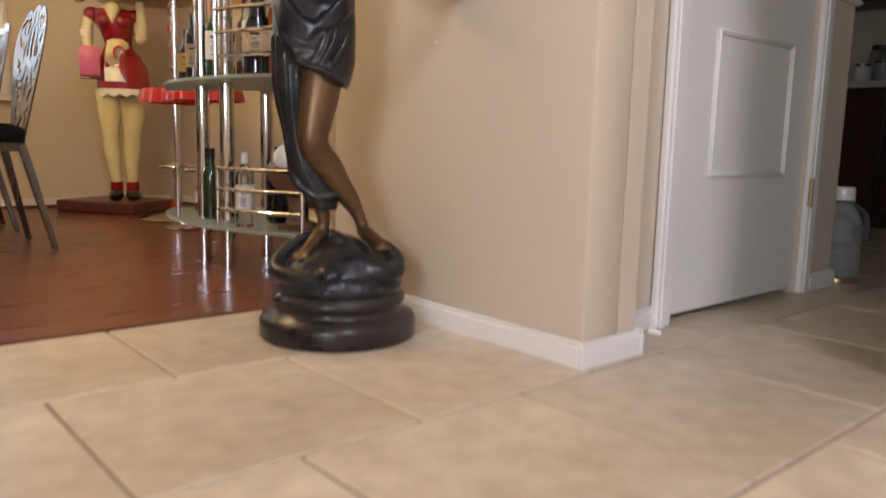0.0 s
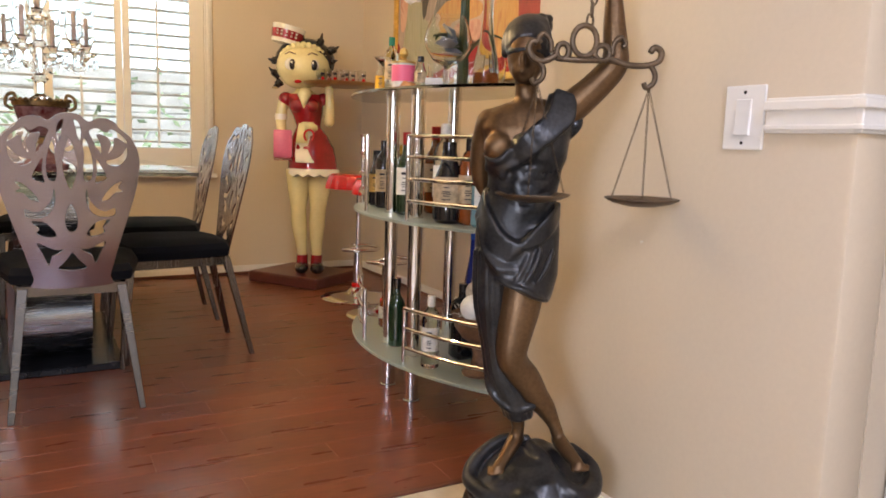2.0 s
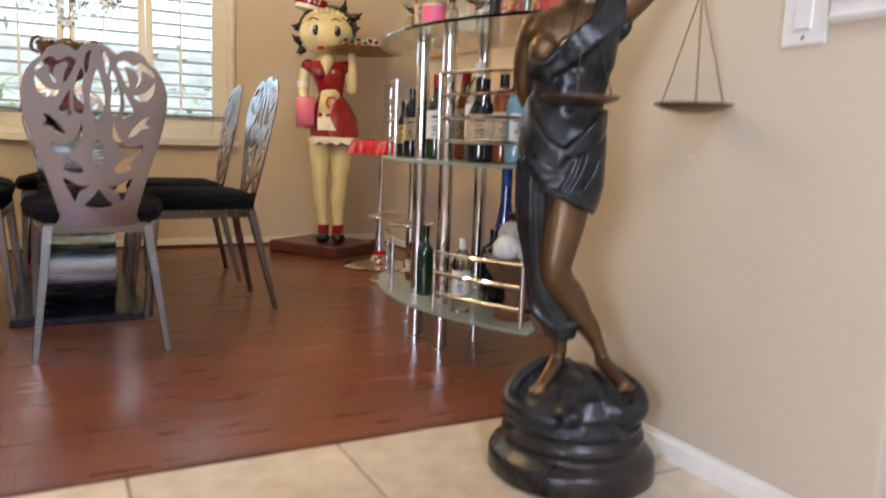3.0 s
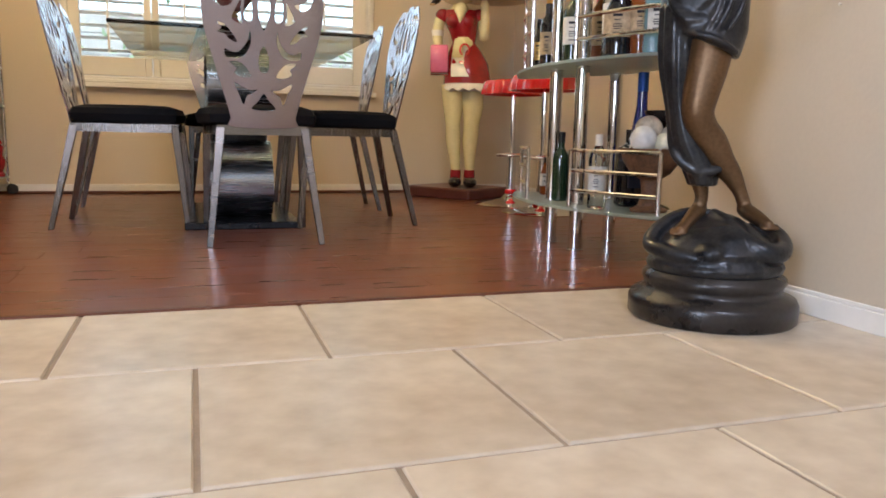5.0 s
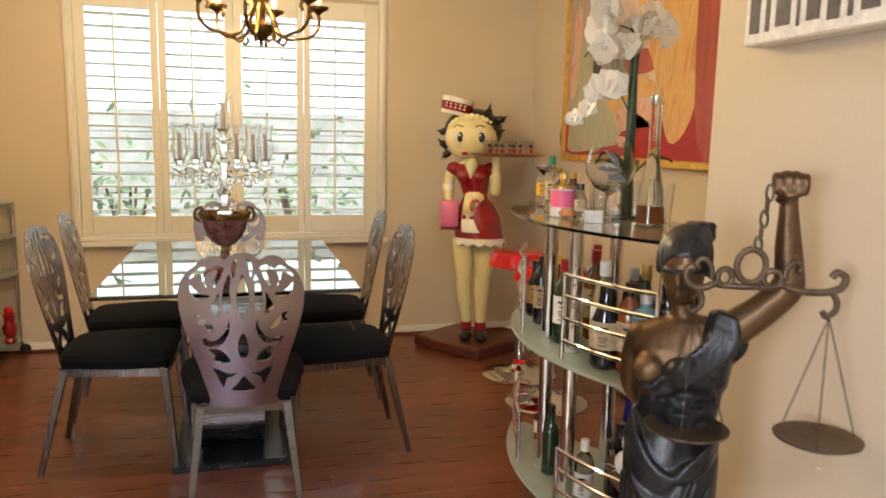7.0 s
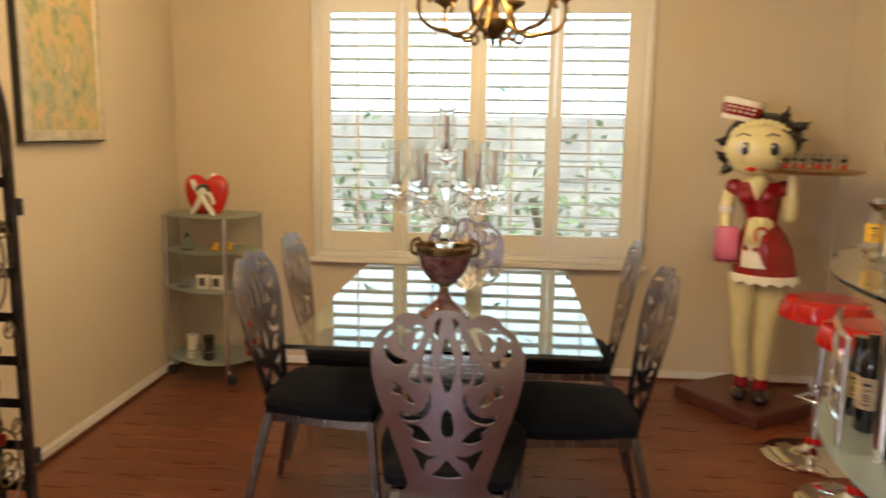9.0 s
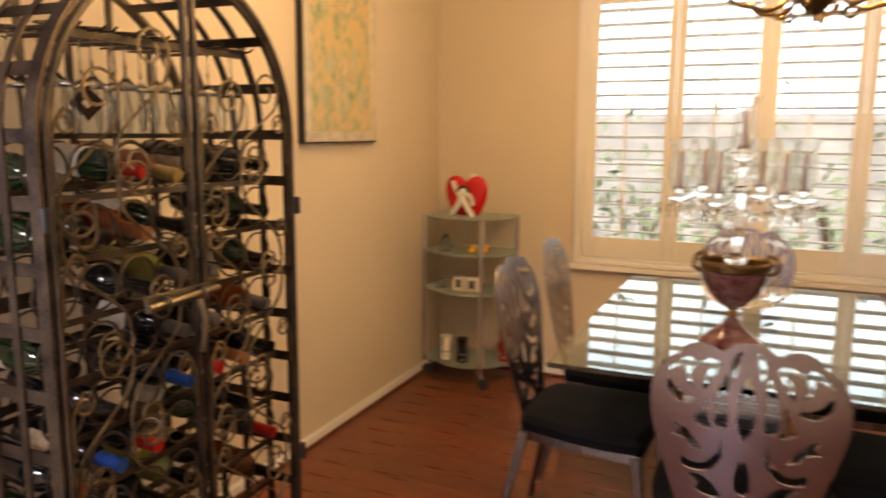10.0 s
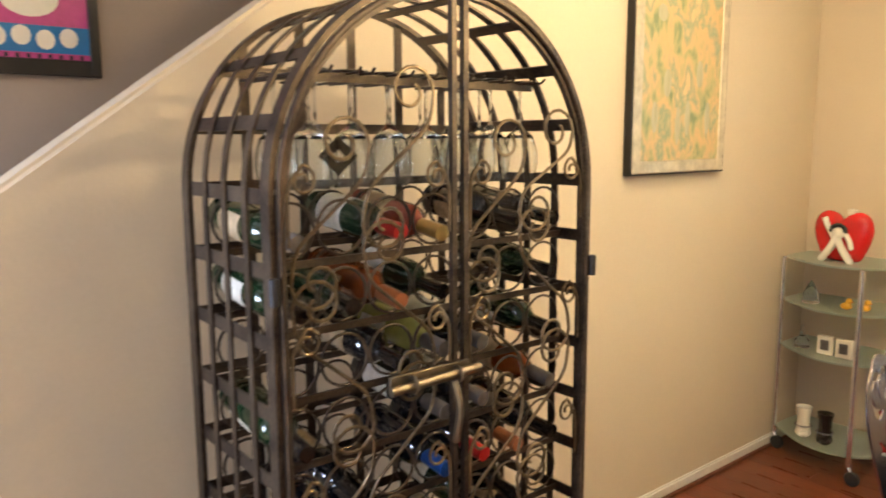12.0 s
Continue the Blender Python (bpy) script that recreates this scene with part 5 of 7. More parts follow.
LS, G2 = 0.1605, "things on the bar's bottom shelf"
p = bar_pt(0.62, -7)
bottle("long", p.x, p.y, LS, "bluebottle", "bluefoil", "", "tall cobalt blue glass bottle on the low shelf", scale=1.28)
p = bar_pt(0.90, -15)
bottle("tall", p.x, p.y, LS, "clearbottle", "whitegloss", "y", "clear rum bottle with a white cap and red-marked label", scale=0.80)
p = bar_pt(0.86, 3)
bottle("wine", p.x, p.y, LS, "green", "blackgloss", "", "dark green glass bottle on the low shelf", scale=0.8)
p = bar_pt(0.84, 22)
bottle("small", p.x, p.y, LS, "amber", "blackgloss", "y", "small amber bottle on the low shelf", scale=1.1)
p = bar_pt(0.74, -14)
bottle("square", p.x, p.y, LS, "blackglass", "blackgloss", "y", "squat dark bottle on the low shelf", "ink", 1.0)
# funnel-shaped black goblet
p = bar_pt(0.74, -23)
g = thing("goblet", (p.x, p.y, LS), "tall dark metal goblet with a wide bowl", "goblet")
part("base", lathe([(0.0, 0.0), (0.045, 0.0), (0.04, 0.008), (0.010, 0.02), (0.008, 0.26), (0.0, 0.262)], 24), M["blackgloss"], g)
part("bowl", lathe([(0.008, 0.258), (0.030, 0.275), (0.052, 0.305), (0.054, 0.315), (0.049, 0.308), (0.0, 0.280)], 28), M["blackgloss"], g)
# bowl of balls
p = bar_pt(0.84, -25.5)
v = thing("pedestal_bowl", (p.x, p.y, LS), "dark woven pedestal bowl filled with raffia", "bowl")
part("foot", lathe([(0.0, 0.0), (0.055, 0.0), (0.058, 0.008), (0.034, 0.020), (0.024, 0.060), (0.030, 0.100), (0.0, 0.101)], 28), M["wicker"], v)
part("bowl", lathe([(0.028, 0.098), (0.060, 0.120), (0.085, 0.155), (0.095, 0.190), (0.097, 0.196), (0.090, 0.190), (0.0, 0.160)], 32), M["wicker"], v)
bm = bmesh.new()
for k in range(60):
    a, rr = rb.uniform(0, 6.28), rb.uniform(0.02, 0.10)
    q = Vector((rr * math.cos(a), rr * math.sin(a), 0.190 + rb.uniform(0, 0.02)))
    dq = Vector((rb.uniform(-1, 1), rb.uniform(-1, 1), rb.uniform(-0.3, 0.5))).normalized() * 0.02
    tube([q - dq, q + Vector((0, 0, 0.006)), q + dq], 0.0012, 4, bm)
tagged(part("raffia", bm, M["label"], v), kind="stuff")
for dx, dy, dz, r, mm in ((-0.055, -0.035, 0.225, 0.040, "paleball"), (0.005, 0.030, 0.255, 0.043, "ceramicball"), (0.058, -0.020, 0.225, 0.042, "ceramicball"), (0.0, -0.062, 0.215, 0.030, "paleball2")):
    bm = ball(bmesh.new(), (0, 0, 0), r, 20)
    b = tagged(mesh_ob("decorative_ball", bm, M[mm], True, m=pose(p.x + dx, p.y + dy, LS + dz)), "round mottled decorative ball lying in the pedestal bowl", "ball", "decorative balls in the bowl")

TS_ = 1.0505
GT = "bottles and glasses on the bar top"
bottle("small", 1.885, 3.37, TS_, "clearbottle", "silverfoil", "y", "small clear bottle with a yellow ribbon", "yellow", 1.15, group=GT)
bottle("tall", 1.785, 3.065, TS_, "clearbottle", "greencap", "y", "clear twisted glass bottle with a green cap", "tan_label", 0.66, group=GT)
bottle("small", 1.85, 3.16, TS_, "clearbottle", "goldfoil", "y", "small clear bottle with a gold top", "label", 1.15, group=GT)
bottle("small", 1.80, 2.865, TS_, "clearbottle", "blackgloss", "y", "small clear perfume bottle with a label", "tan_label", 0.85, group=GT)
bottle("small", 1.93, 3.20, TS_, "amber", "goldfoil", "y", "small amber bottle on the bar top", "label", 1.0, group=GT)
bottle("small", 2.05, 3.02, TS_, "rose", "silverfoil", "y", "small rose bottle on the bar top", "label", 1.1, group=GT)
# martini glass
def stemmed(name, x, y, z, prof, text, cat):
    gl = thing(name, (x, y, z), text, cat, GT)
    part("glass", lathe(prof, 28), M["thinglass"], gl)
    return gl


stemmed("martini_glass", 1.86, 3.28, TS_, [(0.0, 0.0), (0.032, 0.0), (0.030, 0.003), (0.004, 0.010), (0.0035, 0.105), (0.045, 0.150), (0.0445, 0.151), (0.0, 0.108)], "clear martini glass with a wide cone", "glass")
# candle jar with pink label
j = thing("candle_jar", (1.775, 2.945, TS_), "round glass jar with a pink and white label and gold lid", "jar", GT)
part("body", lathe([(0.0, 0.002), (0.036, 0.0), (0.040, 0.004), (0.040, 0.092), (0.038, 0.094), (0.0, 0.090)], 30), M["label"], j)
bm = bmesh.new()
lathe([(0.0405, 0.034), (0.0408, 0.034), (0.0408, 0.088), (0.0405, 0.088)], 30, bm)
part("label", bm, M["hotpink"], j, "bright pink paper band")
part("lid", lathe([(0.0, 0.094), (0.043, 0.094), (0.043, 0.100), (0.020, 0.104), (0.008, 0.112), (0.016, 0.126), (0.012, 0.142), (0.0, 0.150)], 26), M["goldfoil"], j, "gold lid with a figured knob")
# shell
bm = lathe([(0.0, 0.0), (0.016, 0.012), (0.018, 0.022), (0.013, 0.034), (0.015, 0.040), (0.008, 0.054), (0.0, 0.066)], 14)
tagged(mesh_ob("sea_shell", bm, M["shell"], True, m=pose(1.742, 2.905, TS_ + 0.017, 90, 0, 60)), "small spiral orange sea shell lying on the bar top", "shell")
# balloon glass full of papers
b = thing("balloon_glass", (1.885, 2.835, TS_), "large stemmed balloon glass filled with folded papers", "glass", GT)
part("glass", lathe([(0.0, 0.0), (0.042, 0.0), (0.040, 0.004), (0.008, 0.014), (0.006, 0.075), (0.012, 0.085), (0.050, 0.105), (0.076, 0.145), (0.080, 0.175), (0.070, 0.215), (0.054, 0.250), (0.0525, 0.250), (0.068, 0.215), (0.078, 0.175), (0.074, 0.146), (0.049, 0.108), (0.0, 0.090)], 40), M["thinglass"], b)
for k in range(7):
    bm = box(bmesh.new(), -0.032, 0.032, -0.024, 0.024, -0.0008, 0.0008)
    pp = part("paper", bm, M[("label", "bluepaper", "label", "graypaper", "label", "bluepaper", "label")[k]], b, "", False)
    pp.matrix_basis = pose(rb.uniform(-0.018, 0.018), rb.uniform(-0.018, 0.018), 0.125 + 0.013 * k, rb.uniform(-30, 30) + (50 if k > 4 else 0), rb.uniform(-25, 25), rb.uniform(0, 180))
# square vase with an orchid
o = thing("orchid", (1.985, 2.900, TS_), "white silk orchid with dark leaves in a square glass vase", "plant")
bm = bmesh.new()
for x0, x1, y0, y1 in ((-0.05, 0.05, -0.05, -0.046), (-0.05, 0.05, 0.046, 0.05), (-0.05, -0.046, -0.046, 0.046), (0.046, 0.05, -0.046, 0.046)):
    box(bm, x0, x1, y0, y1, 0.0, 0.120)
part("vase", bm, M["thinglass"], o, "clear square glass vase", False)
part("vase_base", bx(-0.046, 0.046, -0.046, 0.046, 0.0, 0.008), M["clearbottle"], o, "", False)
for k in range(3):
    a = 2 * math.pi * k / 3
    part("stalk", tube(smooth_pts([(0.012 * math.cos(a), 0.012 * math.sin(a), 0.008), (0.010 * math.cos(a), 0.010 * math.sin(a), 0.3), (0.012 * math.cos(a + 1), 0.012 * math.sin(a + 1), 0.62)]), 0.007, 8), M["stalk"], o)
for a, l, h in ((200, 0.16, 0.16), (320, 0.14, 0.18), (60, 0.15, 0.15), (120, 0.12, 0.20)):
    ca, sa = math.cos(radians(a)), math.sin(radians(a))
    bm = bmesh.new()
    n = 8
    rows = []
    for k in range(n + 1):
        t = k / n
        w = 0.034 * math.sin(math.pi * min(0.98, t * 0.85 + 0.12))
        c = Vector((ca * l * t, sa * l * t, 0.125 + h * 0.45 * math.sin(t * 2.2)))
        s = Vector((-sa, ca, 0)) * w
        rows.append([bm.verts.new(c - s), bm.verts.new(c - Vector((0, 0, 0.006))), bm.verts.new(c + s)])
    for r0, r1 in zip(rows, rows[1:]):
        for q in range(2):
            bm.faces.new((r0[q], r0[q + 1], r1[q + 1], r1[q]))
    part("leaf", bm, M["leaf"], o)


def flower(parent, at, face, s=1.0):
    bm = bmesh.new()
    for k in range(5):
        a = 2 * math.pi * k / 5 + 0.3
        w = (0.62 if k % 2 else 0.42) * s * 0.062
        l = 0.052 * s
        n = 5
        rows = []
        for i in range(n + 1):
            t = i / n
            ww = w * math.sin(math.pi * (0.12 + 0.86 * t)) * 0.9
            c = Vector((math.cos(a) * l * t, math.sin(a) * l * t, (0.016 if k % 2 else 0.007) * math.sin(t * 2.9) + 0.003 * math.sin(9 * t + k)))
            sd = Vector((-math.sin(a), math.cos(a), 0)) * ww
            rows.append([bm.verts.new(c - sd), bm.verts.new(c + Vector((0, 0, 0.003))), bm.verts.new(c + sd)])
        for r0, r1 in zip(rows, rows[1:]):
            for q in range(2):
                bm.faces.new((r0[q], r0[q + 1], r1[q + 1], r1[q]))
    ball(bm, (0, 0, 0.008), (0.008, 0.008, 0.010), 8)
    part("flower", bm, M["petal"], parent, "white orchid blossom", m=look(at, Vector(at) + Vector(face)) @ pose(0, 0, 0, 180, 0, rb.uniform(0, 90)))


# two sprays: one drooping towards the window side, one rising above
sp1 = smooth_pts([(0.0, 0.0, 0.33), (-0.07, 0.0, 0.43), (-0.11, 0.03, 0.42), (-0.145, 0.06, 0.37), (-0.165, 0.08, 0.31)])
part("branch", tube(sp1, 0.0025, 6), M["stalk"], o)
sp2 = smooth_pts([(0.0, 0.0, 0.60), (-0.06, 0.03, 0.62), (-0.12, 0.05, 0.56), (-0.15, 0.06, 0.52)])
part("branch", tube(sp2, 0.0025, 6), M["stalk"], o)
for k, q in enumerate(sp1[6::3]):
    flower(o, (q[0] + rb.uniform(-0.015, 0.015), q[1] - 0.01, q[2] + rb.uniform(-0.02, 0.02)), (-0.6, -0.8, rb.uniform(-0.3, 0.2)), 1.0 - 0.08 * k)
for k in range(15):
    flower(o, (-0.045 + rb.uniform(-0.12, 0.12), -0.02 + rb.uniform(-0.06, 0.06), 0.590 + rb.uniform(-0.06, 0.07)), (rb.uniform(-1, 0.6), -0.8, rb.uniform(-0.8, 0.6)), rb.uniform(0.85, 1.15))
# tall clear decanter and small white card
d = thing("decanter", (1.955, 2.70, TS_), "tall slim clear glass decanter with amber liquid and chrome stopper", "bottle", GT)
part("body", lathe([(0.0, 0.002), (0.040, 0.0), (0.044, 0.006), (0.040, 0.090), (0.022, 0.180), (0.017, 0.240), (0.017, 0.370), (0.0, 0.371)], 28), M["clearbottle"], d)
part("liquid", lathe([(0.0, 0.006), (0.039, 0.006), (0.0385, 0.060), (0.0, 0.060)], 24), M["amber"], d)
part("stopper", lathe([(0.019, 0.362), (0.020, 0.364), (0.020, 0.388), (0.0, 0.390)], 18), M["chrome"], d)
tagged(mesh_ob("place_card", bx(-0.028, 0.028, -0.012, 0.012, 0, 0.038, bevel=0.001), M["label"], m=pose(1.80, 2.765, TS_, 0, 0, -35)), "small cream folded card standing on the bar top", "card")
for x, y, h in ((1.90, 2.93, 0.10), (2.06, 2.80, 0.12), (1.99, 3.10, 0.09)):
    gl = thing("tumbler", (x, y, TS_), "clear drinking glass on the bar top", "glass", "clear tumblers on the bar top")
    part("glass", lathe([(0.0, 0.0), (0.026, 0.0), (0.034, h), (0.0325, h), (0.0245, 0.006), (0.0, 0.006)], 24), M["thinglass"], gl)


# stools shaped like bottle caps
def stool():
    s = thing("bar_stool", (0, 0, 0), "chrome bar stool with a red crown-cap seat", "stool", "red bar stools")
    bm = bmesh.new()
    n = 84
    rows = [(0.0, 0.700, 0), (0.10, 0.700, 0), (0.150, 0.697, 0), (0.164, 0.690, 0.2), (0.170, 0.675, 0.6), (0.176, 0.640, 1.0), (0.180, 0.618, 1.0), (0.172, 0.618, 1.0), (0.150, 0.640, 0), (0.0, 0.645, 0)]
    rings = []
    for r, z, f in rows:
        rings.append([bm.verts.new((0, 0, z))] if r == 0 else [bm.verts.new(((r + f * 0.0055 * math.cos(21 * 2 * math.pi * k / n)) * math.cos(2 * math.pi * k / n), (r + f * 0.0055 * math.cos(21 * 2 * math.pi * k / n)) * math.sin(2 * math.pi * k / n), z)) for k in range(n)])
    for a, b in zip(rings, rings[1:]):
        for k in range(n):
            q = [a[k % len(a)], a[(k + 1) % len(a)], b[(k + 1) % len(b)], b[k % len(b)]]
            q = [x for i, x in enumerate(q) if x not in q[:i]]
            bm.faces.new(q)
    part("seat", bm, M["red"], s, "glossy red fluted crown-cap seat")
    part("pole", lathe([(0.0, 0.055), (0.026, 0.055), (0.026, 0.300), (0.017, 0.302), (0.017, 0.640), (0.0, 0.641)], 24), M["chrome"], s)
    part("collar", lathe([(0.027, 0.062), (0.034, 0.066), (0.034, 0.086), (0.027, 0.090)], 24), M["red"], s)
    part("base", lathe([(0.0, 0.0), (0.200, 0.0), (0.205, 0.004), (0.190, 0.012), (0.120, 0.022), (0.060, 0.036), (0.034, 0.060), (0.0, 0.062)], 48), M["chrome"], s, "domed round chrome base")
    arc = [(0.12 * math.cos(t), 0.12 * math.sin(t), 0.285) for t in np.linspace(radians(150), radians(390), 22)]
    part("footrest", tube([(0.0, 0.02, 0.285)] + arc + [(0.0, 0.02, 0.285)], 0.009, 10), M["chrome"], s)
    return s


s1 = stool()
s1.matrix_basis = pose(2.235, 4.44, 0, 0, 0, 55)
copy_thing(s1, pose(2.21, 3.99, 0, 0, 0, 40))

# ---- waitress figure on its base ----
tagged(mesh_ob("display_base", bx(-0.215, 0.215, -0.26, 0.26, 0.0, 0.068, bevel=0.012, seg=2), M["brownplat"], m=pose(2.115, 5.035, 0, 0, 0, 33)), "low brown painted rectangular base under the waitress figure", "base")
MI = {"cream": 0, "darkred": 1, "whitegloss": 2, "blackgloss": 3, "pink": 4, "red": 5, "brass": 6, "brownplat": 7}
W = bmesh.new()


def add(kind, fn, *a, **k):
    n0 = len(W.faces)
    fn(W, *a, **k)
    W.faces.ensure_lookup_table()
    for f in W.faces[n0:]:
        f.material_index = MI[kind]


def L_(bm, secs, seg=20):
    loft(secs, seg, bm)


def tri_(bm, pts, r):
    P = smooth_pts([(*p, q) for p, q in zip(pts, r)], 5)
    tube([p[:3] for p in P], [p[3] for p in P], 16, bm)
    ball(bm, P[0][:3], P[0][3], 14)
    ball(bm, P[-1][:3], P[-1][3], 14)


add("blackgloss", ball, (-0.050, -0.050, 0.100), (0.042, 0.085, 0.034), 18)
add("blackgloss", ball, (0.045, -0.070, 0.100), (0.044, 0.090, 0.034), 18)
add("darkred", L_, [(-0.048, 0.0, 0.105, 0.036, 0.038), (-0.046, 0.0, 0.175, 0.034, 0.036)])
add("darkred", L_, [(0.040, -0.01, 0.105, 0.037, 0.040), (0.042, -0.01, 0.175, 0.035, 0.037)])
add("cream", L_, [(-0.046, 0.0, 0.17, 0.028, 0.032), (-0.056, 0.0, 0.26, 0.036, 0.040), (-0.066, 0.0, 0.36, 0.048, 0.052), (-0.064, -0.004, 0.46, 0.046, 0.052), (-0.048, 0.0, 0.56, 0.062, 0.066), (-0.030, 0.0, 0.70, 0.076, 0.080)])
add("cream", L_, [(0.042, -0.01, 0.17, 0.029, 0.033), (0.040, -0.01, 0.26, 0.037, 0.042), (0.042, -0.008, 0.36, 0.050, 0.054), (0.054, -0.006, 0.46, 0.049, 0.054), (0.076, 0.0, 0.56, 0.066, 0.068), (0.084, 0.0, 0.70, 0.080, 0.082)])
skirt = [(0.036, 0.0, 0.985, 0.076, 0.066), (0.036, 0.0, 0.955, 0.072, 0.064), (0.046, 0.0, 0.90, 0.108, 0.090), (0.056, 0.0, 0.83, 0.136, 0.112), (0.060, 0.0, 0.76, 0.146, 0.120), (0.062, 0.0, 0.695, 0.152, 0.126)]
add("darkred", L_, skirt, 36)
n0 = len(W.verts)
add("whitegloss", L_, [(0.062, 0.0, 0.712, 0.146, 0.120), (0.062, 0.0, 0.700, 0.158, 0.132), (0.062, 0.0, 0.668, 0.163, 0.137), (0.062, 0.0, 0.664, 0.140, 0.115)], 60)
W.verts.ensure_lookup_table()
for i, v in enumerate(list(W.verts)[n0:]):
    if v.co.z < 0.69:
        v.co.z += 0.009 * math.sin(math.atan2(v.co.y, v.co.x - 0.062) * 13)
bodice = [(0.036, 0.0, 0.96, 0.072, 0.064), (0.030, 0.0, 1.02, 0.086, 0.072), (0.020, -0.010, 1.075, 0.104, 0.084), (0.014, -0.008, 1.115, 0.110, 0.078), (0.012, 0.0, 1.150, 0.106, 0.062)]
add("darkred", L_, bodice, 30)
add("cream", L_, [(0.012, -0.008, 1.108, 0.080, 0.074), (0.010, -0.004, 1.145, 0.088, 0.060), (0.006, 0.0, 1.172, 0.050, 0.042), (0.002, 0.0, 1.21, 0.030, 0.030)], 24)
for sx in (-0.098, 0.122):
    add("darkred", ball, (sx, 0.0, 1.118), (0.046, 0.046, 0.044), 16)
add("cream", tri_, [(-0.112, 0.0, 1.10), (-0.128, 0.0, 1.02), (-0.122, -0.020, 0.93), (-0.112, -0.050, 0.86)], [0.034, 0.032, 0.029, 0.025])
add("cream", tri_, [(0.138, 0.0, 1.10), (0.160, -0.010, 1.02), (0.158, -0.050, 0.995), (0.160, -0.075, 1.06), (0.158, -0.080, 1.14), (0.155, -0.075, 1.178)], [0.034, 0.033, 0.032, 0.029, 0.024, 0.026])
add("whitegloss", L_, [(-0.127, -0.004, 0.995, 0.036, 0.036), (-0.129, -0.002, 1.030, 0.038, 0.038)])
add("pink", lambda bm: box(bm, -0.168, -0.060, -0.098, -0.066, 0.770, 0.935, 0.008))
add("red", lambda bm: box(bm, -0.166, -0.058, -0.094, -0.060, 0.755, 0.768, 0.003))
# apron
ap = []
for z, w in ((0.985, 0.052), (0.93, 0.062), (0.86, 0.070), (0.79, 0.074), (0.745, 0.072)):
    ap.append([(0.032 + w * t, -0.073 - (0.985 - z) * 0.235 + 0.030 * t * t, z) for t in (-1, -0.5, 0, 0.5, 1)])
n0 = len(W.faces)
vv = [[W.verts.new(p) for p in r] for r in ap]
for a, b in zip(vv, vv[1:]):
    for k in range(4):
        W.faces.new((a[k], a[k + 1], b[k + 1], b[k]))
e = bmesh.ops.extrude_face_region(W, geom=list(W.faces)[n0:])
bmesh.ops.translate(W, vec=(0, 0.010, 0), verts=[x for x in e["geom"] if isinstance(x, bmesh.types.BMVert)])
W.faces.ensure_lookup_table()
for f in W.faces[n0:]:
    f.material_index = MI["whitegloss"]
arc = [(0.040 + 0.028 * math.cos(t), -0.110 - (0.93 - (0.905 + 0.030 * math.sin(t))) * 0.2, 0.905 + 0.034 * math.sin(t)) for t in np.linspace(radians(-60), radians(240), 16)]
add("red", lambda bm: tube(arc, 0.006, 8, bm))
# neckline and bust
add("cream", tri_, [(0.012, -0.060, 1.150), (0.010, -0.086, 1.105), (0.008, -0.090, 1.070)], [0.042, 0.022, 0.004])
for sx in (-0.032, 0.054):
    add("darkred", ball, (sx, -0.058, 1.082), (0.048, 0.040, 0.044), 18)
# head, hair, cap
add("cream", ball, (0.002, -0.034, 1.308), (0.158, 0.128, 0.124), 30)
add("cream", ball, (-0.020, -0.045, 1.250), (0.105, 0.090, 0.070), 24)
add("blackgloss", ball, (0.014, 0.026, 1.350), (0.180, 0.130, 0.134), 30)
for k in range(15):
    a = radians(-8 + 196 * k / 14)
    add("cream", ball, (0.004 + 0.128 * math.cos(a), -0.092 + 0.050 * abs(math.cos(a)), 1.345 + 0.086 * math.sin(a)), (0.020, 0.024, 0.020), 12)
for dx, dz, ax, az in ((-0.168, 1.27, -0.030, 0.016), (-0.172, 1.34, -0.030, -0.004), (0.185, 1.42, 0.028, 0.008), (0.175, 1.35, 0.030, -0.006), (0.105, 1.465, 0.010, 0.036), (-0.150, 1.20, -0.020, -0.020)):
    add("blackgloss", lambda bm: tube(smooth_pts([(dx - ax, -0.01, dz - az), (dx, -0.02, dz), (dx + ax, -0.03, dz + az + 0.012)]), [0.026] * 4 + [0.022] * 4 + [0.010, 0.008, 0.006, 0.004, 0.002], 10, bm))
for ex, px in ((-0.066, -0.056), (0.060, 0.066)):
    add("whitegloss", ball, (ex, -0.137, 1.312), (0.036, 0.016, 0.036), 18)
    add("blackgloss", ball, (px, -0.147, 1.310), (0.021, 0.011, 0.030), 16)
    add("whitegloss", ball, (px - 0.006, -0.1565, 1.322), (0.006, 0.003, 0.008), 10)
    add("brownplat", lambda bm: tube([(ex - 0.034, -0.138, 1.366), (ex - 0.008, -0.150, 1.380), (ex + 0.026, -0.140, 1.370)], 0.0035, 6, bm))
add("red", ball, (-0.026, -0.138, 1.215), (0.022, 0.012, 0.011), 12)
add("brass", lambda bm: lathe([(0.0, 0.0), (0.018, 0.004), (0.018, 0.012), (0.0, 0.018)], 12, bm, at=(-0.162, -0.03, 1.172)))
n0 = len(W.verts)
add("whitegloss", lambda bm: lathe([(0.0, 1.440), (0.086, 1.440), (0.088, 1.455), (0.096, 1.520), (0.098, 1.540), (0.090, 1.545), (0.0, 1.552)], 36, bm, at=(-0.098, 0.0, 0)))
add("darkred", lambda bm: lathe([(0.0905, 1.462), (0.0915, 1.462), (0.0985, 1.512), (0.0965, 1.512)], 36, bm, at=(-0.098, 0.0, 0)))
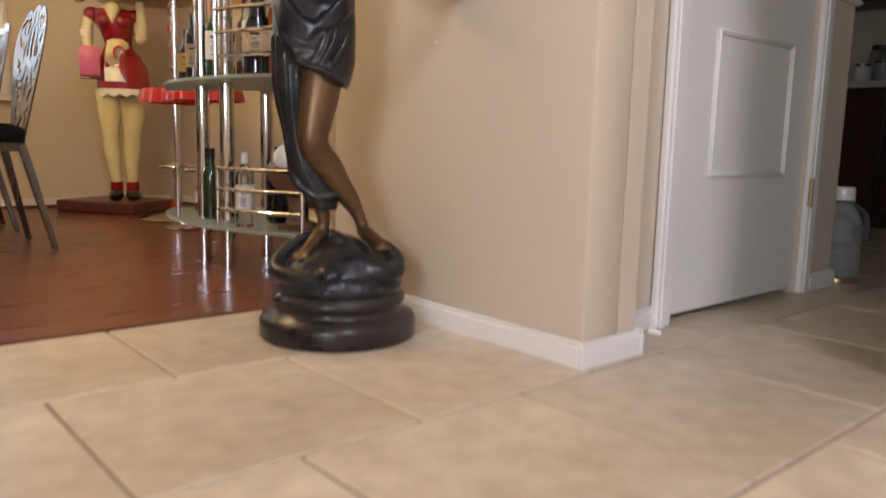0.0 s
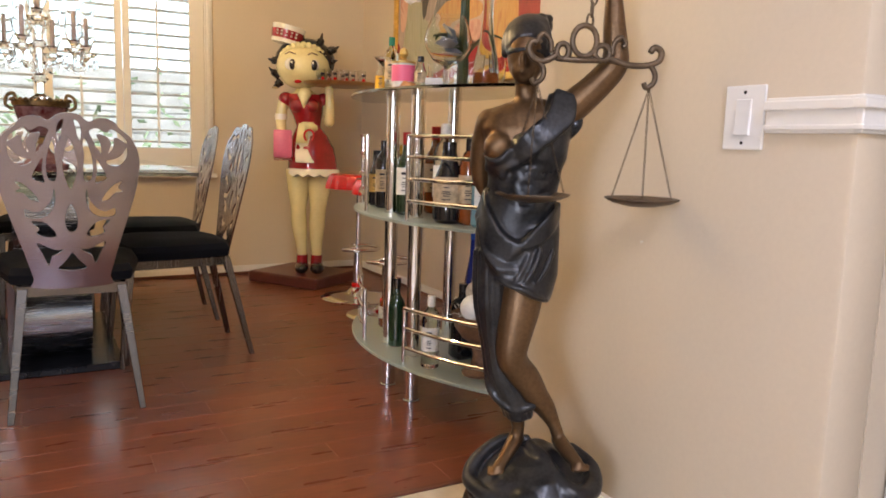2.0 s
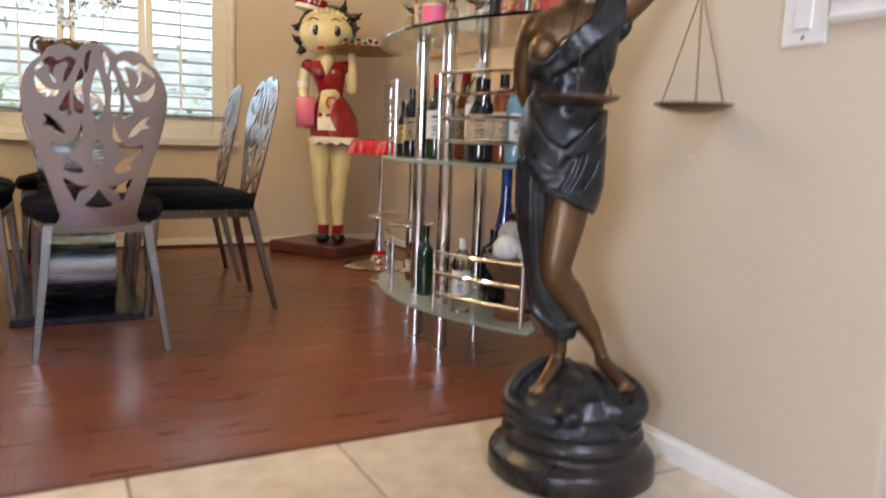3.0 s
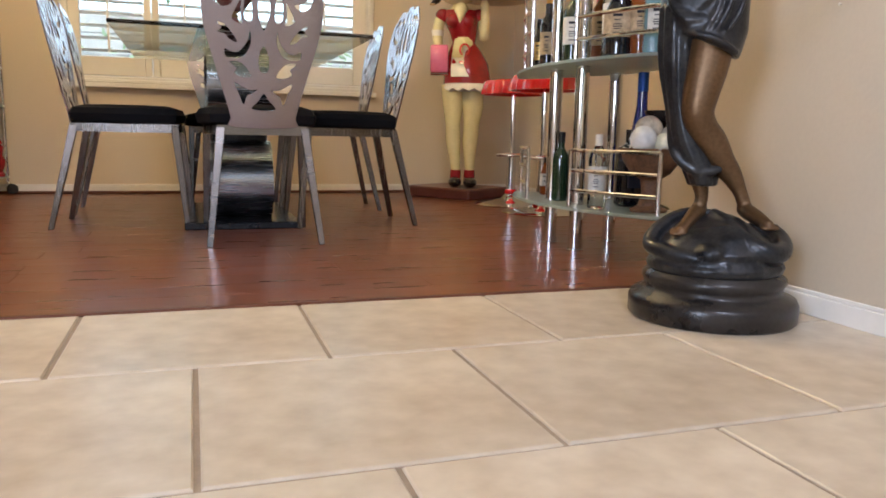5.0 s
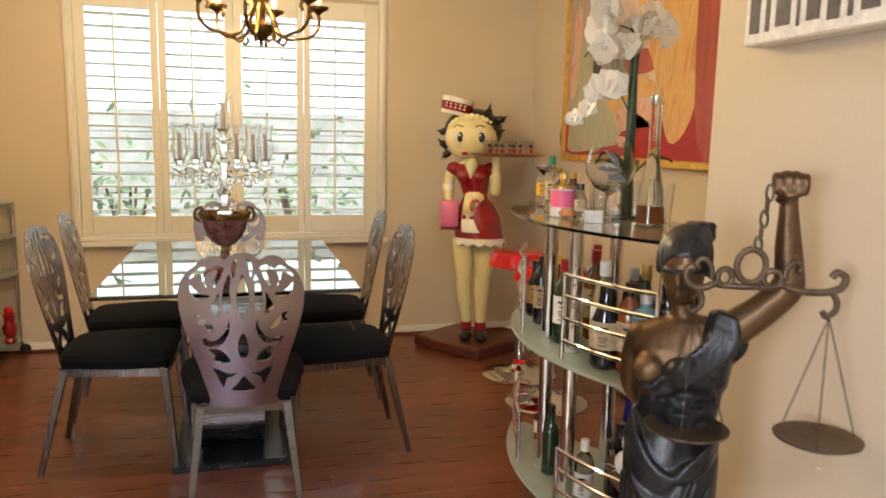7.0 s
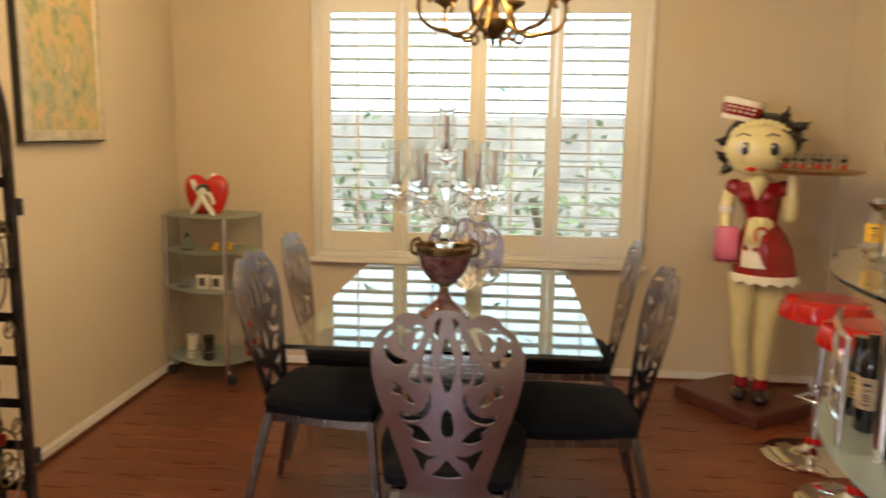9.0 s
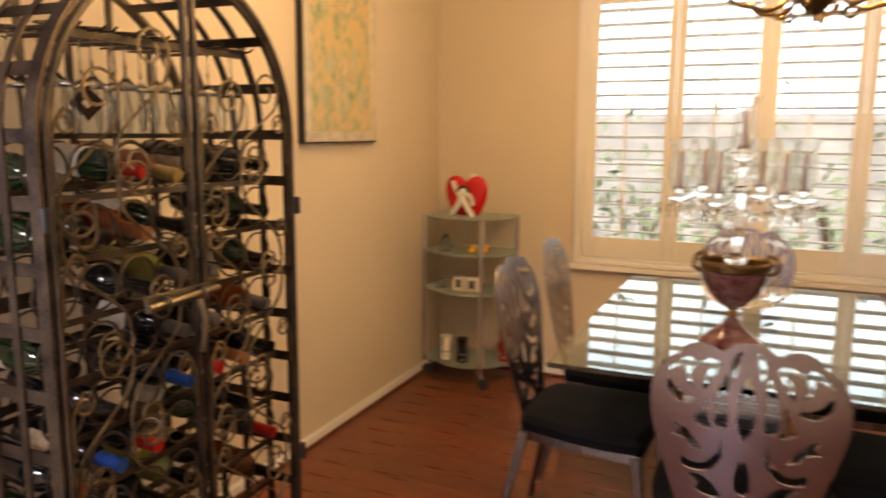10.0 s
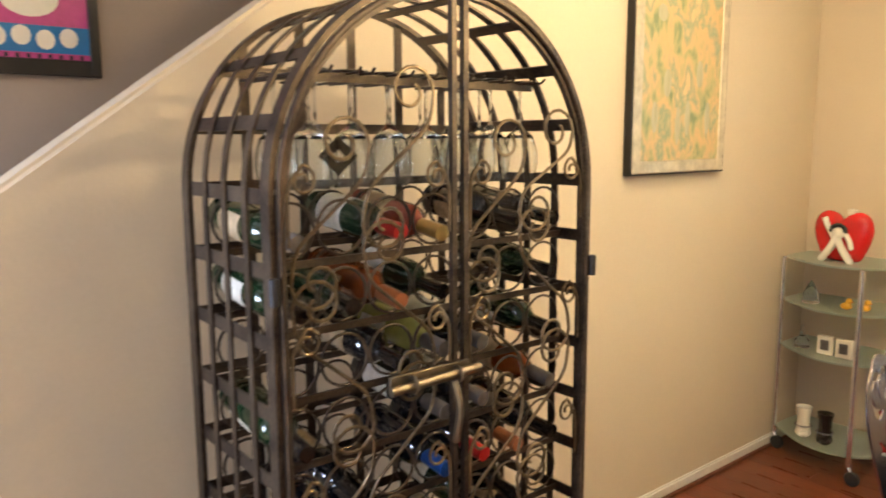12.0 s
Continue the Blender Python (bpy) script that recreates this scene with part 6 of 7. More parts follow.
for k in range(5):
    a = radians(-125 + 17 * k)
    for za, zb, mi in ((1.472, 1.488, "whitegloss"), (1.492, 1.506, "whitegloss")):
        r = 0.0955 + (za - 1.46) * 0.12
        add(mi, lambda bm: ball(bm, (-0.098 + r * math.cos(a), r * math.sin(a), (za + zb) / 2), (0.008, 0.008, 0.006), 6))
W.verts.ensure_lookup_table()
R_ = Matrix.Rotation(radians(12), 4, "Y")
for v in list(W.verts)[n0:]:
    v.co = R_ @ (v.co - Vector((-0.098, 0, 1.45))) + Vector((-0.098, 0, 1.45))
for v in W.verts:
    if v.co.z < 0.72:
        v.co.x += 0.048 * min(1.0, (0.72 - v.co.z) / 0.30)
me = bpy.data.meshes.new("waitress_statue")
bmesh.ops.recalc_face_normals(W, faces=W.faces)
for f in W.faces:
    f.smooth = True
W.to_mesh(me)
for k in MI:
    me.materials.append(M[k])
me.set_sharp_from_angle(angle=radians(50))
ws = new("waitress_statue", me)
ws.matrix_basis = pose(2.095, 5.005, -0.002, 0, 0, -19)
tagged(ws, "glossy painted waitress figure in red dress and white apron", "statue")
right_ = Vector((math.cos(radians(-19)), math.sin(radians(-19)), 0))
back_ = Vector((-right_.y, right_.x, 0))
tc_ = Vector((2.095, 5.005, 0)) + right_ * 0.225 - back_ * 0.085
tagged(mesh_ob("serving_tray", lathe([(0.0, 1.200), (0.205, 1.200), (0.222, 1.210), (0.226, 1.218), (0.220, 1.217), (0.205, 1.207), (0.0, 1.207)], 44), M["brass"], True, m=pose(tc_.x, tc_.y, 0)), "round tan serving tray resting on the figure's raised hand", "tray")
for dx, dy in ((-0.12, -0.05), (-0.05, -0.08), (0.02, -0.05), (-0.08, 0.02), (0.06, 0.0), (0.0, 0.05), (0.12, -0.03)):
    q = tc_ + right_ * dx + back_ * dy
    gl = thing("shot_glass", (q.x, q.y, 1.2075), "small clear shot glass with a red and black print", "glass", "shot glasses on the serving tray")
    part("glass", lathe([(0.0, 0.0), (0.021, 0.0), (0.026, 0.085), (0.025, 0.085), (0.0195, 0.008), (0.0, 0.008)], 20), M["thinglass"], gl)
    bm = bmesh.new()
    ball(bm, (0.004, -0.0235, 0.026), (0.010, 0.002, 0.012), 8)
    part("print", bm, M["red"], gl)
    bm = bmesh.new()
    ball(bm, (0.002, -0.0245, 0.055), (0.013, 0.002, 0.008), 8)
    part("print", bm, M["ink"], gl)

# ---- wine cage ----
RX0, RX1, RY0, RY1, RZS = -0.775, -0.430, 2.395, 3.149, 1.330
RYC, RR = (RY0 + RY1) / 2, (RY1 - RY0) / 2
IR = M["iron"]
rack = thing("wine_cage", (0, 0, 0), "tall arched wrought iron wine cage with scrolled doors, mostly full", "wine rack")
rw = random.Random(21)


def hoop(x, w, h, inset=0.0, y0=None):
    pts = [(x, RY0 + inset, 0.03)] + [(x, RY0 + inset, z) for z in (0.5, 1.0)]
    pts += [(x, RYC - (RR - inset) * math.cos(a), RZS + (RR - inset) * math.sin(a)) for a in np.linspace(0, math.pi, 33)]
    pts += [(x, RY1 - inset, z) for z in (1.0, 0.5, 0.03)]
    return strap(pts, (1, 0, 0), w, h)


for x in (RX1, -0.516, -0.602, -0.688, RX0):
    edge = x in (RX1, RX0)
    part("hoop", hoop(x, 0.030 if edge else 0.018, 0.010 if edge else 0.005, 0.0 if edge else 0.001), IR, rack, "arched flat iron bar", False)
part("front_lip", tube([(RX1 + 0.018, RY0 + 0.012, 0.03)] + [(RX1 + 0.018, RYC - (RR - 0.012) * math.cos(a), RZS + (RR - 0.012) * math.sin(a)) for a in np.linspace(0, math.pi, 33)] + [(RX1 + 0.018, RY1 - 0.012, 0.03)], 0.006, 8), IR, rack, "round iron bead along the arch")
LEV = [0.117 + 0.122 * k for k in range(11)]
for z in LEV:
    for y, nm in ((RY0 + 0.006, 1), (RY1 - 0.006, -1)):
        part("side_band", strap([(RX0, y, z), (RX1, y, z)], (0, 0, 1), 0.026, 0.004), IR, rack, "flat iron band", False)
for k in range(1, 9):
    a = math.pi * k / 9
    y, z = RYC - (RR - 0.006) * math.cos(a), RZS + (RR - 0.006) * math.sin(a)
    tang = Vector((0, math.sin(a), math.cos(a)))
    part("arch_band", strap([(RX0, y, z), (RX1, y, z)], tang, 0.026, 0.004), IR, rack, "flat iron band", False)
for k in range(1, 6):
    y = RY0 + (RY1 - RY0) * k / 6
    zt = RZS + math.sqrt(max(0, RR ** 2 - (y - RYC) ** 2))
    part("back_bar", strap([(RX0, y, 0.05), (RX0, y, zt)], (0, 1, 0), 0.020, 0.004), IR, rack, "flat iron upright", False)
for z in LEV + [1.45, 1.56]:
    w = RR if z < RZS else math.sqrt(RR ** 2 - (z - RZS) ** 2)
    part("back_band", strap([(RX0 + 0.004, RYC - w, z), (RX0 + 0.004, RYC + w, z)], (0, 0, 1), 0.022, 0.003), IR, rack, "flat iron band", False)
for x in (RX0, RX1):
    for y in (RY0 + 0.01, RY1 - 0.01):
        part("foot", lathe([(0.0, 0.0), (0.018, 0.0), (0.020, 0.012), (0.010, 0.035), (0.0, 0.036)], 14, at=(x, y, 0)), IR, rack)
part("bottom", bx(RX0, RX1, RY0 + 0.01, RY1 - 0.01, 0.045, 0.055), IR, rack, "iron floor of the cage", False)
# shelves: rings front and back
NC = 7
pitch = (RY1 - RY0 - 0.03) / NC
BX = (-0.490, -0.705)
for li, z in enumerate(LEV[:-1]):
    for x in BX:
        bm = bmesh.new()
        strap([(x, RY0 + 0.008, z), (x, RY1 - 0.008, z)], (0, 0, 1), 0.014, 0.004, bm)
        for c in range(NC):
            y = RY0 + 0.015 + pitch * (c + 0.5)
            r = pitch / 2 - 0.003
            tube([(x, y + r * math.cos(t), z + 0.010 + r + r * math.sin(t)) for t in np.linspace(0, 2 * math.pi, 21)[:-1]], 0.003, 6, bm, closed=True)
        part("ring_shelf", bm, IR, rack, "row of round wire bottle rings")
top_shelf = LEV[-1] + 0.0
part("glass_rail", strap([(-0.50, RYC - 0.28, 1.535), (-0.50, RYC + 0.28, 1.535)], (0, 0, 1), 0.016, 0.004), IR, rack, "", False)
for c in range(7):
    y = RYC - 0.255 + 0.085 * c
    for dy in (-0.014, 0.014):
        part("glass_hanger", tube([(-0.75, y + dy, 1.542), (-0.46, y + dy, 1.542), (-0.45, y + dy, 1.55)], 0.0028, 6), IR, rack, "iron wire that holds stemmed glasses")


# doors with scrollwork
def spiral(cy, cz, r, a0, turns, x, sense=1, n=16):
    return [(x, cy + r * (1 - 0.72 * k / n) * math.cos(a0 + sense * 2 * math.pi * turns * k / n), cz + r * (1 - 0.72 * k / n) * math.sin(a0 + sense * 2 * math.pi * turns * k / n)) for k in range(n + 1)]


def s_scroll(y0, z0, y1, z1, r, x, sense=1):
    """An S: a curl at each end, joined by a long bar."""
    a = spiral(y0, z0, r, math.radians(0 if sense < 0 else 180), 1.15, x, sense)
    b = spiral(y1, z1, r, math.radians(180 if sense < 0 else 0), 1.15, x, sense)
    dz = z1 - z0
    pa, pb = a[0], b[0]
    mid = smooth_pts([pa, (x, pa[1] + (pb[1] - pa[1]) * 0.10, z0 + dz * 0.26), (x, (pa[1] + pb[1]) / 2, (z0 + z1) / 2), (x, pb[1] - (pb[1] - pa[1]) * 0.10, z1 - dz * 0.26), pb], 5)
    return a[::-1] + mid[1:-1] + b


DX = RX1 + 0.010
for side, (ya, yb) in enumerate(((RY0 + 0.016, RYC - 0.006), (RYC + 0.022, RY1 - 0.016))):
    bm = bmesh.new()
    r2 = RR - 0.020

    def arch_z(y):
        return RZS + math.sqrt(max(0.0, r2 ** 2 - (y - RYC) ** 2))

    edge = [(DX, ya if side == 0 else yb, 0.06)]
    ys_ = np.linspace(ya if side == 0 else yb, yb if side == 0 else ya, 18)
    edge += [(DX, y, max(RZS, arch_z(y))) for y in ys_] + [(DX, ys_[-1], 0.06)]
    strap(edge, (1, 0, 0), 0.012, 0.012, bm, closed=True)
    dr = part("door", bm, IR, rack, "arched iron cage door with scrollwork", False)
    wy = yb - ya
    ym = (ya + yb) / 2
    zc, flip = 0.235, 1
    while zc < 1.55:
        for off, h in ((-0.085, 0.115), (0.055, 0.115)):
            yc, z1 = ym + off * (1 if side else 1), zc + (0.0 if off < 0 else 0.09)
            top = min(z1 + h, arch_z(yc + 0.05) - 0.085)
            if top - (z1 - h) > 0.12:
                part("scroll", tube(s_scroll(yc - 0.028 * flip, z1 - h, yc + 0.028 * flip, top, 0.050, DX, flip), 0.0036, 6), M["scrolliron"], dr)
        for ye, sg in ((ya + 0.040, -1), (yb - 0.040, 1)):
            if zc + 0.10 < arch_z(ye) - 0.06:
                part("scroll", tube(spiral(ye, zc + 0.055, 0.026, radians(90), 1.3, DX + 0.003, sg)[::-1] + smooth_pts([(DX + 0.003, ye, zc + 0.081), (DX + 0.003, ye + sg * 0.026, zc + 0.04), (DX + 0.003, ye + sg * 0.028, zc - 0.05)], 4)[1:], 0.0032, 6), M["scrolliron"], dr)
        zc += 0.268
        flip = -flip
for y, z in ((RY0 - 0.004, 1.19), (RY1 + 0.006, 1.15), (RY0 - 0.004, 0.45), (RY1 + 0.006, 0.45)):
    part("hinge", lathe([(0.0, -0.024), (0.009, -0.022), (0.009, 0.022), (0.0, 0.024)], 12, at=(RX1 + 0.022, y, z)), M["iron2"], rack, "worn iron barrel hinge")
bm = tube([(RX1 + 0.040, RYC - 0.175, 0.985), (RX1 + 0.040, RYC + 0.035, 0.992)], 0.009, 12)
box(bm, RX1 + 0.018, RX1 + 0.026, RYC - 0.165, RYC + 0.02, 0.972, 1.006, 0.001)
for y in (RYC - 0.125, RYC - 0.02):
    tube([(RX1 + 0.040 + 0.014 * math.cos(t), y, 0.989 + 0.014 * math.sin(t)) for t in np.linspace(0, 2 * math.pi, 15)[:-1]], 0.004, 6, bm, closed=True)
part("bolt", bm, M["boltmetal"], rack, "polished sliding bolt latch")
part("bolt_handle", tube(smooth_pts([(RX1 + 0.046, RYC - 0.035, 0.98), (RX1 + 0.058, RYC - 0.030, 0.93), (RX1 + 0.052, RYC - 0.032, 0.88), (RX1 + 0.046, RYC - 0.03, 0.86)]), 0.008, 8), M["boltmetal"], rack, "curved latch tongue")

# bottles in the cage: necks to the front, a little low
glasses = ["blackglass", "green", "blackglass", "green", "blackglass", "green", "blackglass", "olive", "blackglass", "blackglass", "rose", "green", "amber"]
caps = ["blackgloss", "blackgloss", "redfoil", "goldfoil", "blackgloss", "bluefoil", "blackgloss", "blackgloss", "darkgray", "teal", "blackgloss", "copperfoil", "blackgloss"]
WORDS = {"blackglass": "dark", "green": "dark green", "amber": "amber", "rose": "rose", "olive": "pale green", "blackgloss": "black", "copperfoil": "copper", "redfoil": "red", "goldfoil": "gold", "teal": "teal", "bluefoil": "blue", "silverfoil": "silver", "tan_label": "tan", "darkgray": "dark grey"}
PROF = BOTTLE["wine"]
proto = {}
for li, z in enumerate(LEV[:-1]):
    for c in range(NC):
        if rw.random() < (0.16 if li < 6 else 0.40):
            continue
        y = RY0 + 0.015 + pitch * (c + 0.5)
        g = rw.choice(glasses)
        cp = rw.choice(caps)
        if li == 6 and c == 1:
            g, cp = "green", "teal"
        if li == 5 and c == 3:
            g, cp = "blackglass", "bluefoil"
        if li == 8 and c == 2:
            g, cp = "amber", "copperfoil"
        m = Matrix.Translation((-0.762 + rw.uniform(0, 0.012), y, z + 0.072)) @ Matrix.Rotation(radians(96.0 + rw.uniform(-1.5, 1.5)), 4, "Y") @ Matrix.Rotation(rw.uniform(0, 6.28), 4, "Z")
        key = (g, cp)
        if key not in proto:
            b = thing("wine_bottle", (0, 0, 0), f"{WORDS[g]} glass wine bottle with {WORDS[cp]} capsule lying in cage", "wine bottle", "wine bottles lying in the wine cage")
            part("body", lathe(PROF, 18), M[g], b)
            part("capsule", lathe([(0.0153, 0.235), (0.0160, 0.238), (0.0162, 0.302), (0.0, 0.304)], 16), M[cp], b)
            n = 12
            for a0, a1 in ((0.2, 3.4),):
                bm = bmesh.new()
                lo = [bm.verts.new((0.0381 * math.cos(a), 0.0381 * math.sin(a), 0.055)) for a in np.linspace(a0, a1, n)]
                hi = [bm.verts.new((0.0381 * math.cos(a), 0.0381 * math.sin(a), 0.145)) for a in np.linspace(a0, a1, n)]
                for k in range(n - 1):
                    bm.faces.new((lo[k], lo[k + 1], hi[k + 1], hi[k]))
                part("label", bm, M["tan_label" if len(proto) % 3 else "label"], b)
            b.matrix_basis = m
            proto[key] = b
        else:
            copy_thing(proto[key], m)
# stemmed glasses hung upside down
wg = None
for row, x in enumerate((-0.51, -0.64)):
    for c in range(7):
        y = RYC - 0.255 + 0.085 * c
        if wg is None:
            wg = thing("wine_glass", (x, y, 1.546), "clear stemmed wine glass hanging upside down in the cage", "wine glass", "wine glasses hanging in the cage")
            part("glass", lathe([(0.0, 0.004), (0.034, 0.003), (0.034, 0.001), (0.006, -0.004), (0.0035, -0.020), (0.0035, -0.085), (0.010, -0.095), (0.030, -0.115), (0.039, -0.145), (0.040, -0.170), (0.034, -0.205), (0.0332, -0.205), (0.0385, -0.170), (0.0375, -0.146), (0.028, -0.118), (0.0, -0.102)], 24), M["thinglass"], wg)
        else:
            copy_thing(wg, pose(x, y, 1.546))
# an open lattice napkin tag hanging among the glasses
tagged(mesh_ob("checkered_tag", plate2d([(-0.035, 0), (0, -0.035), (0.035, 0), (0, 0.035)], [[(-0.012, 0), (0, -0.012), (0.012, 0), (0, 0.012)]], 0.003), M["blackgloss"], m=pose(-0.47, 2.55, 1.40, 0, 0, 75)), "small black lattice ornament hanging in the cage", "ornament")

# ---- corner shelf unit ----
cs = thing("corner_shelf", (0, 0, 0), "rolling chrome corner stand with four frosted glass shelves", "shelf")
SHP = smooth_pts([(-0.945, 5.375), (-0.955, 5.26), (-0.945, 5.15), (-0.86, 5.08), (-0.76, 5.025), (-0.66, 5.015), (-0.575, 5.045), (-0.51, 5.11), (-0.475, 5.20), (-0.475, 5.30), (-0.50, 5.375)], 4, False)
for z in (0.895, 0.700, 0.492, 0.100):
    bm = bmesh.new()
    f = bm.faces.new([bm.verts.new((x, y, z)) for x, y in SHP])
    e = bmesh.ops.extrude_face_region(bm, geom=[f])
    bmesh.ops.translate(bm, vec=(0, 0, 0.008), verts=[x for x in e["geom"] if isinstance(x, bmesh.types.BMVert)])
    part("shelf", bm, M["frosted"], cs, "frosted green glass shelf", False)
for x, y in ((-0.958, 5.148), (-0.570, 5.012), (-0.500, 5.380)):
    part("post", tube([(x, y, 0.075), (x, y, 0.90)], 0.011, 12), M["chrome"], cs, "chrome post")
    w = part("caster", tube([(x, y, 0.078), (x + 0.012, y - 0.004, 0.055), (x + 0.020, y - 0.006, 0.030)], 0.008, 8), M["chrome"], cs, "swivel caster")
    part("wheel", lathe([(0.010, -0.011), (0.026, -0.010), (0.030, -0.006), (0.030, 0.006), (0.026, 0.010), (0.010, 0.011)], 20, at=(x + 0.022, y - 0.006, 0.030), axis="y"), M["rubber"], w)
# heart decanter on top
hx, hy, hz = -0.720, 5.170, 0.903
bm = bmesh.new()
hp = [(0.0, 0.070), (0.030, 0.092), (0.068, 0.098), (0.100, 0.078), (0.113, 0.040), (0.108, -0.005), (0.090, -0.050), (0.070, -0.085), (0.035, -0.092)]
hs = smooth_pts(hp + [(0.0, -0.092)] + [(-x, z) for x, z in hp[:0:-1]], 4, True)
n = len(hs)
rings = []
for d, k in ((-0.034, 0.0), (-0.034, 0.62), (-0.026, 0.86), (-0.010, 0.98), (0.0, 1.0), (0.010, 0.98), (0.026, 0.86), (0.034, 0.62)):
    rings.append([bm.verts.new((x * k, d, z * k)) for x, z in hs])
for a, b in zip(rings, rings[1:]):
    for k in range(n):
        bm.faces.new((a[k], a[(k + 1) % n], b[(k + 1) % n], b[k]))
bm.faces.new(rings[-1])
bmesh.ops.remove_doubles(bm, verts=bm.verts, dist=0.0002)
ht = thing("heart_decanter", (hx, hy, hz), "red glazed heart-shaped decanter with a pale figure in relief", "decanter", rz=-8)
ht.scale = (1.12, 1.12, 1.12)
part("body", bm, M["red"], ht, "", m=pose(0, 0, 0.092))
fb = bmesh.new()
for pts, r in (([(-0.055, -0.036, 0.165), (-0.040, -0.040, 0.135), (-0.018, -0.044, 0.105), (0.0, -0.046, 0.075)], 0.011), ([(0.0, -0.046, 0.10), (-0.020, -0.046, 0.055), (-0.055, -0.042, 0.010)], 0.014), ([(0.0, -0.046, 0.10), (0.020, -0.046, 0.06), (0.055, -0.042, 0.006)], 0.014), ([(0.030, -0.042, 0.112), (0.048, -0.042, 0.085), (0.056, -0.042, 0.060)], 0.010)):
    tube(smooth_pts(pts), r, 10, fb)
    ball(fb, pts[-1], r, 10)
ball(fb, (0.006, -0.044, 0.112), (0.026, 0.016, 0.022), 14)
part("relief_figure", fb, M["whitegloss"], ht, "pale relief shapes")
hb = bmesh.new()
for k in range(8):
    a = math.pi * k / 7
    ball(hb, (0.008 + 0.028 * math.cos(a), -0.048, 0.120 + 0.022 * math.sin(a)), 0.0085, 8)
part("relief_hair", hb, M["blackgloss"], ht)
part("stopper", lathe([(0.0, 0.160), (0.014, 0.160), (0.012, 0.176), (0.018, 0.184), (0.018, 0.200), (0.0, 0.204)], 18, at=(0.030, 0, 0)), M["whitegloss"], ht, "white stopper")
# little things on the shelves
def mug_boot(name, x, y, material, text):
    b = thing(name, (x, y, 0.1085), text, "figurine", "boot-shaped mugs")
    bm = lathe([(0.0, 0.0), (0.030, 0.0), (0.034, 0.012), (0.030, 0.035), (0.026, 0.060), (0.028, 0.095), (0.034, 0.130), (0.030, 0.130), (0.0, 0.110)], 20)
    ball(bm, (0.018, -0.030, 0.014), (0.022, 0.030, 0.014), 12)
    part("body", bm, material, b)
    part("strap", tube([(0.033 * math.cos(t), 0.033 * math.sin(t), 0.045) for t in np.linspace(0, 6.28, 15)[:-1]], 0.0035, 6, closed=True), M["graygloss"], b)


mug_boot("boot_mug", -0.815, 5.130, M["whitegloss"], "white glazed boot-shaped mug on the lowest glass shelf")
mug_boot("boot_mug", -0.715, 5.115, M["blackgloss"], "black glazed boot-shaped mug on the lowest glass shelf")
f = thing("red_figurine", (-0.510, 5.22, 0.1085), "red carved figurine with a lidded top on the lowest shelf", "figurine")
part("body", lathe([(0.0, 0.0), (0.030, 0.0), (0.034, 0.015), (0.024, 0.030), (0.036, 0.060), (0.040, 0.090), (0.026, 0.120), (0.030, 0.150), (0.034, 0.165), (0.018, 0.180), (0.0, 0.182)], 18), M["darkred"], f)
part("cap", lathe([(0.0, 0.178), (0.026, 0.180), (0.026, 0.190), (0.020, 0.205), (0.0, 0.208)], 18), M["red"], f)
for x, y in ((-0.735, 5.110), (-0.655, 5.105)):
    c = thing("card_frame", (x, y, 0.5005), "small white framed playing card on the middle shelf", "frame", "framed playing cards")
    part("frame", bx(-0.033, 0.033, -0.010, 0.010, 0, 0.082, bevel=0.003), M["whitegloss"], c)
    part("card", bx(-0.018, 0.018, -0.0118, -0.0102, 0.020, 0.064), M["darkgray"], c, "", False)
g = thing("glass_bell", (-0.86, 5.16, 0.5005), "small clear glass ornament on the middle shelf", "ornament")
part("body", lathe([(0.0, 0.0), (0.034, 0.0), (0.032, 0.030), (0.012, 0.050), (0.008, 0.095), (0.0, 0.097)], 20), M["thinglass"], g)
g = thing("glass_bell", (-0.83, 5.15, 0.7085), "clear glass cone ornament on the upper shelf", "ornament")
part("body", lathe([(0.0, 0.0), (0.036, 0.0), (0.032, 0.040), (0.004, 0.095), (0.0, 0.097)], 20), M["thinglass"], g)
for x, y in ((-0.665, 5.115), (-0.600, 5.135)):
    dk = thing("toy_duck", (x, y, 0.7085), "small yellow rubber duck on the upper glass shelf", "toy", "yellow toy ducks")
    bm = ball(bmesh.new(), (0, 0, 0.016), (0.024, 0.018, 0.016), 16)
    ball(bm, (0.010, 0, 0.038), 0.013, 14)
    part("body", bm, M["yellow"], dk)
    part("beak", ball(bmesh.new(), (0.024, 0, 0.036), (0.006, 0.005, 0.003), 8), M["shell"], dk)

# ---- things on the walls ----
p = thing("framed_picture", (XW, 0, 0), "tall painting of pale figures in a garden, in a silver frame", "picture")
bm = bmesh.new()
y0, y1, z0, z1, w = 4.010, 4.585, 1.302, 2.20, 0.045
for a in ((0, 0.038, y0, y0 + w, z0, z1), (0, 0.038, y1 - w, y1, z0, z1), (0, 0.038, y0 + w, y1 - w, z0, z0 + w), (0, 0.038, y0 + w, y1 - w, z1 - w, z1)):
    box(bm, *a, 0.004)
part("frame", bm, M["silverframe"], p, "worn silver-leaf frame", False)
part("frame_back", bx(0.001, 0.033, y0 - 0.008, y1 + 0.008, z0 - 0.006, z1 + 0.006, bevel=0.002), M["blackframe"], p, "black frame side", False)
part("canvas", bx(0.028, 0.0345, y0 + w - 0.002, y1 - w + 0.002, z0 + w, z1 - w), M["canvas"], p, "mottled green and ochre painted canvas", False)
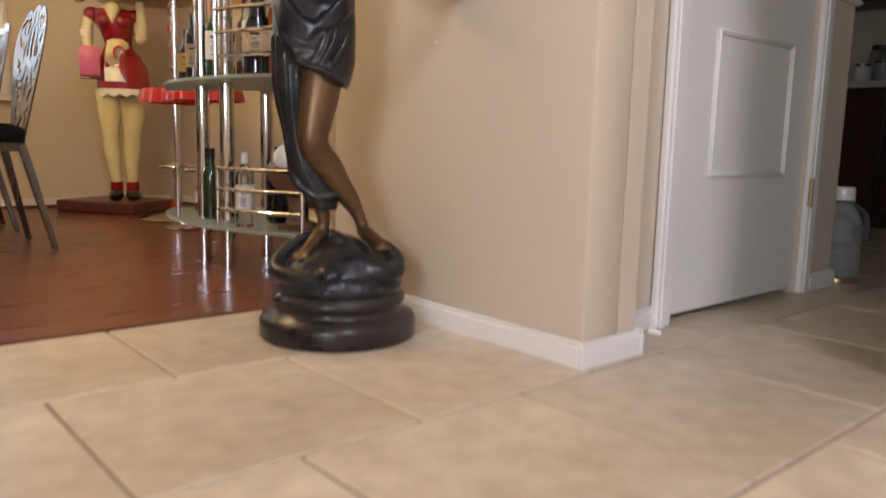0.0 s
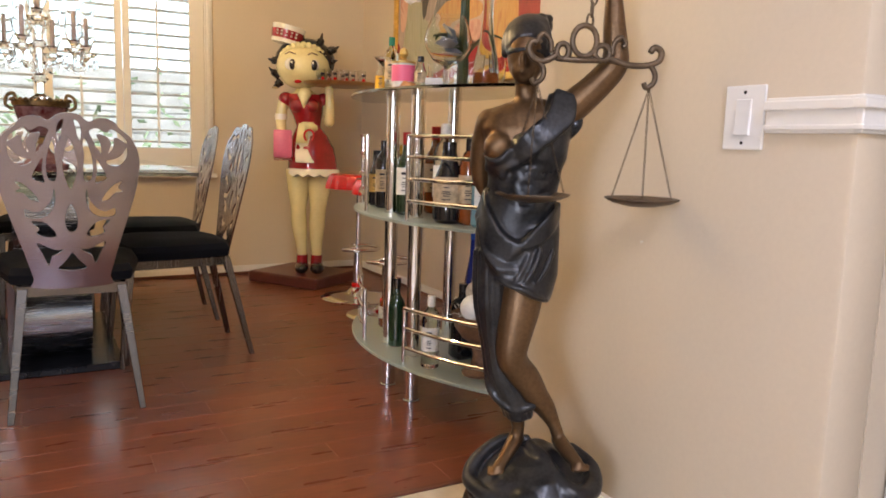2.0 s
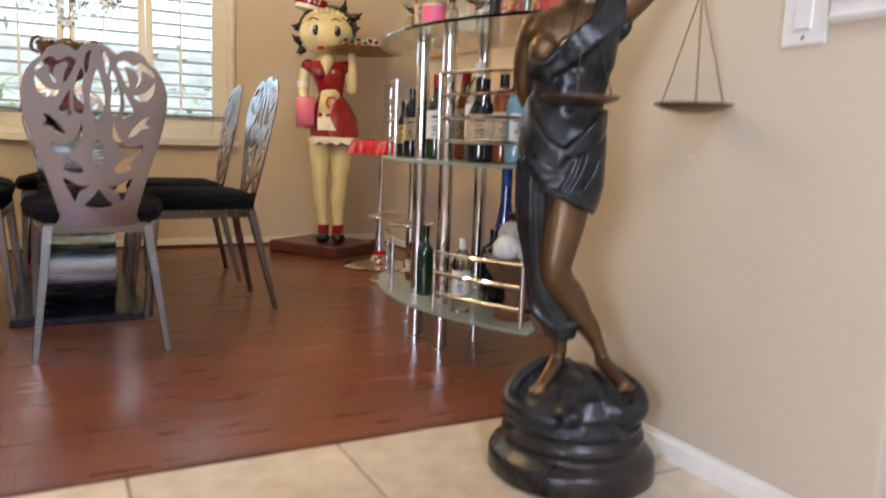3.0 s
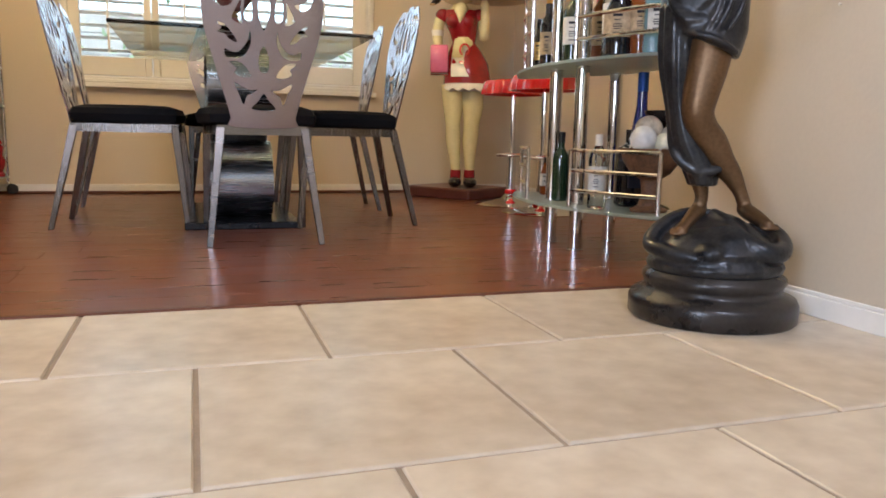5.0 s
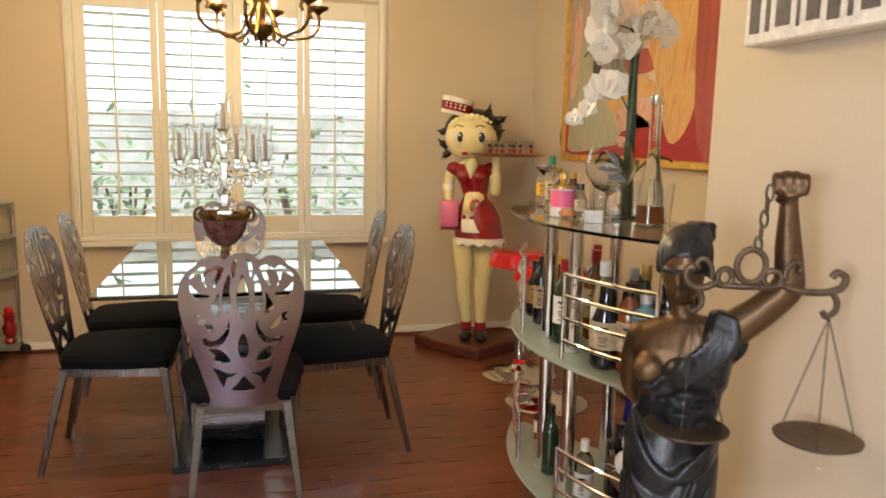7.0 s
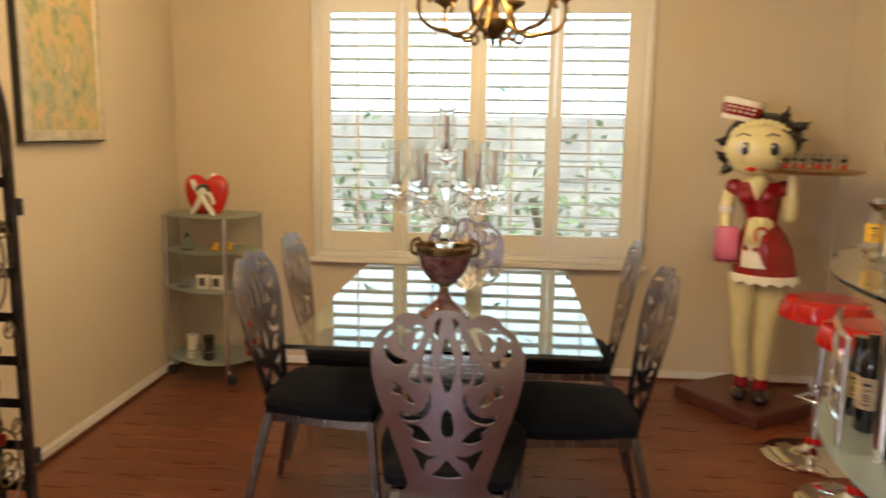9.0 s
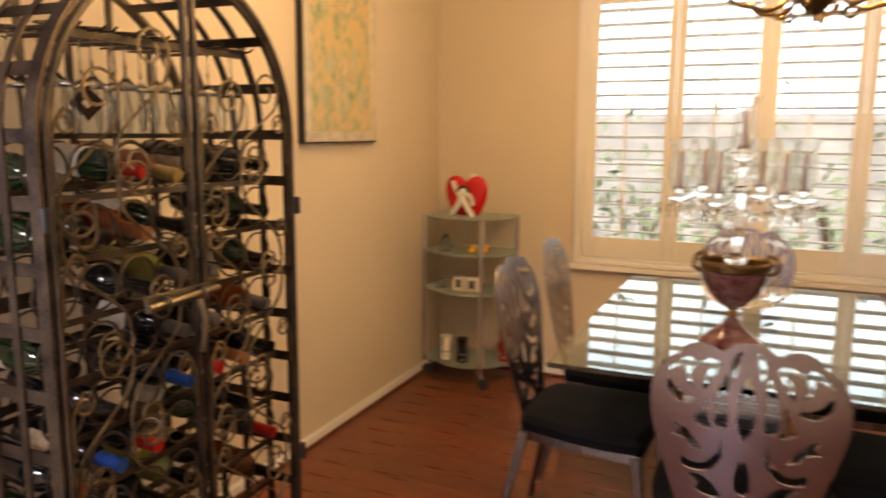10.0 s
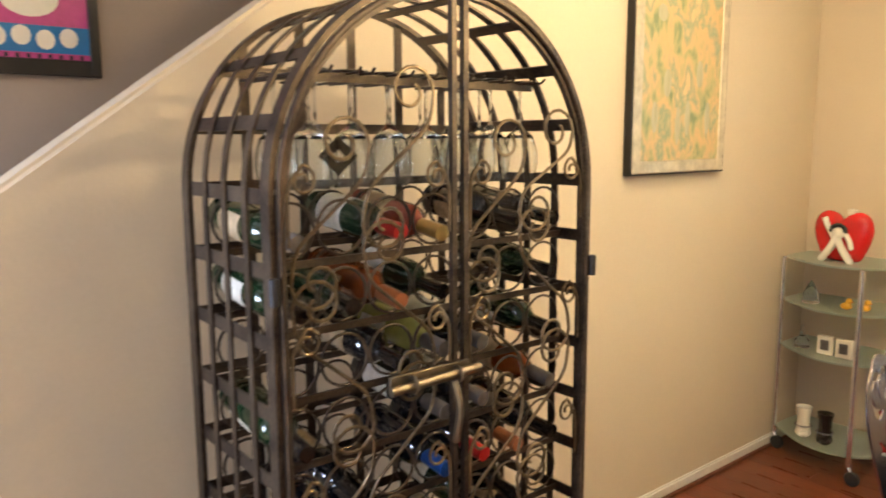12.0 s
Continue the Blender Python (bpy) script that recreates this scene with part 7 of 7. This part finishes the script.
for yy, zz, h, ww in ((4.13, 1.50, 0.11, 0.020), (4.16, 1.86, 0.06, 0.030), (4.27, 1.47, 0.14, 0.016), (4.33, 1.50, 0.13, 0.018), (4.20, 1.62, 0.10, 0.024), (4.40, 1.66, 0.10, 0.022), (4.46, 1.50, 0.12, 0.018)):
    part("brushwork", ball(bmesh.new(), (0.0350, yy, zz), (0.0016, ww, h / 2), 10), M["artgreen"], p, "upright dab of grey-green paint")

p = thing("large_painting", (XE, 0, 0), "large colourful oil painting in a narrow gilt frame", "picture")
y0, y1, z0, z1, w = 3.02, 4.845, 1.185, 2.40, 0.038
bm = bmesh.new()
for a in ((-0.040, 0, y0, y0 + w, z0, z1), (-0.040, 0, y1 - w, y1, z0, z1), (-0.040, 0, y0 + w, y1 - w, z0, z0 + w), (-0.040, 0, y0 + w, y1 - w, z1 - w, z1)):
    box(bm, *a, 0.008, 2)
part("frame", bm, M["gilt"], p, "gilt wooden frame", False)
part("canvas", bx(-0.020, -0.002, y0 + w, y1 - w, z0 + w, z1 - w), M["artbase"], p, "pale painted canvas", False)


def patch(name, pts, material, k):
    bm = bmesh.new()
    P = smooth_pts([(-0.0202 - 0.0006 * k, y, z) for y, z in pts], 5, True)
    fr = bm.faces.new([bm.verts.new(q) for q in P])
    e = bmesh.ops.extrude_face_region(bm, geom=[fr])
    bmesh.ops.translate(bm, vec=(0.0005, 0, 0), verts=[x for x in e["geom"] if isinstance(x, bmesh.types.BMVert)])
    part(name, bm, material, p, "", False)


patch("paint_patch", [(4.78, 1.23), (4.78, 1.52), (4.70, 1.55), (4.4, 1.45), (4.0, 1.42), (3.5, 1.46), (3.1, 1.50), (3.1, 1.23)], M["artred"], 1)
patch("paint_patch", [(4.82, 2.393), (4.51, 2.313), (4.53, 1.863), (4.64, 1.722), (4.71, 1.498), (4.82, 1.465)], M["artlilac"], 2)
patch("paint_patch", [(4.77, 1.786), (4.67, 1.769), (4.7, 1.568), (4.77, 1.553)], M["artrose"], 3)
patch("paint_patch", [(4.63, 1.893), (4.53, 1.872), (4.49, 1.626), (4.37, 1.522), (4.14, 1.386), (4.14, 1.282), (4.42, 1.255), (4.74, 1.24), (4.79, 1.338), (4.71, 1.516)], M["artgreen"], 4)
patch("paint_patch", [(4.83, 1.465), (4.77, 1.428), (4.8, 1.229), (4.86, 1.236)], M["artred"], 5)
patch("paint_patch", [(4.5, 1.885), (4.37, 1.883), (4.35, 1.84), (4.47, 1.757)], M["artrose"], 5)
patch("paint_patch", [(4.37, 1.843), (4.32, 1.813), (4.4, 1.677), (4.46, 1.574), (4.49, 1.626), (4.48, 1.758)], M["artdark"], 6)
patch("paint_patch", [(4.32, 1.812), (4.24, 1.772), (4.32, 1.671), (4.36, 1.585), (4.44, 1.565), (4.41, 1.669)], M["artlilac"], 7)
patch("paint_patch", [(4.24, 1.772), (4.16, 1.755), (4.13, 1.647), (4.22, 1.628), (4.3, 1.594), (4.35, 1.581), (4.3, 1.677)], M["artgray"], 8)
patch("paint_patch", [(4.14, 1.745), (3.87, 1.73), (3.86, 1.64), (4.11, 1.638)], M["artred2"], 3)
patch("paint_patch", [(4.29, 1.629), (4.11, 1.638), (3.86, 1.585), (3.86, 1.517), (4.11, 1.505), (4.23, 1.447), (4.3, 1.488)], M["artorange"], 5)
patch("paint_patch", [(4.22, 1.44), (4.08, 1.482), (3.86, 1.497), (3.83, 1.368), (4.12, 1.353)], M["artrose"], 6)
patch("paint_patch", [(4.14, 1.349), (3.83, 1.368), (3.81, 1.281), (4.08, 1.269)], M["artred"], 7)
patch("paint_patch", [(4.16, 1.326), (4.02, 1.308), (4.05, 1.27), (4.15, 1.266)], M["artrose"], 8)
patch("paint_patch", [(3.85, 1.62), (4.05, 1.98), (4.02, 2.3), (3.7, 2.3), (3.5, 1.9), (3.52, 1.45), (3.7, 1.30)], M["artorange"], 4)
patch("paint_patch", [(3.48, 1.30), (3.50, 2.32), (3.10, 2.32), (3.10, 1.30)], M["artred2"], 5)
patch("paint_patch", [(4.02, 1.30), (4.06, 1.44), (3.90, 1.40), (3.78, 1.28)], M["artrose"], 6)
patch("paint_patch", [(4.74, 1.75), (4.74, 2.0), (4.66, 2.02), (4.66, 1.76)], M["artrose"], 6)

p = thing("wall_sign", (XN, 0, 0), "shallow white wall box with worn dark block lettering", "sign")
y0, y1, z0, z1 = 1.38, 2.075, 1.505, 1.72
part("box", bx(-0.055, 0, y0, y1, z0, z1, bevel=0.004), M["label"], p, "whitewashed box", False)
bm = bmesh.new()
yy = y1 - 0.018
for ww in (0.030, 0.012, 0.040, 0.008, 0.034, 0.030, 0.012, 0.040, 0.026, 0.034, 0.010, 0.040, 0.030):
    box(bm, -0.0566, -0.0550, yy - ww, yy, z0 + 0.022 + 0.006 * (ww > 0.03), z1 - 0.02)
    yy -= ww + 0.018
part("lettering", bm, M["darkgray"], p, "unreadable worn dark bars", False)

p = thing("poster", (-1.95, 0, 0), "black framed pop-art poster in magenta and blue", "poster")
y0, y1, z0, z1, w = 2.19, 2.562, 1.627, 2.10, 0.030
bm = bmesh.new()
for a in ((0, 0.022, y0, y0 + w, z0, z1), (0, 0.022, y1 - w, y1, z0, z1), (0, 0.022, y0 + w, y1 - w, z0, z0 + 0.050), (0, 0.022, y0 + w, y1 - w, z1 - w, z1)):
    box(bm, *a, 0.003)
part("frame", bm, M["blackframe"], p, "glossy black frame", False)
part("print", bx(0.002, 0.010, y0 + w, y1 - w, z0 + 0.05, z1 - w), M["magenta"], p, "magenta print", False)
part("band", bx(0.0102, 0.0112, y0 + w, y1 - w, z0 + 0.068, z0 + 0.150), M["posterblue"], p, "blue band", False)
bm = bmesh.new()
for k, zz in enumerate((0.0, 0.006, -0.004, 0.004)):
    yc = y0 + w + 0.055 + 0.066 * k
    P = [(yc + 0.027 * math.cos(t), z0 + 0.112 + zz + 0.030 * math.sin(t)) for t in np.linspace(0, 2 * math.pi, 13)[:-1]]
    fr = bm.faces.new([bm.verts.new((0.0116, a, b)) for a, b in P])
part("lettering", bm, M["whitegloss"], p, "row of plain white shapes", False)
bm = bmesh.new()
for k in range(10):
    yc = y0 + w + 0.012 + 0.030 * k
    box(bm, 0.0102, 0.0110, yc, yc + 0.010, z0 + 0.052, z0 + 0.064)
part("dashes", bm, M["ink"], p, "", False)
bm = ball(bmesh.new(), (0.0105, 2.37, 1.86), (0.0016, 0.085, 0.060), 14)
part("print_shape", bm, M["whitegloss"], p, "pale shape above the band")

# light switch
sw = thing("light_switch", (XN, 1.565, 0.944), "white rocker light switch on the tan wall", "switch")
part("plate", bx(-0.006, 0, -0.045, 0.045, -0.060, 0.060, bevel=0.003, seg=2), M["plastic"], sw, "", False)
part("rocker", bx(-0.010, -0.004, -0.017, 0.017, -0.034, 0.034, bevel=0.0015), M["plastic"], sw, "", False, m=pose(0, 0, 0, 0, 3, 0))
for z in (-0.047, 0.047):
    part("screw", lathe([(0.0, -0.0075), (0.003, -0.0072), (0.0035, -0.005)], 10, at=(0, 0, z), axis="x"), M["steel"], sw)
# white gloss on the nail stands in for the metal's glint
tagged(mesh_ob("nail", lathe([(0.0, -0.007), (0.0035, -0.006), (0.0015, -0.004), (0.0015, 0.0)], 10, at=(0, 0, 0), axis="x"), M["whitegloss"], True, m=pose(XN, 1.81, 0.676)), "small nail head in the tan wall, white for its glint", "nail")

# clear jug in the hall
j = thing("water_jug", (3.415, 1.475, 0.0), "clear plastic jug with white cap and gray carrying strap", "jug", rz=20)
part("body", lathe([(0.0, 0.006), (0.050, 0.0), (0.056, 0.006), (0.057, 0.180), (0.054, 0.215), (0.036, 0.262), (0.026, 0.275), (0.026, 0.290), (0.0, 0.291)], 28), M["jug"], j)
part("cap", lathe([(0.030, 0.284), (0.031, 0.286), (0.031, 0.325), (0.028, 0.330), (0.0, 0.331)], 24), M["whitegloss"], j)
part("collar", lathe([(0.027, 0.272), (0.033, 0.274), (0.033, 0.284), (0.027, 0.285)], 24), M["grayplastic"], j)
part("strap", strap(smooth_pts([(0.0, -0.030, 0.270), (0.030, -0.060, 0.235), (0.050, -0.066, 0.180), (0.060, -0.062, 0.145)]), (0.7, 0.7, 0), 0.018, 0.004), M["grayplastic"], j, "", False)
part("base_ring", lathe([(0.052, 0.0), (0.060, 0.002), (0.060, 0.016), (0.057, 0.018)], 28), M["brass"], j)

j.scale = (1.22, 1.22, 1.0)

# kitchen units beyond the hall
for k in range(4):
    y0 = 1.62 + 0.49 * k
    u = thing("kitchen_unit", (5.62, y0, 0), "dark stained wooden base cabinet with raised panel door", "cabinet", "kitchen base cabinets")
    part("body", bx(0, 0.58, 0, 0.486, 0.10, 0.845), M["cabinet"], u, "", False)
    part("plinth", bx(0.05, 0.58, 0, 0.486, 0, 0.10), M["cabinet"], u, "", False)
    part("drawer", bx(-0.020, -0.001, 0.012, 0.474, 0.700, 0.830, bevel=0.004), M["cabinet"], u, "", False)
    d = part("door", bx(-0.020, -0.001, 0.012, 0.474, 0.120, 0.690, bevel=0.004), M["cabinet"], u, "", False)
    part("panel", bx(-0.026, -0.0205, 0.075, 0.411, 0.185, 0.625, bevel=0.004), M["cabinet"], d, "", False)
    part("handle", lathe([(0.0, -0.050), (0.012, -0.046), (0.014, -0.036), (0.006, -0.022)], 14, at=(0, 0.43 if k % 2 else 0.05, 0.64), axis="x"), M["brass"], u)
tagged(mesh_ob("kitchen_worktop", bx(5.58, 6.28, 1.60, 3.60, 0.8455, 0.885, bevel=0.004), M["counter"]), "pale speckled stone kitchen worktop on dark cabinets", "worktop")
for k in range(4):
    y0 = 1.62 + 0.49 * k
    u = thing("wall_unit", (5.93, y0, 1.42), "dark stained wooden wall cabinet above the worktop", "cabinet", "kitchen wall cabinets")
    part("body", bx(0, 0.35, 0, 0.486, 0, 0.80), M["cabinet"], u, "", False)
    part("door", bx(-0.020, -0.001, 0.010, 0.476, 0.01, 0.79, bevel=0.004), M["cabinet"], u, "", False)
for x, y, r, h, mm in ((5.78, 2.33, 0.05, 0.12, "label"), (5.74, 2.20, 0.055, 0.13, "graygloss"), (5.76, 2.06, 0.05, 0.12, "whitegloss"), (5.88, 2.27, 0.06, 0.24, "clearbottle"), (5.80, 2.46, 0.045, 0.10, "amber")):
    c = thing("kitchen_jar", (x, y, 0.8855), "small lidded storage jar standing on the worktop", "jar", "jars on the kitchen worktop")
    part("body", lathe([(0.0, 0.0), (r * 0.9, 0.0), (r, 0.01), (r, h * 0.8), (r * 0.8, h * 0.88), (0.0, h * 0.88)], 20), M[mm], c)
    part("lid", lathe([(0.0, h * 0.885), (r * 0.85, h * 0.885), (r * 0.85, h), (0.0, h)], 20), M["blackgloss"], c)

# ---- garden outside the window ----
structure("ground", bx(-60, 60, YN + 0.17, 120, -0.35, -0.30), M["gravel"], "pale dry garden ground")
gw = structure("garden_wall", bx(-8, 9, 8.6, 8.78, -0.30, 1.52), M["blockwall"], "tan block garden wall")
bm = bmesh.new()
for k in range(8):
    z = -0.1 + 0.2 * k
    box(bm, -8, 9, 8.585, 8.601, z, z + 0.185, 0.004)
part("course", bm, M["blockwall"], gw, "courses of tan blocks", False)
rh = random.Random(8)
bm = bmesh.new()
for cx in np.linspace(-2.2, 3.2, 16):
    for k in range(110):
        c = Vector((cx + rh.gauss(0, 0.22), 7.75 + rh.gauss(0, 0.20), -0.25 + abs(rh.gauss(0.65, 0.45))))
        d = Vector((rh.uniform(-1, 1), rh.uniform(-1, 1), rh.uniform(-0.6, 0.8))).normalized()
        s = d.orthogonal().normalized() * rh.uniform(0.02, 0.035)
        l = d * rh.uniform(0.05, 0.09)
        v = [bm.verts.new(q) for q in (c - l, c + s, c + l, c - s)]
        bm.faces.new(v)
tagged(mesh_ob("hedge", bm, M["hedge"]), "loose green leafy shrubs in front of the garden wall", "hedge", kind="stuff")
for cx in (-1.6, -0.2, 1.3, 2.6):
    t = thing("shrub", (cx, 7.78, -0.30), "slender branched garden shrub stem among green leaves", "shrub", "shrubs outside the window")
    for k in range(4):
        a = rh.uniform(0, 6.28)
        part("branch", tube(smooth_pts([(0, 0, 0), (0.06 * math.cos(a), 0.06 * math.sin(a), 0.5), (0.20 * math.cos(a), 0.12 * math.sin(a), 1.1)]), 0.012, 6), M["wicker"], t)
# glowing panel added beyond the garden wall in place of open bright sky
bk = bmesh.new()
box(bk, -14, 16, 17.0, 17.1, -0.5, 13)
structure("backdrop", bk, M["skyglow"], "glowing panel standing in for the bright sky beyond the garden")

# ---- floor pieces ----
tile_parent = bpy.data.objects["floor_bed"]
TP, TS = 0.4445, 0.437
ys = [2.18, 1.757, 1.313, 0.869, 0.425, -0.019, -0.463]
cache = {}
for r in range(len(ys) - 1):
    y1, y0 = ys[r] - 0.004, ys[r + 1] + 0.004
    if r == 0:
        y1 = 2.171
    for c in range(-3, 9):
        x0 = 0.286 + TP * c + (TP / 2 if r % 2 else 0) + 0.004
        key = round(y1 - y0, 3)
        if key not in cache:
            bm = box(bmesh.new(), 0, TP - 0.008, 0, y1 - y0, -0.006, 0.0)
            bmesh.ops.bevel(bm, geom=[e for e in bm.edges if all(v.co.z > -0.001 for v in e.verts)], offset=0.0025, segments=1, affect="EDGES")
            cache[key] = part("floor_tile", bm, M["tile"], tile_parent, smooth=False)
            ob = cache[key]
        else:
            ob = cache[key].copy()
            scene.collection.objects.link(ob)
        ob.matrix_basis = pose(x0, y0, random.uniform(-0.0004, 0.0004))
structure("floor_hall", bx(0.286 + TP * 9.6, 6.42, -3.0, 2.18, -0.006, 0.0), M["tile"], "beige glazed floor tile")
structure("floor_entry", bx(-2.07, 6.42, -3.0, -0.467, -0.0065, -0.0005), M["tile"], "beige glazed floor tile")
wood_parent = bpy.data.objects["floor_subfloor"]
rng = random.Random(5)
PW = 0.124
lens = [0.42, 0.61, 0.83, 1.05, 1.25]
pc = {}
y = 2.192
while y < YN - 0.01:
    w = round(min(PW, YN - y), 4)
    x = XW - rng.uniform(0, 0.9)
    while x < XE:
        l = rng.choice(lens)
        a, b = max(x, XW), min(x + l, XE)
        if b - a > 0.03:
            key = (round(b - a, 4), w)
            if key not in pc:
                bm = box(bmesh.new(), 0, key[0], 0, w, -0.007, 0.0)
                bmesh.ops.bevel(bm, geom=[e for e in bm.edges if all(v.co.z > -0.001 for v in e.verts)], offset=0.0011, segments=1, affect="EDGES")
                pc[key] = part("floor_plank", bm, M["wood"], wood_parent, smooth=False)
                ob = pc[key]
            else:
                ob = pc[key].copy()
                scene.collection.objects.link(ob)
            ob.matrix_basis = pose(a, y, rng.uniform(-0.0002, 0.0001))
        x += l
    y += PW
